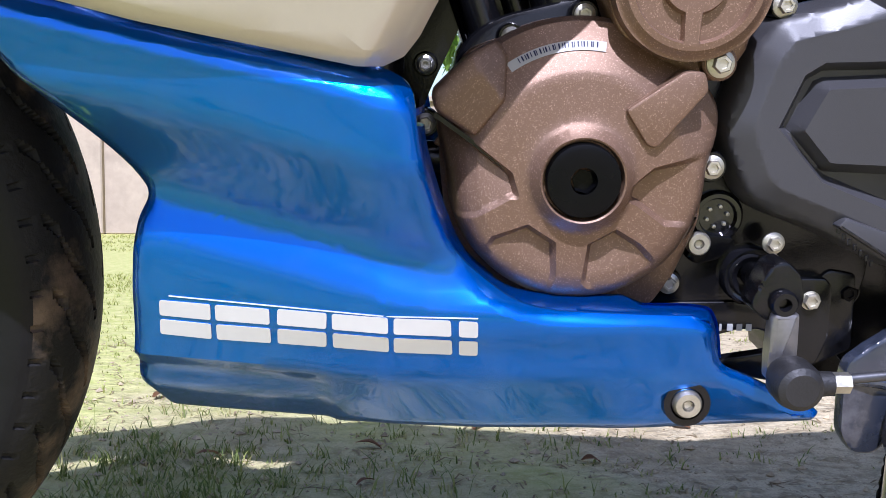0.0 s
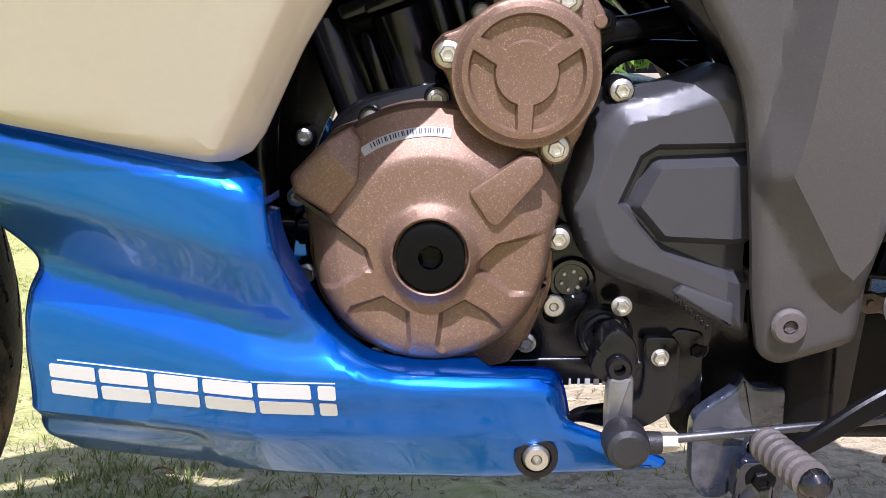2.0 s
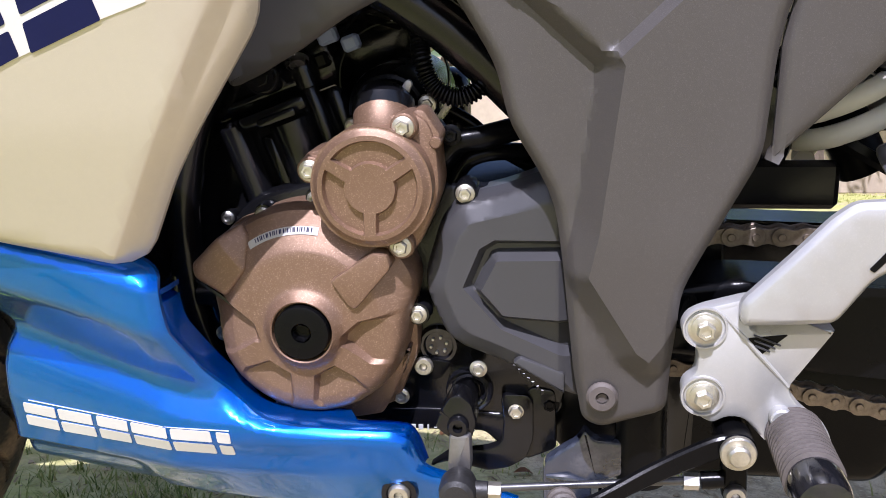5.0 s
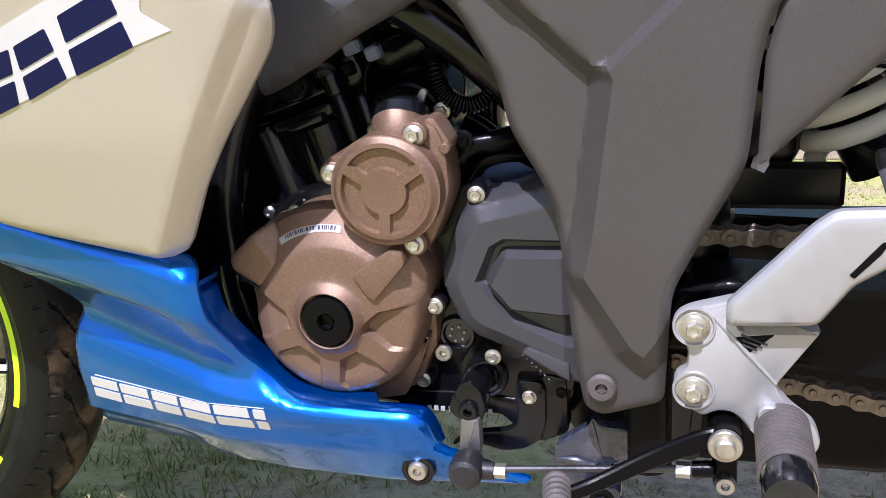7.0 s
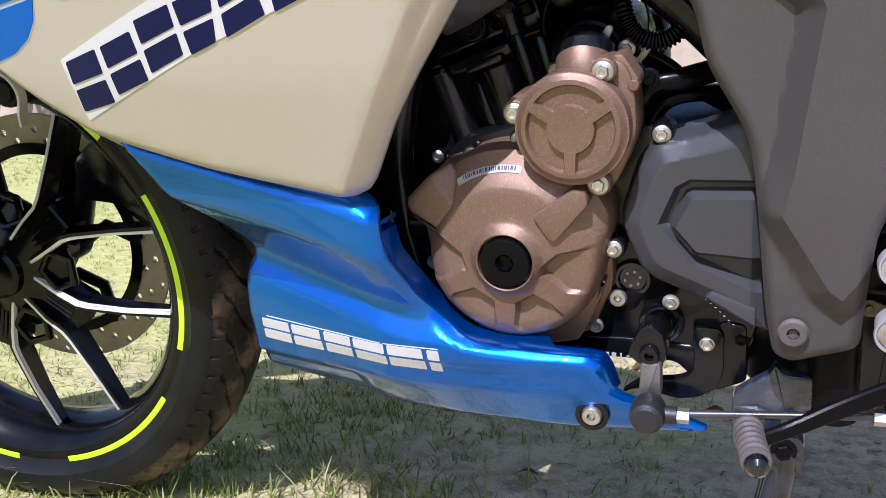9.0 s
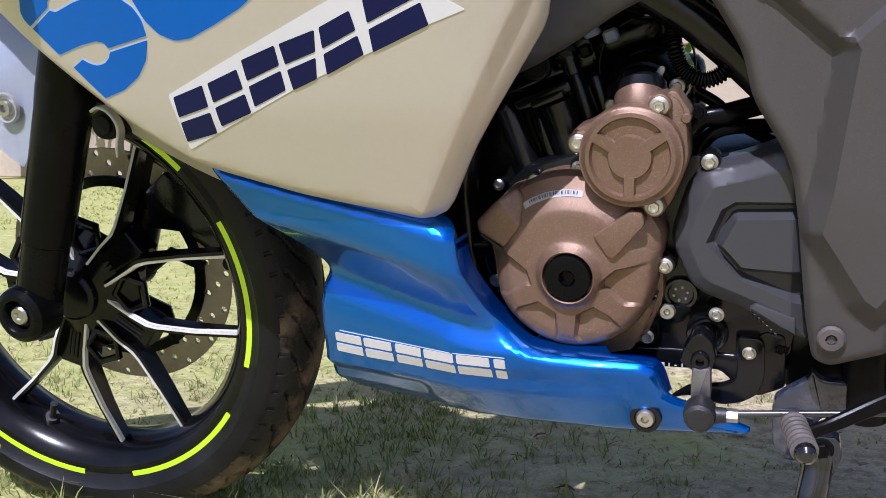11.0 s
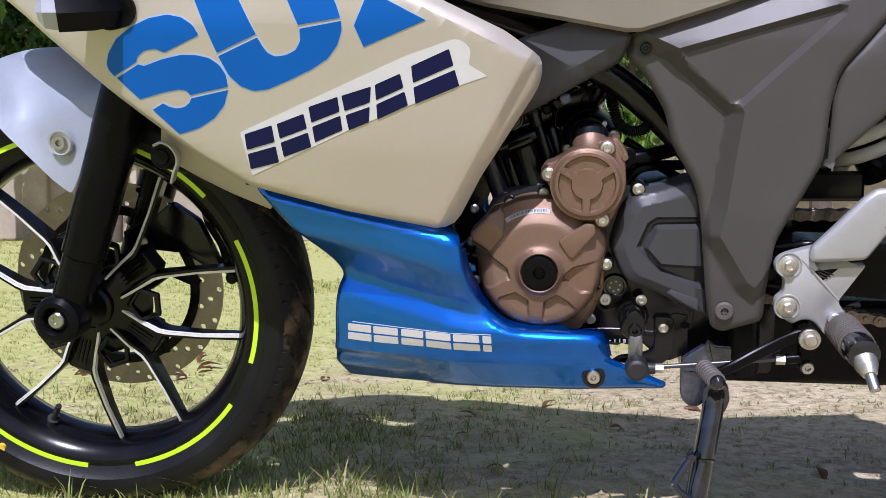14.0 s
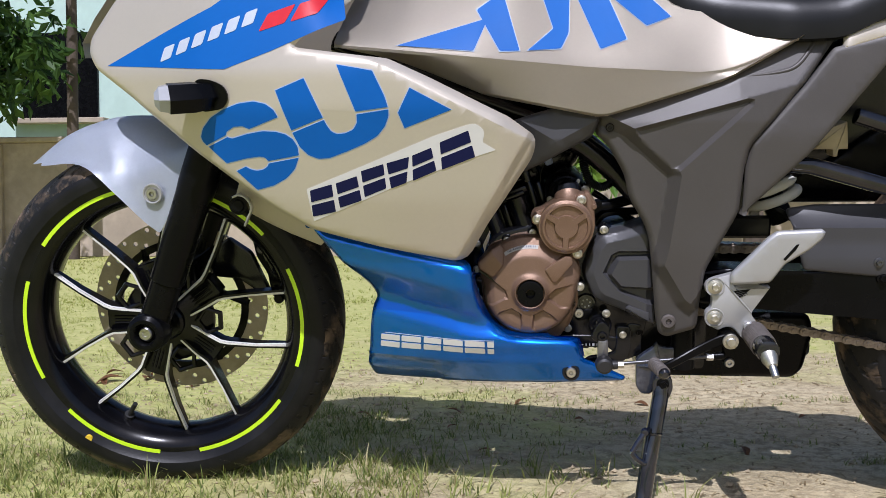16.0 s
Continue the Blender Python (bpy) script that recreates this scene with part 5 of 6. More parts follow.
part("feeler_base", tube([(0.3925, -0.236, 0.313), (0.3938, -0.243, 0.307), (0.3952, -0.250, 0.301)], [0.0115, 0.0110, 0.0072], 14), ZINC, peg_bracket)
part("feeler", tube([(0.3950, -0.249, 0.302), (0.3976, -0.2610, 0.2900), (0.3978, -0.2618, 0.2888)], [0.0052, 0.0052, 0.0040], 14), STEEL, peg_bracket, "steel bank feeler")
part("hanger_tube", tube([(0.330, -0.12, 0.385), (0.300, -0.10, 0.385)], 0.012, 14), SATIN, peg_bracket)

shifter = part("gear_lever", flat_bar(spline([(0.360, -0.157, 0.309), (0.345, -0.158, 0.308), (0.308, -0.162, 0.291), (0.276, -0.172, 0.277), (0.250, -0.184, 0.270)], 5), [0.0165 - 0.0060 * min(1, i / 16) for i in range(21)], 0.0062), SATIN, bike, "black gear lever with ribbed rubber tip and linkage rod")
part("pivot_boss", lathe([(0, -0.162), (0.0105, -0.162), (0.0120, -0.160), (0.0120, -0.128), (0, -0.128)], 28, facing(0.3585, 0, 0.3075)), SATIN, shifter)
part("pivot_washer", lathe([(0.007, -0.1655), (0.0105, -0.1655), (0.0113, -0.1645), (0.0113, -0.161), (0.007, -0.161)], 32, facing(0.3585, 0, 0.3075), closed=True), ZINC, shifter)
part("pivot_bolt", lathe([(0, -0.1705), (0.0056, -0.1705), (0.0070, -0.169), (0.0070, -0.1645), (0, -0.1645)], 28, facing(0.3585, 0, 0.3075)), ZINC, shifter)
part("lever_arm", slab(fillet([(0.350, 0.306), (0.367, 0.306), (0.368, 0.270), (0.360, 0.263), (0.352, 0.268)], 0.006), -0.152, 0.010, 0.003), SATIN, shifter)
bolt(shifter, 0.360, -0.152, 0.2725, 0.0048, 0.005, STEEL, "socket")
part("rod_end", tube([(0.352, -0.152, 0.283), (0.338, -0.152, 0.2815)], 0.0058, 14), SATIN, shifter)
part("lock_nut", lathe([(0, -0.0048), (0.0056, -0.0048), (0.0056, 0.0048), (0, 0.0048)], 6, Matrix.Translation((0.332, -0.152, 0.2805)) @ Matrix.Rotation(radians(90), 4, "Z")), STEEL, shifter)
part("linkage_rod", tube([(0.330, -0.152, 0.2810), (0.204, -0.152, 0.2690)], 0.0026, 12), DARKSTEEL, shifter, "thin dark steel linkage rod")
part("lock_nut", lathe([(0, -0.0042), (0.0056, -0.0042), (0.0056, 0.0042), (0, 0.0042)], 6, Matrix.Translation((0.2045, -0.152, 0.2675)) @ Matrix.Rotation(radians(90), 4, "Z")), ZINC, shifter)
part("ball_joint_neck", tube([(0.200, -0.152, 0.267), (0.185, -0.152, 0.2665)], [0.0062, 0.0074], 16), BOOT, shifter)
part("ball_joint", lathe([(0, -0.1655), (0.0085, -0.1655), (0.0115, -0.1635), (0.0128, -0.158), (0.0128, -0.148), (0.0105, -0.1415), (0, -0.140)], 32, facing(0.1800, 0, 0.2680)), BOOT, shifter, "grey rubber ball joint cover")
part("crank_arm", slab(fillet([(0.1725, 0.300), (0.1870, 0.300), (0.1875, 0.276), (0.184, 0.262), (0.172, 0.262), (0.1715, 0.276)], 0.003), -0.138, 0.010, 0.003), CRANK, shifter, "bare steel crank arm")
part("crank_clamp", slab(fillet([(0.1620, 0.3020), (0.1665, 0.3140), (0.1725, 0.3250), (0.1800, 0.3270), (0.1880, 0.3195), (0.1910, 0.3060), (0.1870, 0.2935), (0.1785, 0.2910), (0.1690, 0.2955)], 0.003), -0.1320, 0.020, 0.0025), BLACK, shifter, "dark cast clamp")
part("clamp_slit", slab(fillet([(0.1655, 0.3135), (0.1665, 0.3145), (0.1735, 0.3085), (0.1728, 0.3077)], 0.0002), -0.1324, 0.001, 0.0), BLACK, shifter)
part("clamp_shaft", tube([(0.1800, -0.118, 0.3110), (0.1800, -0.078, 0.3060)], 0.0075, 18), SATIN, shifter)
part("clamp_screw", lathe([(0.0025, -0.1405), (0.0035, -0.1435), (0.0062, -0.1435), (0.0075, -0.1415), (0.0075, -0.139), (0, -0.139)], 24, facing(0.1785, 0.006, 0.3045)), BLACK, shifter)
tip_a, tip_b = Vector((0.249, -0.180, 0.279)), Vector((0.256, -0.226, 0.281))
part("lever_rubber", tube([tip_a + (tip_b - tip_a) * (i / 40) for i in range(41)], [0.0088 + (0.0009 if i % 6 < 3 else -0.0007) - (0.002 if i > 38 else 0) for i in range(41)], 18), SOFT, shifter, "ribbed rubber lever tip")
part("lever_tip", tube([tip_b, tip_b + Vector((0.001, -0.005, 0.0)), tip_b + Vector((0.001, -0.008, 0))], [0.0078, 0.0070, 0.004], 16), GLOSSY, shifter)

# -- side stand
stand = part("side_stand", tube(spline([(0.2730, -0.098, 0.222), (0.2700, -0.105, 0.200), (0.2605, -0.122, 0.155), (0.2510, -0.138, 0.109), (0.2430, -0.152, 0.060), (0.2370, -0.163, 0.034)], 6), 0.0125, 24), STAND, bike, "gloss black side stand with hook")
part("stand_bracket", slab(fillet([(0.2340, 0.2480), (0.2360, 0.2560), (0.2470, 0.2650), (0.2600, 0.2735), (0.2645, 0.2840), (0.2700, 0.2750), (0.2950, 0.2730), (0.2950, 0.2480), (0.2700, 0.2380), (0.2700, 0.2200), (0.2640, 0.2060), (0.2570, 0.1975), (0.2430, 0.1985), (0.2350, 0.2110)], 0.005), -0.090, 0.010, 0.003), BRACKET, stand, "dusty blue-grey stand bracket")
part("bracket_fold", tube([(0.2370, -0.0895, 0.2440), (0.2520, -0.0915, 0.2445), (0.2660, -0.0905, 0.2405)], [0.0020, 0.0034, 0.0022], 10), BRACKET, stand)
part("stand_fork", slab(fillet([(0.2600, 0.2330), (0.2860, 0.2330), (0.2895, 0.2150), (0.2830, 0.1960), (0.2640, 0.1950), (0.2570, 0.2110)], 0.006), -0.108, 0.014, 0.003), STAND, stand)
bolt(stand, 0.273, -0.108, 0.222, 0.0066, 0.006, SATIN)
part("stand_hook", tube([(0.2530, -0.127, 0.1560), (0.2440, -0.140, 0.1580), (0.2330, -0.146, 0.1430), (0.2240, -0.150, 0.1290)], 0.0044, 12), STAND, stand)
part("hook_tip", tube([(0.2240, -0.150, 0.1290), (0.2300, -0.151, 0.1200), (0.2400, -0.150, 0.1120), (0.2460, -0.146, 0.1090)], 0.0042, 12), STAND, stand)
part("hook_knob", lathe([(0, -0.0066), (0.0045, -0.0048), (0.0066, 0), (0.0045, 0.0048), (0, 0.0066)], 18, facing(0.2440, -0.140, 0.1580)), STAND, stand)
part("weld_bead", lathe([(0.0125, -0.0022), (0.0142, -0.0010), (0.0142, 0.0012), (0.0125, 0.0022)], 24, Matrix.Translation((0.2590, -0.1245, 0.1480)) @ Matrix.Rotation(radians(72), 4, "X"), closed=True), STAND, stand)
part("stand_foot", rbox((0.055, 0.04, 0.006), (0.236, -0.168, 0.031), 0.002, 2, Matrix.Rotation(radians(-10), 4, "X")), STAND, stand)
spr = [Vector((0.283 - 0.02 * t + 0.0045 * math.cos(t * 90), -0.070 - 0.02 * t, 0.235 - 0.10 * t + 0.0045 * math.sin(t * 90))) for t in [i / 150 for i in range(151)]]
part("stand_spring", tube(spr, 0.0014, 6), SATIN, stand)

# -- lower frame behind the engine, silencer cover
part("pivot_tube", tube([(0.304, -0.080, 0.36), (0.306, -0.080, 0.240)], 0.018, 20), SATIN, bike, "black frame pivot tube")
part("pivot_plate", slab(fillet([(0.285, 0.43), (0.330, 0.425), (0.345, 0.36), (0.335, 0.25), (0.29, 0.23)], 0.012), -0.080, 0.02, 0.003), BLACK, bike)
part("silencer_shield", shell(fillet([(0.245, 0.192), (0.500, 0.190, .012), (0.515, 0.205), (0.528, 0.268), (0.520, 0.30), (0.40, 0.30), (0.25, 0.285)], 0.02), lambda x, z: 0.01 + 0 * x, 0.03, 0.10, 0.012, 0.008), SATIN, bike, "black silencer shield")
part("silencer", tube([(0.27, 0.06, 0.235), (0.50, 0.08, 0.245), (0.53, 0.08, 0.25)], [0.05, 0.055, 0.04], 24), SATIN, bike)

# -- swing arm, chain, shock
SWING = fillet([(0.300, 0.395), (0.36, 0.402), (0.462, 0.398), (0.62, 0.402), (0.92, 0.34), (0.92, 0.28), (0.62, 0.322), (0.43, 0.338), (0.30, 0.35)], 0.01)
swing = part("swing_arm", slab(SWING, -0.106, 0.05, 0.007, 3), SATIN, bike, "black box-section swing arm")
for y in (0.06,):
    part("far_arm", slab(SWING, y, 0.04, 0.004), BLACK, swing)
bolt(swing, 0.583, -0.108, 0.388, 0.0060, 0.006, SATIN)
GUARD = fillet([(0.470, 0.400), (0.452, 0.470), (0.450, 0.485), (0.490, 0.491), (0.62, 0.491), (0.70, 0.47), (0.72, 0.40), (0.58, 0.390)], 0.006)
guard = part("chain_guard", shell(GUARD, lambda x, z: -0.104 + 0.03 * step_in(z - 0.462, 0.02) - 0.006 * step_in(0.435 - z, 0.006), 0.014, 0.003, 0.004, 0.003), COVER, bike, "dark grey moulded chain guard")
bolt(guard, 0.575, -0.110, 0.412, 0.0050, 0.005, DARKSTEEL)


def chain_link(outer):
    pts = []
    for s in (1, -1):
        for k in range(9):
            a = radians(-90 + 180 * k / 8) if s > 0 else radians(90 + 180 * k / 8)
            pts.append((s * 0.00795 + 0.0068 * math.cos(a), 0.0068 * math.sin(a)))
        pts.append((0, 0.0050 if s > 0 else -0.0050))
    off = -0.0072 if outer else -0.0055
    bm = join(slab(pts, off, 0.0016, 0.0004, 1), slab(pts, -off - 0.0016, 0.0016, 0.0004, 1))
    if outer:
        bm = join(bm, *[lathe([(0, off - 0.0016), (0.0024, -0.0016 + off), (0.0028, off - 0.0010), (0.0028, 0.008), (0, 0.008)], 12, facing(s * 0.00795, 0, 0)) for s in (1, -1)])
    else:
        bm = join(bm, *[lathe([(0.0045, -0.004), (0.0045, 0.004)], 12, facing(s * 0.00795, 0, 0)) for s in (1, -1)])
    me = bpy.data.meshes.new("chain_link")
    bmesh.ops.recalc_face_normals(bm, faces=bm.faces)
    bm.to_mesh(me)
    bm.free()
    me.materials.append(CHAIN)
    return me


chain = holder("drive_chain", Matrix())
chain.parent = bike
chain["label"] = "oily steel drive chain"
LINKS = (chain_link(True), chain_link(False))
for a, b in (((0.262, 0.425), (0.85, 0.432)), ((0.262, 0.342), (0.85, 0.232))):
    a, b = Vector((a[0], -0.075, a[1])), Vector((b[0], -0.075, b[1]))
    n = int((b - a).length / 0.0159)
    sag = 0.003 if a.z < 0.4 else 0.002
    for i in range(n):
        t = (i + 0.5) / n
        ob = new("chain_link", LINKS[i % 2])
        ob.parent = chain
        p = a.lerp(b, t)
        ob.location = (p.x, p.y, p.z - sag * math.sin(math.pi * t))
        ob.rotation_euler = (0, math.atan2(a.z - b.z, b.x - a.x), 0)

shock = part("shock_absorber", tube([(0.395, 0.0, 0.590), (0.465, 0.0, 0.455)], 0.019, 20), SATIN, bike, "rear shock absorber with a white coil spring")
ax = Vector((-0.060, 0, 0.115)).normalized()
ux, uy = Vector((-ax.z, 0, ax.x)), Vector((0, 1, 0))
coil = [Vector((0.455, 0.0, 0.478)) + ax * (0.120 * i / 240) + (ux * math.cos(i / 240 * 2 * math.pi * 6) + uy * math.sin(i / 240 * 2 * math.pi * 6)) * 0.037 for i in range(241)]
part("coil_spring", tube(coil, 0.0080, 12), SPRING, shock, "off-white painted coil spring")
part("spring_seat", lathe([(0, -0.004), (0.042, -0.004), (0.045, 0.0), (0.045, 0.006), (0, 0.006)], 32, Matrix.Translation((0.460, 0, 0.468)) @ Matrix.Rotation(radians(30), 4, "Y") @ Matrix.Rotation(radians(90), 4, "X")), SATIN, shock)
part("subframe_tube", tube([(0.40, -0.095, 0.56), (0.475, -0.10, 0.552), (0.62, -0.10, 0.510), (0.72, -0.09, 0.47)], 0.0125, 18), GLOSSY, bike, "gloss black subframe tube")
part("subframe_rail", tube([(0.375, -0.10, 0.53), (0.49, -0.105, 0.64), (0.59, -0.10, 0.73)], 0.012, 16), BLACK, bike, "black seat rail")
part("subframe_brace", tube([(0.535, -0.09, 0.622), (0.60, -0.09, 0.60), (0.68, -0.09, 0.55)], 0.012, 16), GLOSSY, bike)
part("fluid_bottle", slab(fillet([(0.485, 0.571), (0.500, 0.60), (0.534, 0.612), (0.538, 0.571), (0.524, 0.571), (0.523, 0.560), (0.516, 0.560), (0.515, 0.571)], 0.002), -0.06, 0.03, 0.003), BOTTLE, bike, "yellowish plastic fluid bottle")
part("rear_hugger", shell(fillet([(0.481, 0.474), (0.484, 0.530), (0.497, 0.546), (0.508, 0.551), (0.524, 0.536), (0.535, 0.538), (0.565, 0.561), (0.617, 0.597), (0.72, 0.644), (0.784, 0.57), (0.763, 0.474)], 0.006), lambda x, z: 0.045 + 0 * x, 0.02, 0.12, 0.01, 0.01), SATIN, bike, "black rear inner fender")
part("tail_liner", rbox((0.30, 0.14, 0.14), (0.55, 0.04, 0.655), 0.02, 2, Matrix.Rotation(radians(-35), 4, "Y")), BLACK, bike, "black under-seat liner")
part("tail_panel", shell(fillet([(0.503, 0.735), (0.500, 0.714), (0.56, 0.730), (0.66, 0.765), (0.66, 0.80), (0.56, 0.758), (0.535, 0.752)], 0.004), lambda x, z: -0.124 + 0.25 * np.maximum(0, z - 0.72), 0.02, 0.004, 0.006, 0.005), SILVER, bike, "champagne silver tail panel")
part("battery_box", rbox((0.10, 0.16, 0.12), (0.36, 0.05, 0.52), 0.015, 2), BLACK, bike)
part("frame_hanger", rbox((0.06, 0.12, 0.10), (0.335, 0.02, 0.40), 0.012, 2), BLACK, bike)
part("cross_plate", rbox((0.09, 0.01, 0.035), (0.395, -0.03, 0.450), 0.004, 1), BLACK, bike)


# -- front details
CAL = fillet([(-0.397, 0.431), (-0.352, 0.442), (-0.335, 0.411), (-0.334, 0.357), (-0.340, 0.326), (-0.352, 0.313), (-0.366, 0.318), (-0.371, 0.357), (-0.389, 0.388)], 0.007)
caliper = part("brake_caliper", slab(CAL, 0.035, 0.055, 0.006), SATIN, bike, "black front brake caliper")
part("caliper_bridge", slab(fillet([(-0.388, 0.424), (-0.356, 0.432), (-0.344, 0.405), (-0.343, 0.362), (-0.358, 0.352), (-0.372, 0.388)], 0.006), 0.028, 0.012, 0.004), GLOSSY, caliper)
part("caliper_bracket", slab(fillet([(-0.470, 0.395), (-0.440, 0.418), (-0.402, 0.392), (-0.384, 0.350), (-0.372, 0.322), (-0.392, 0.322), (-0.425, 0.345), (-0.472, 0.350)], 0.006), 0.050, 0.014, 0.003), BLACK, caliper)
for x0, z0, x1, z1 in ((-0.372, 0.424, -0.360, 0.398), (-0.362, 0.382, -0.350, 0.372)):
    part("caliper_rib", flat_bar([(x0, 0.026, z0), (x1, 0.026, z1)], [0.006, 0.006], 0.004), GLOSSY, caliper)
part("slide_pin", lathe([(0, -0.010), (0.0070, -0.010), (0.0085, -0.007), (0.0085, 0.012), (0, 0.012)], 16, facing(-0.3500, 0.030, 0.318)), SATIN, caliper)
for x, z in ((-0.358, 0.330), (-0.378, 0.402)):
    bolt(caliper, x, 0.030, z, 0.005, 0.005, DARKSTEEL)
part("brake_hose", tube(spline([(-0.375, 0.03, 0.435), (-0.372, -0.02, 0.465), (-0.374, -0.06, 0.480), (-0.380, -0.085, 0.488)], 8), 0.0045, 10), BOOT, bike, "black rubber brake hose")
part("hose_guide", flat_bar(spline([(-0.366, -0.136, 0.5176), (-0.3566, -0.138, 0.5208), (-0.3467, -0.138, 0.5167), (-0.3407, -0.137, 0.5075), (-0.3402, -0.136, 0.4976), (-0.3470, -0.132, 0.4850), (-0.3530, -0.126, 0.4740)], 6), [0.010] * 37, 0.003, (0, 1, 0)), ALU, bike, "silver hose guide strap")
part("hose_mount", lathe([(0, -0.012), (0.0085, -0.012), (0.0100, -0.009), (0.0135, -0.009), (0.0145, -0.006), (0.0145, 0.05), (0, 0.05)], 28, facing(-0.3620, -0.122, 0.5030)), SATIN, bike)
part("radiator_front", rbox((0.02, 0.22, 0.20), (-0.205, 0, 0.56), 0.006, 2, Matrix.Rotation(radians(20), 4, "Y")), BLACK, bike)
part("steering_stem", tube([(-0.44, 0, 0.60), (-0.36, 0, 0.80)], 0.03, 18), BLACK, bike)
part("lower_yoke", rbox((0.07, 0.25, 0.035), (-0.400, 0, 0.632), 0.012, 2, Matrix.Rotation(radians(21), 4, "Y")), BLACK, bike, "black lower fork yoke")
nose = []
for z, xe in ((0.722, -0.606), (0.745, -0.612), (0.780, -0.590), (0.810, -0.566), (0.880, -0.497), (0.920, -0.420)):
    ye = float(fair_y(np.array(xe), np.array(z))) + 0.012
    nose.append([Vector((xe - 0.014 * math.cos(math.pi / 2 * abs(k) / 8) + 0.004, ye * k / 8, z)) for k in range(-8, 9)])
part("nose_fairing", loft(nose), SILVER, bike, "champagne silver nose fairing")

# turn signal
signal = part("turn_signal", tube([(-0.352, -0.150, 0.669), (-0.375, -0.178, 0.668), (-0.395, -0.196, 0.667), (-0.425, -0.212, 0.666)], [0.015, 0.019, 0.023, 0.023], 6), SATIN, bike, "black turn signal with clear lens")
part("signal_lens", tube([(-0.420, -0.2095, 0.6665), (-0.436, -0.216, 0.6665), (-0.442, -0.218, 0.6665)], [0.0225, 0.019, 0.010], 6), LENS, signal, "clear signal lens")
part("signal_base", shell(fillet([(-0.405, 0.674), (-0.394, 0.692), (-0.372, 0.690), (-0.352, 0.682), (-0.345, 0.666), (-0.355, 0.650), (-0.386, 0.645), (-0.402, 0.655)], 0.008), lambda x, z: fair_y(x, z) - 0.004, 0.02, 0.004, 0.0), SATIN, signal)


# -- graphics: plain shapes in their colours, laid on the panels
def decal(owner, outline, material, f, lift=0.0006, name="graphic", r=0.003, step=0.012):
    return part(name, shell(fillet(outline, r), lambda x, z: f(x, z) - lift, step, 0.0006, 0.0), material, owner)


def grown(pts, d):
    """An outline moved outwards by d all round."""
    p = [Vector(q[:2]) for q in pts]
    area = sum(a.x * b.y - b.x * a.y for a, b in zip(p, p[1:] + p[:1]))
    out = []
    for i, q in enumerate(p):
        u, v = (q - p[i - 1]).normalized(), (p[(i + 1) % len(p)] - q).normalized()
        n = (Vector((u.y, -u.x)) + Vector((v.y, -v.x))).normalized() * (1 if area > 0 else -1)
        out.append(tuple(q + n * d))
    return out


# large blue shapes on the fairing, with pale rims
for q in ([(-0.275, 0.6385, 0.002), (-0.2802, 0.6486), (-0.2922, 0.6568), (-0.3092, 0.6603), (-0.3326, 0.6573), (-0.3571, 0.6487), (-0.3778, 0.6371), (-0.3922, 0.6217), (-0.3971, 0.6096), (-0.3949, 0.6032), (-0.3892, 0.5975, 0.001), (-0.3569, 0.6126, 0.001), (-0.3553, 0.6175), (-0.3437, 0.6245), (-0.3293, 0.6259), (-0.3198, 0.6217, 0.002)],
          [(-0.3863, 0.5954, 0.001), (-0.3606, 0.572, 0.002), (-0.3288, 0.5796), (-0.3087, 0.5827), (-0.2996, 0.5813), (-0.2957, 0.5764, 0.001), (-0.2494, 0.5851, 0.001), (-0.2501, 0.5975), (-0.2561, 0.6078), (-0.2663, 0.6147), (-0.2808, 0.6182), (-0.2995, 0.6189), (-0.3232, 0.6148), (-0.3481, 0.6078), (-0.355, 0.6098, 0.001)],
          [(-0.2954, 0.5729, 0.001), (-0.2976, 0.5686), (-0.3053, 0.5635), (-0.3157, 0.5619), (-0.3249, 0.564), (-0.3315, 0.5675, 0.001), (-0.3462, 0.5607, 0.001), (-0.3168, 0.5337, 0.002), (-0.2915, 0.5407), (-0.2708, 0.5518), (-0.2571, 0.5654), (-0.2499, 0.5816, 0.001)],
          [(-0.2759, 0.675, 0.001), (-0.2344, 0.6911, 0.001), (-0.2101, 0.6378, 0.001), (-0.2568, 0.6201, 0.001)],
          [(-0.188, 0.7086, 0.001), (-0.1392, 0.6998, 0.001), (-0.1234, 0.6657), (-0.1193, 0.6515, 0.001), (-0.1636, 0.6457, 0.001)],
          [(-0.2557, 0.6167, 0.001), (-0.2091, 0.6345, 0.001), (-0.205, 0.6264), (-0.2002, 0.619), (-0.1921, 0.6149), (-0.1801, 0.6162), (-0.1693, 0.6207), (-0.1629, 0.6299), (-0.1626, 0.6418, 0.001), (-0.1188, 0.6482, 0.001), (-0.1188, 0.6398), (-0.1246, 0.6254), (-0.1357, 0.6123), (-0.1537, 0.6018), (-0.1791, 0.5911), (-0.2048, 0.5816), (-0.2208, 0.5802), (-0.2354, 0.5858), (-0.2465, 0.5968)],
          [(-0.0893, 0.6765, 0.001), (-0.0338, 0.6467, 0.001), (-0.0979, 0.6224, 0.001), (-0.1058, 0.6435, 0.001)]):
    decal(fairing, grown(q, 0.0014), RIMLINE, fair_y, 0.0003, "graphic_rim", 0.0005)
    decal(fairing, q, BLUE_DECAL, fair_y, 0.0008)
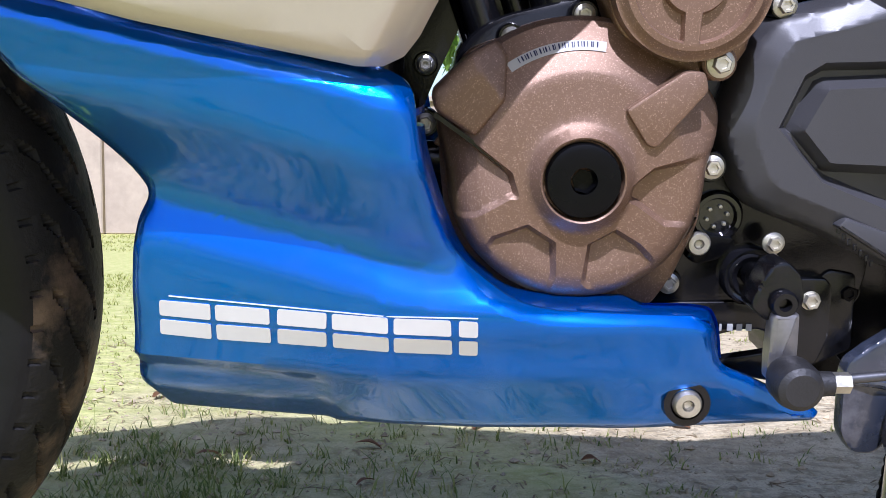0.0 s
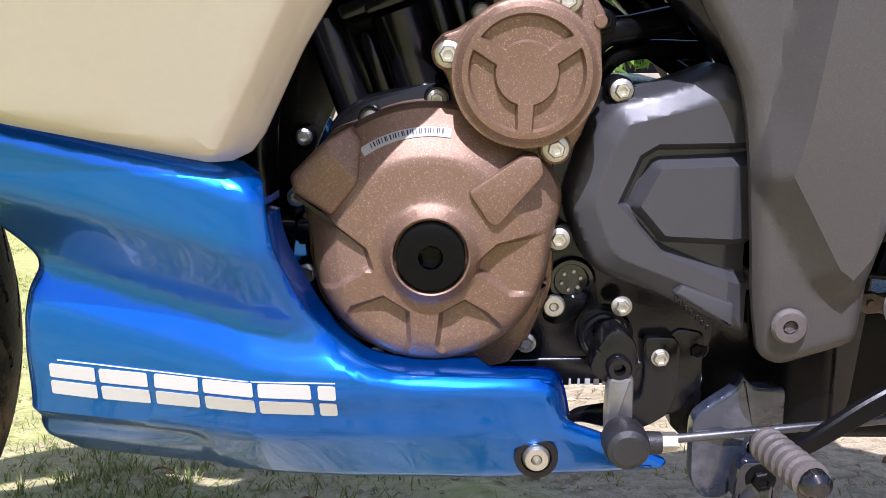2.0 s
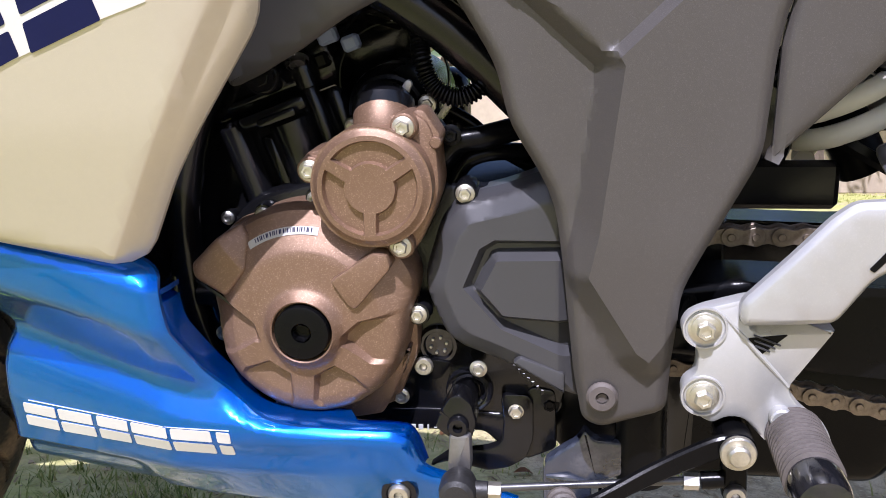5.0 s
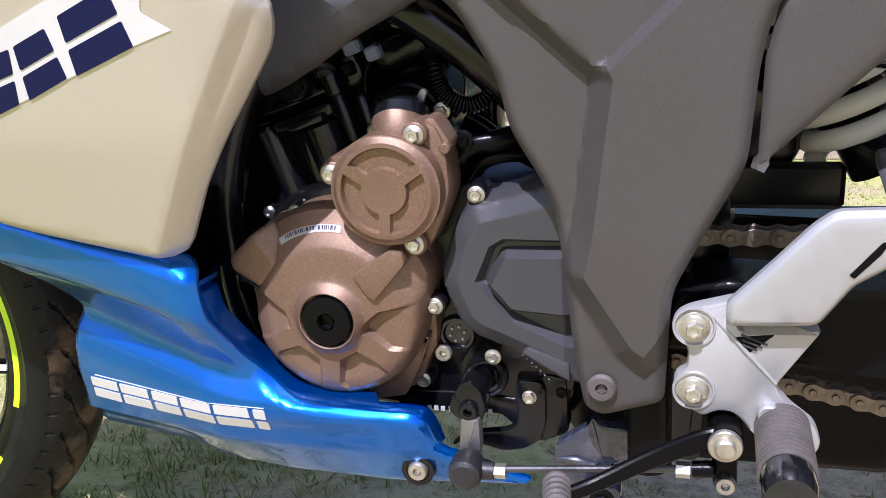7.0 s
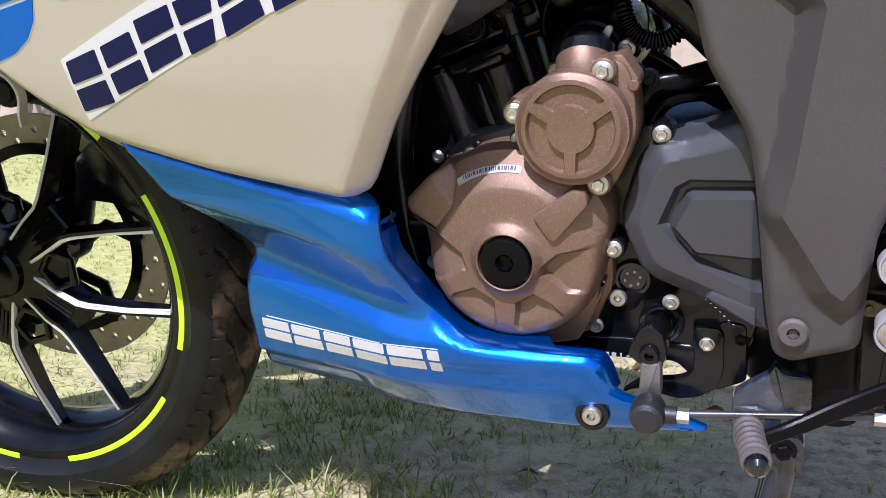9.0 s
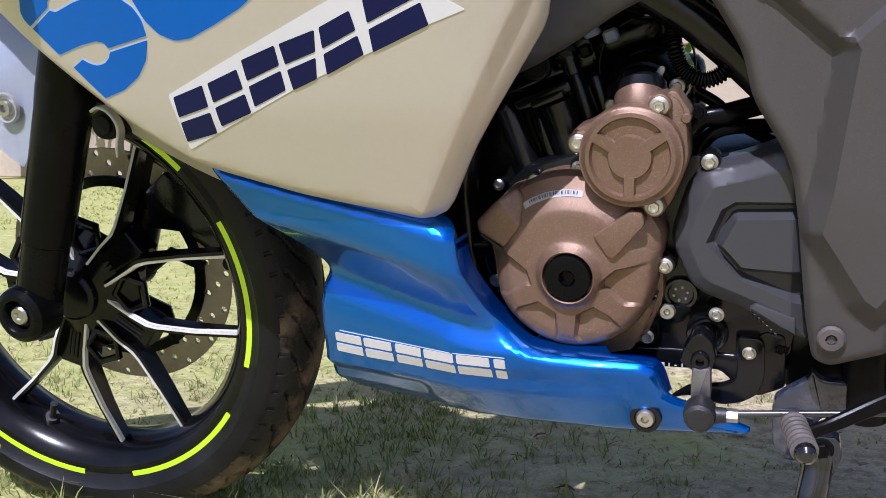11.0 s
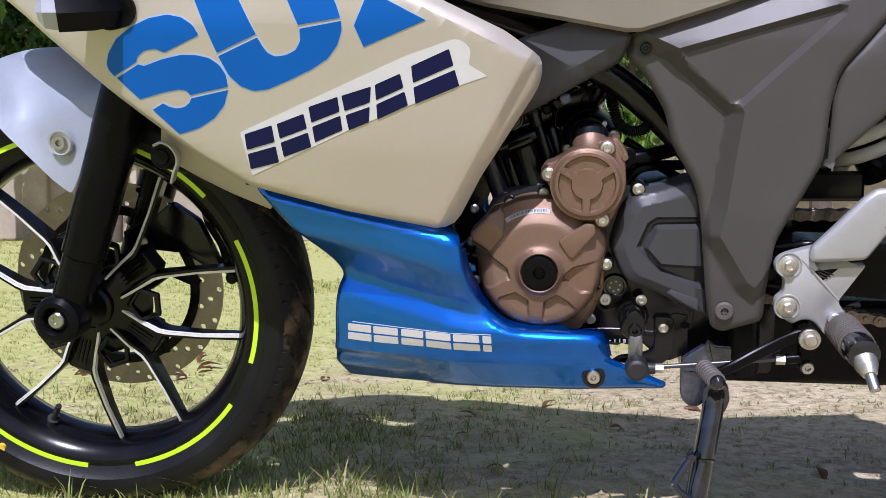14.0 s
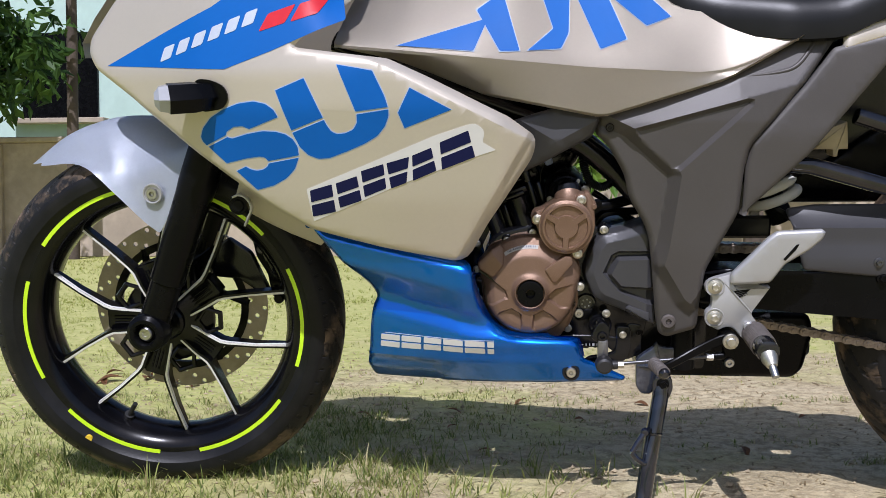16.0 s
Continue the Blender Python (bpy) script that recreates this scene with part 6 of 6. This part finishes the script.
# blue band with grey and red bars
decal(fairing, [(-0.551, 0.7104, .001), (-0.4454, 0.7584), (-0.3729, 0.7898), (-0.3326, 0.8141), (-0.1909, 0.818, .001), (-0.1801, 0.768), (-0.2816, 0.7278), (-0.3516, 0.7041)], BLUE_DECAL, fair_y)
for k in range(6):
    x, z = -0.452 + 0.0260 * k, 0.724 + 0.0090 * k
    decal(fairing, [(x - 0.004, z - 0.009), (x + 0.003, z + 0.011), (x + 0.021, z + 0.017), (x + 0.014, z - 0.003)], FENDER, fair_y, 0.0011)
for k in range(2):
    x, z = -0.296 + 0.046 * k, 0.762 + 0.012 * k
    decal(fairing, [(x - 0.004, z - 0.008), (x + 0.010, z + 0.016), (x + 0.050, z + 0.028), (x + 0.034, z + 0.003)], RED, fair_y, 0.0011)
# white banner with navy bars
decal(fairing, [(-0.2429, 0.5361, .002), (-0.2365, 0.4882, .002), (-0.1146, 0.5411), (-0.004, 0.582), (0.0249, 0.591, .001), (0.0069, 0.602), (0.0108, 0.618, .008), (-0.0033, 0.629, .008), (-0.0573, 0.612)], WHITE, fair_y, 0.0006)
NAVY_BLOCKS = ([(-0.2378, 0.5343), (-0.2052, 0.5439), (-0.2025, 0.5035), (-0.237, 0.4954)],
               [(-0.1992, 0.5453), (-0.1683, 0.5559), (-0.1636, 0.5206), (-0.1959, 0.5094)],
               [(-0.162, 0.5629), (-0.1299, 0.573), (-0.1277, 0.5383), (-0.1589, 0.5256)],
               [(-0.1255, 0.574), (-0.0938, 0.5829), (-0.099, 0.5462), (-0.1208, 0.538)],
               [(-0.0895, 0.5845), (-0.0629, 0.5953), (-0.0568, 0.563), (-0.0897, 0.5489)],
               [(-0.051, 0.6024), (-0.012, 0.6184), (-0.0033, 0.5818), (-0.0491, 0.5643)])
for a, b, c, d in [[Vector(p) for p in q] for q in NAVY_BLOCKS]:
    for u, v in ((0.0, 0.44), (0.56, 1.0)):
        decal(fairing, [tuple(p) for p in (a.lerp(d, u), b.lerp(c, u), b.lerp(c, v), a.lerp(d, v))], NAVY, fair_y, 0.0011, r=0.0015)
# pale bars on the belly pan, with a hairline above
PALE_BLOCKS = ([(-0.1559, 0.2998), (-0.126, 0.2995), (-0.128, 0.2777), (-0.1583, 0.2785)],
               [(-0.1234, 0.2995), (-0.0926, 0.2994), (-0.0936, 0.2782), (-0.1248, 0.2778)],
               [(-0.0881, 0.2998), (-0.061, 0.2995), (-0.0625, 0.2786), (-0.0898, 0.2784)],
               [(-0.0583, 0.2994), (-0.0285, 0.2994), (-0.0285, 0.2785), (-0.0588, 0.2787)],
               [(-0.0255, 0.2992), (0.004, 0.2979), (0.005, 0.2768), (-0.026, 0.2782)],
               [(0.0082, 0.2977), (0.0182, 0.2971), (0.0183, 0.2761), (0.0084, 0.2765)])
for a, b, c, d in [[Vector(p) for p in q] for q in PALE_BLOCKS]:
    for u, v in ((0.0, 0.44), (0.56, 1.0)):
        decal(belly, [tuple(p) for p in (a.lerp(d, u), b.lerp(c, u), b.lerp(c, v), a.lerp(d, v))], WHITE, belly_y, 0.0006, r=0.0015)
decal(belly, [(-0.1499, 0.3030), (0.0182, 0.2994), (0.0182, 0.2988), (-0.1499, 0.3024)], WHITE, belly_y, 0.0006, r=0.0001)


# blue bars on the tank
def tank_y(x, z):
    w = np.interp(x, [-0.20, 0.0, 0.12, 0.25, 0.40, 0.50], [0.165, 0.178, 0.160, 0.148, 0.127, 0.110])
    b = np.interp(x, [-0.2, -0.053, 0.154, 0.309, 0.345, 0.38, 0.447, 0.5], [0.735, 0.72, 0.698, 0.688, 0.692, 0.704, 0.736, 0.765])
    c = np.interp(x, [-0.20, -0.1, 0.05, 0.2, 0.28, 0.38, 0.50], [0.80, 0.90, 0.93, 0.88, 0.80, 0.78, 0.78])
    s = np.clip((z - b - 0.004) / (c - b - 0.004), 0, 0.97)
    return -(w - 0.004 - tank_inset(x, s, w - 0.004, c - b - 0.004))


for q in ([(-0.112, 0.732), (-0.006, 0.723), (0.013, 0.767)], [(-0.003, 0.779), (0.033, 0.804), (0.057, 0.722), (0.030, 0.722)], [(0.087, 0.804), (0.128, 0.805), (0.125, 0.745), (0.114, 0.724), (0.068, 0.722), (0.104, 0.751)],
          [(0.134, 0.805), (0.169, 0.722), (0.206, 0.735), (0.178, 0.804)], [(0.188, 0.794), (0.235, 0.753), (0.270, 0.765), (0.221, 0.813)]):
    decal(tank, grown(q, 0.0016), RIMLINE, tank_y, 0.0011, "graphic_rim", 0.0005, 0.006)
    decal(tank, q, BLUE_DECAL, tank_y, 0.0018, step=0.006)


# ---------------------------------------------------------------- wall, house, trees and grass
PLASTER = mat("weathered_plaster", (0.42, 0.345, 0.26), 0.9, 0.0, 0.18, 1.1, 14, bump=0.5, bump_scale=60, dirt_or_reflection=(0.24, 0.20, 0.155), dirt_or_reflection_amount=0.6, dirt_or_reflection_scale=1.6)
TEAL = mat("pale_teal_paint", (0.46, 0.60, 0.53), 0.85, 0.0, 0.10, 0.6, 10, bump=0.2, bump_scale=40)
BARK = mat("bark", (0.10, 0.075, 0.055), 0.9, 0.0, 0.3, 5, 40, bump=0.8, bump_scale=40)


def plant_material(name, dark, light, dry=None, rough=0.5):
    m = bpy.data.materials.new(name)
    m.use_nodes = True
    n, l = m.node_tree.nodes, m.node_tree.links
    b = n["Principled BSDF"]
    geo = n.new("ShaderNodeNewGeometry")
    r = n.new("ShaderNodeValToRGB")
    r.color_ramp.elements[0].color, r.color_ramp.elements[1].color = (*dark, 1), (*light, 1)
    if dry:
        e = r.color_ramp.elements.new(0.72)
        e.color = (*light, 1)
        r.color_ramp.elements[-1].color = (*dry, 1)
    l.new(geo.outputs["Random Per Island"], r.inputs[0])
    l.new(r.outputs[0], b.inputs["Base Color"])
    b.inputs["Roughness"].default_value = rough
    b.inputs["Specular IOR Level"].default_value = 0.3
    tr = n.new("ShaderNodeBsdfTranslucent")
    l.new(r.outputs[0], tr.inputs[0])
    mx = n.new("ShaderNodeMixShader")
    mx.inputs[0].default_value = 0.38
    l.new(b.outputs[0], mx.inputs[1]), l.new(tr.outputs[0], mx.inputs[2])
    l.new(mx.outputs[0], n["Material Output"].inputs[0])
    return m


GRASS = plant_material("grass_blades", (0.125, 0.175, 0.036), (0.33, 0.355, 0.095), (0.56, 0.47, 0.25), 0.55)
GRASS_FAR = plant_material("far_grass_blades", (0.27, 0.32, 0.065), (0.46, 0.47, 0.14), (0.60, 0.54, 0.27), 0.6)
LEAF = plant_material("tree_leaves", (0.020, 0.050, 0.012), (0.10, 0.19, 0.035))
LEAF_LIGHT = plant_material("bright_leaves", (0.07, 0.15, 0.02), (0.24, 0.38, 0.06))
STRAW = plant_material("dry_straw", (0.20, 0.14, 0.07), (0.52, 0.43, 0.25), None, 0.7)
CRUMB = mat("soil_crumb", (0.46, 0.375, 0.24), 0.95, 0.0, 0.3, 9, 200, spec=0.15)
DRY = plant_material("dry_leaf", (0.20, 0.09, 0.045), (0.42, 0.24, 0.12))

wall = tagged(place("wall_back", join(rbox((30, 0.22, 1.26), (0, 9.15, 0.63), 0.01, 1), rbox((30, 0.30, 0.06), (0, 9.15, 1.29), 0.01, 1)), PLASTER), "weathered tan plastered boundary wall", "wall", kind="structure")
for k in range(12):
    part("pilaster", rbox((0.30, 0.30, 1.24), (-13 + 2.4 * k, 9.12, 0.62), 0.012, 1), PLASTER, wall)
house = tagged(place("house_wall", rbox((26, 0.3, 4.6), (-4, 13.2, 2.3), 0.02, 1), TEAL), "pale teal painted house wall behind the boundary wall", "house", kind="structure")
for x in (-11, -7, -2, 3):
    part("window", rbox((1.2, 0.10, 1.3), (x, 13.03, 2.6), 0.02, 1), SATIN, house)
    part("window_sill", rbox((1.5, 0.25, 0.08), (x, 12.98, 1.9), 0.01, 1), PLASTER, house)
pole = tagged(place("post", tube([(-4.62, 8.55, 0), (-4.60, 8.55, 2.2), (-4.60, 8.55, 3.4)], [0.06, 0.055, 0.05], 12), BARK), "dark slender wooden post by the wall", "post")


def leaf_cloud(centres, count, size, seed, droop=0.5):
    """Many small pointed leaves round a set of twig ends, as raw vertices and faces."""
    rnd = random.Random(seed)
    vs, fs = [], []
    for _ in range(count):
        c, rad = rnd.choice(centres)
        while True:
            o = Vector((rnd.uniform(-1, 1), rnd.uniform(-1, 1), rnd.uniform(-1, 1)))
            if o.length < 1:
                break
        p = c + o * rad
        d = Vector((rnd.gauss(0, 0.6), rnd.gauss(0, 0.6), rnd.gauss(-droop, 0.5))).normalized()
        s = d.cross(Vector((rnd.gauss(0, 1), rnd.gauss(0, 1), rnd.gauss(0, 1)))).normalized()
        L = size * rnd.uniform(0.6, 1.25)
        w = L * rnd.uniform(0.16, 0.24)
        nrm = d.cross(s) * L * 0.06
        i = len(vs)
        vs += [p, p + d * L * 0.45 + s * w + nrm, p + d * L - nrm, p + d * L * 0.45 - s * w + nrm]
        fs += [(i, i + 1, i + 2), (i, i + 2, i + 3)]
    return vs, fs


def raw_part(name, vs, fs, material, parent=None):
    me = bpy.data.meshes.new(name)
    me.from_pydata(vs, [], fs)
    me.materials.append(material)
    ob = new(name, me)
    ob.parent = parent
    return ob


def build_tree(name, x, y, height, spread, count, size, seed, leaf, low, label):
    rnd = random.Random(seed)
    tree = holder(name, Matrix.Translation((x, y, 0)), label=label, category="tree" if height > 2.4 else "shrub")
    bits, ends = [], []
    trunk = spline([(0, 0, 0), (rnd.uniform(-.1, .1), rnd.uniform(-.1, .1), height * 0.35), (rnd.uniform(-.25, .25), rnd.uniform(-.2, .2), height * 0.8)], 6)
    r0 = 0.035 * height ** 0.8
    bits.append(tube(trunk, [r0 * (1 - 0.75 * i / (len(trunk) - 1)) for i in range(len(trunk))], 9))
    for k in range(13):
        a = trunk[int(len(trunk) * rnd.uniform(0.25, 0.98))]
        ang = rnd.uniform(0, 6.28)
        e = Vector((math.cos(ang) * spread * rnd.uniform(0.4, 1), math.sin(ang) * spread * rnd.uniform(0.4, 1), low + (height - low) * rnd.uniform(0.05, 1)))
        m = a.lerp(e, 0.55) + Vector((0, 0, 0.12 * height * rnd.uniform(0.2, 1)))
        q = spline([a, m, e], 5)
        bits.append(tube(q, [r0 * 0.4 * (1 - 0.8 * i / (len(q) - 1)) for i in range(len(q))], 6))
        ends += [(e, spread * rnd.uniform(0.22, 0.42)), (m.lerp(e, 0.4), spread * rnd.uniform(0.15, 0.3))]
    part("trunk", join(*bits), BARK, tree)
    vs, fs = leaf_cloud(ends, count, size, seed)
    crown = raw_part("crown", vs, fs, leaf, tree)
    crown["kind"] = "stuff"
    return tree


build_tree("tree", -6.0, 8.0, 4.2, 1.35, 5200, 0.19, 3, LEAF, 1.2, "dark green leafy tree hanging over the boundary wall")
build_tree("tree", -8.6, 8.2, 4.8, 1.8, 4200, 0.20, 5, LEAF, 1.0, "dark green leafy tree beside the boundary wall")
build_tree("shrub", 0.55, 6.6, 2.3, 0.75, 2600, 0.13, 7, LEAF_LIGHT, 0.7, "bright green sunlit shrub in front of the wall")
build_tree("shrub", -0.9, 7.2, 2.6, 0.8, 2600, 0.13, 9, LEAF_LIGHT, 1.3, "bright green sunlit shrub in front of the wall")
build_tree("tree", 2.2, 8.0, 4.0, 1.3, 3600, 0.16, 11, LEAF_LIGHT, 1.5, "light green leafy tree by the wall")
build_tree("tree", 5.0, 7.6, 4.4, 1.5, 3600, 0.17, 13, LEAF, 1.2, "dark green leafy tree by the wall")




def build_grass():
    rnd = random.Random(21)
    vs, fs, spots = [], [], []

    def blade(x, y, h, lean, ang, w):
        z = swell(x, y) - 0.002
        dx, dy = math.cos(ang), math.sin(ang)
        sx, sy = -dy * w, dx * w
        i = len(vs)
        m, t = lean * 0.35, lean
        vs.extend([(x - sx, y - sy, z), (x + sx, y + sy, z), (x + dx * m + sx * .7, y + dy * m + sy * .7, z + h * 0.6), (x + dx * m - sx * .7, y + dy * m - sy * .7, z + h * 0.6), (x + dx * t, y + dy * t, z + h)])
        fs.extend([(i, i + 1, i + 2, i + 3), (i + 3, i + 2, i + 4)])

    def tuft(x, y, n, h, w=0.0012):
        for _ in range(n):
            a = rnd.uniform(0, 6.28)
            hh = h * rnd.uniform(0.45, 1.15)
            blade(x + rnd.gauss(0, 0.008), y + rnd.gauss(0, 0.008), hh, hh * rnd.uniform(0.3, 1.9), a, w * rnd.uniform(0.7, 1.4))

    for _ in range(26000):
        x = rnd.uniform(-2.6, 2.2)
        y = rnd.uniform(0.25, 4.2)
        patch = noise.noise((x * 1.6 + 5, y * 1.6, 0.7)) * 0.55 + noise.noise((x * 5, y * 5, 3.1)) * 0.35
        want = 0.10 + patch + 0.42 * min(1, max(0, (-x - 0.15) / 0.8)) + (0.25 if y > 1.7 else 0) - (0.25 if x > 0.3 and y < 1.6 else 0)
        if rnd.random() < want * (1.0 if y < 1.5 else 0.55):
            if y < 1.5:
                tuft(x, y, rnd.randint(4, 8), rnd.uniform(0.010, 0.030), 0.0009)
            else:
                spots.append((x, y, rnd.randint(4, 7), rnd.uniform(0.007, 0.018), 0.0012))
    # unseen tufts on the near side, added to darken what the panels reflect
    for _ in range(15000):
        x, y = rnd.uniform(-3.4, 3.4), rnd.uniform(-3.6, 0.28)
        thin = min(1, max(0, (3.4 - abs(x)) / 1.2)) * min(1, max(0, (y + 3.6) / 1.2))
        if rnd.random() < thin and rnd.random() < 0.55 + noise.noise((x * 2.1, y * 2.1, 6.6)) * 0.9 + 0.25 * min(1, max(-1, -x)):
            tuft(x, y, rnd.randint(5, 8), rnd.uniform(0.015, 0.035), 0.0022)
    for _ in range(520):
        tuft(rnd.uniform(-0.95, -0.12), rnd.uniform(0.50, 0.86), rnd.randint(4, 9), rnd.uniform(0.010, 0.026))
    for _ in range(170):
        x = rnd.gauss(-0.45, 0.38)
        y = rnd.uniform(0.42, 0.80)
        tuft(x, y, rnd.randint(5, 9), rnd.uniform(0.022, 0.050))
    for cx, cy, n in ((-0.13, 0.72, 14), (-0.03, 0.70, 10), (-0.40, 0.72, 12), (-0.62, 0.70, 14), (0.10, 0.72, 5), (0.18, 0.76, 4), (-0.78, 0.75, 12), (-0.95, 0.78, 12), (-0.28, 1.15, 60), (-0.36, 1.02, 60), (-0.30, 0.90, 40), (-0.42, 1.2, 50), (-0.20, 1.02, 30)):
        for _ in range(n):
            tuft(cx + rnd.gauss(0, 0.07), cy + rnd.gauss(0, 0.06), rnd.randint(4, 8), rnd.uniform(0.010, 0.030) if cy > 0.8 else rnd.uniform(0.02, 0.05))
    for _ in range(70):
        cx, cy = rnd.uniform(-0.15, 1.0), rnd.uniform(0.72, 1.45)
        for _ in range(rnd.randint(3, 9)):
            tuft(cx + rnd.gauss(0, 0.022), cy + rnd.gauss(0, 0.014), rnd.randint(3, 6), rnd.uniform(0.006, 0.018), 0.0010)
    me = bpy.data.meshes.new("grass")
    me.from_pydata(vs, [], fs)
    me.materials.append(GRASS)
    tagged(new("grass", me), "thin patchy green and straw grass", "grass", kind="stuff")
    vs.clear(), fs.clear()
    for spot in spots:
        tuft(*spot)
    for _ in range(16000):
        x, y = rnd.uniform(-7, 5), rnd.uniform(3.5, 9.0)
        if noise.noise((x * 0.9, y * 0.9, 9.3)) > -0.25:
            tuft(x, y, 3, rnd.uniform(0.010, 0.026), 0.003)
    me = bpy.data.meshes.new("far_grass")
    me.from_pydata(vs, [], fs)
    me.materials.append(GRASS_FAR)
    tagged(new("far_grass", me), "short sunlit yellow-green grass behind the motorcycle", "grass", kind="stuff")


build_grass()


def build_litter():
    """Straw bits and soil crumbs strewn over the ground round the motorcycle."""
    rnd = random.Random(33)
    vs, fs = [], []
    for _ in range(5200):
        x, y = rnd.uniform(-1.4, 1.5), rnd.uniform(0.30, 2.2)
        a, L, w = rnd.uniform(0, 6.28), rnd.uniform(0.006, 0.030), rnd.uniform(0.0006, 0.0016)
        dx, dy = math.cos(a) * L, math.sin(a) * L
        sx, sy = -math.sin(a) * w, math.cos(a) * w
        bend = rnd.uniform(0.001, 0.006)
        i = len(vs)
        for t, h in ((0, 0.001), (0.5, bend), (1, 0.001)):
            px, py = x + dx * t, y + dy * t
            z = swell(px, py) + h
            vs.extend([(px - sx, py - sy, z), (px + sx, py + sy, z + 0.0004)])
        fs.extend([(i, i + 1, i + 3, i + 2), (i + 2, i + 3, i + 5, i + 4)])
    me = bpy.data.meshes.new("straw")
    me.from_pydata(vs, [], fs)
    me.materials.append(STRAW)
    tagged(new("straw", me), "scattered dry straw bits on the soil", "straw", kind="stuff")
    vs, fs = [], []
    for _ in range(5200):
        x, y = rnd.uniform(-1.4, 1.5), rnd.uniform(0.30, 2.0)
        r = rnd.uniform(0.0012, 0.0032) if rnd.random() < 0.86 else rnd.uniform(0.003, 0.0075)
        z = swell(x, y) + r * 0.25
        i = len(vs)
        for d in ((1, 0, 0), (0, 1, 0), (-1, 0, 0), (0, -1, 0), (0, 0, 1), (0, 0, -1)):
            q = [r * rnd.uniform(0.6, 1.3) * c for c in d]
            vs.append((x + q[0] + rnd.uniform(-.2, .2) * r, y + q[1] + rnd.uniform(-.2, .2) * r, z + q[2] * 0.7))
        for k in range(4):
            fs.extend([(i + k, i + (k + 1) % 4, i + 4), (i + (k + 1) % 4, i + k, i + 5)])
    me = bpy.data.meshes.new("soil_crumbs")
    me.from_pydata(vs, [], fs)
    me.materials.append(CRUMB)
    tagged(new("soil_crumbs", me), "small pale crumbs of dry soil", "soil", kind="stuff")


build_litter()


def build_fallen_leaves():
    rnd = random.Random(8)
    for k in range(26):
        if k < 16:
            x, y = -0.92 + rnd.gauss(0, 0.10), 1.55 + rnd.gauss(0, 0.10)
        else:
            x, y = rnd.uniform(-0.6, 0.7), rnd.uniform(0.75, 1.6)
        bm = bmesh.new()
        s = rnd.uniform(0.018, 0.04) if k < 16 else rnd.uniform(0.010, 0.022)
        rows = []
        for i in range(6):
            t = i / 5
            w = s * 0.42 * math.sin(math.pi * min(1, t * 0.94 + 0.05)) + 0.0006
            zc = s * 0.28 * math.sin(math.pi * t)
            rows.append([bm.verts.new((s * 2 * (t - 0.5), v * w, zc + abs(v) * w * 0.35)) for v in (-1, 0, 1)])
        for a, b in zip(rows, rows[1:]):
            for j in range(2):
                bm.faces.new((a[j], a[j + 1], b[j + 1], b[j]))
        bmesh.ops.solidify(bm, geom=bm.faces[:], thickness=0.0005)
        ob = place("fallen_leaf", bm, DRY)
        ob.location = (x, y, swell(x, y) + 0.003)
        ob.rotation_euler = (rnd.uniform(-.3, .3), rnd.uniform(-.3, .3), rnd.uniform(0, 6.28))
        tagged(ob, "curled dry brown fallen leaf on the soil", "leaf", "fallen leaves")


build_fallen_leaves()
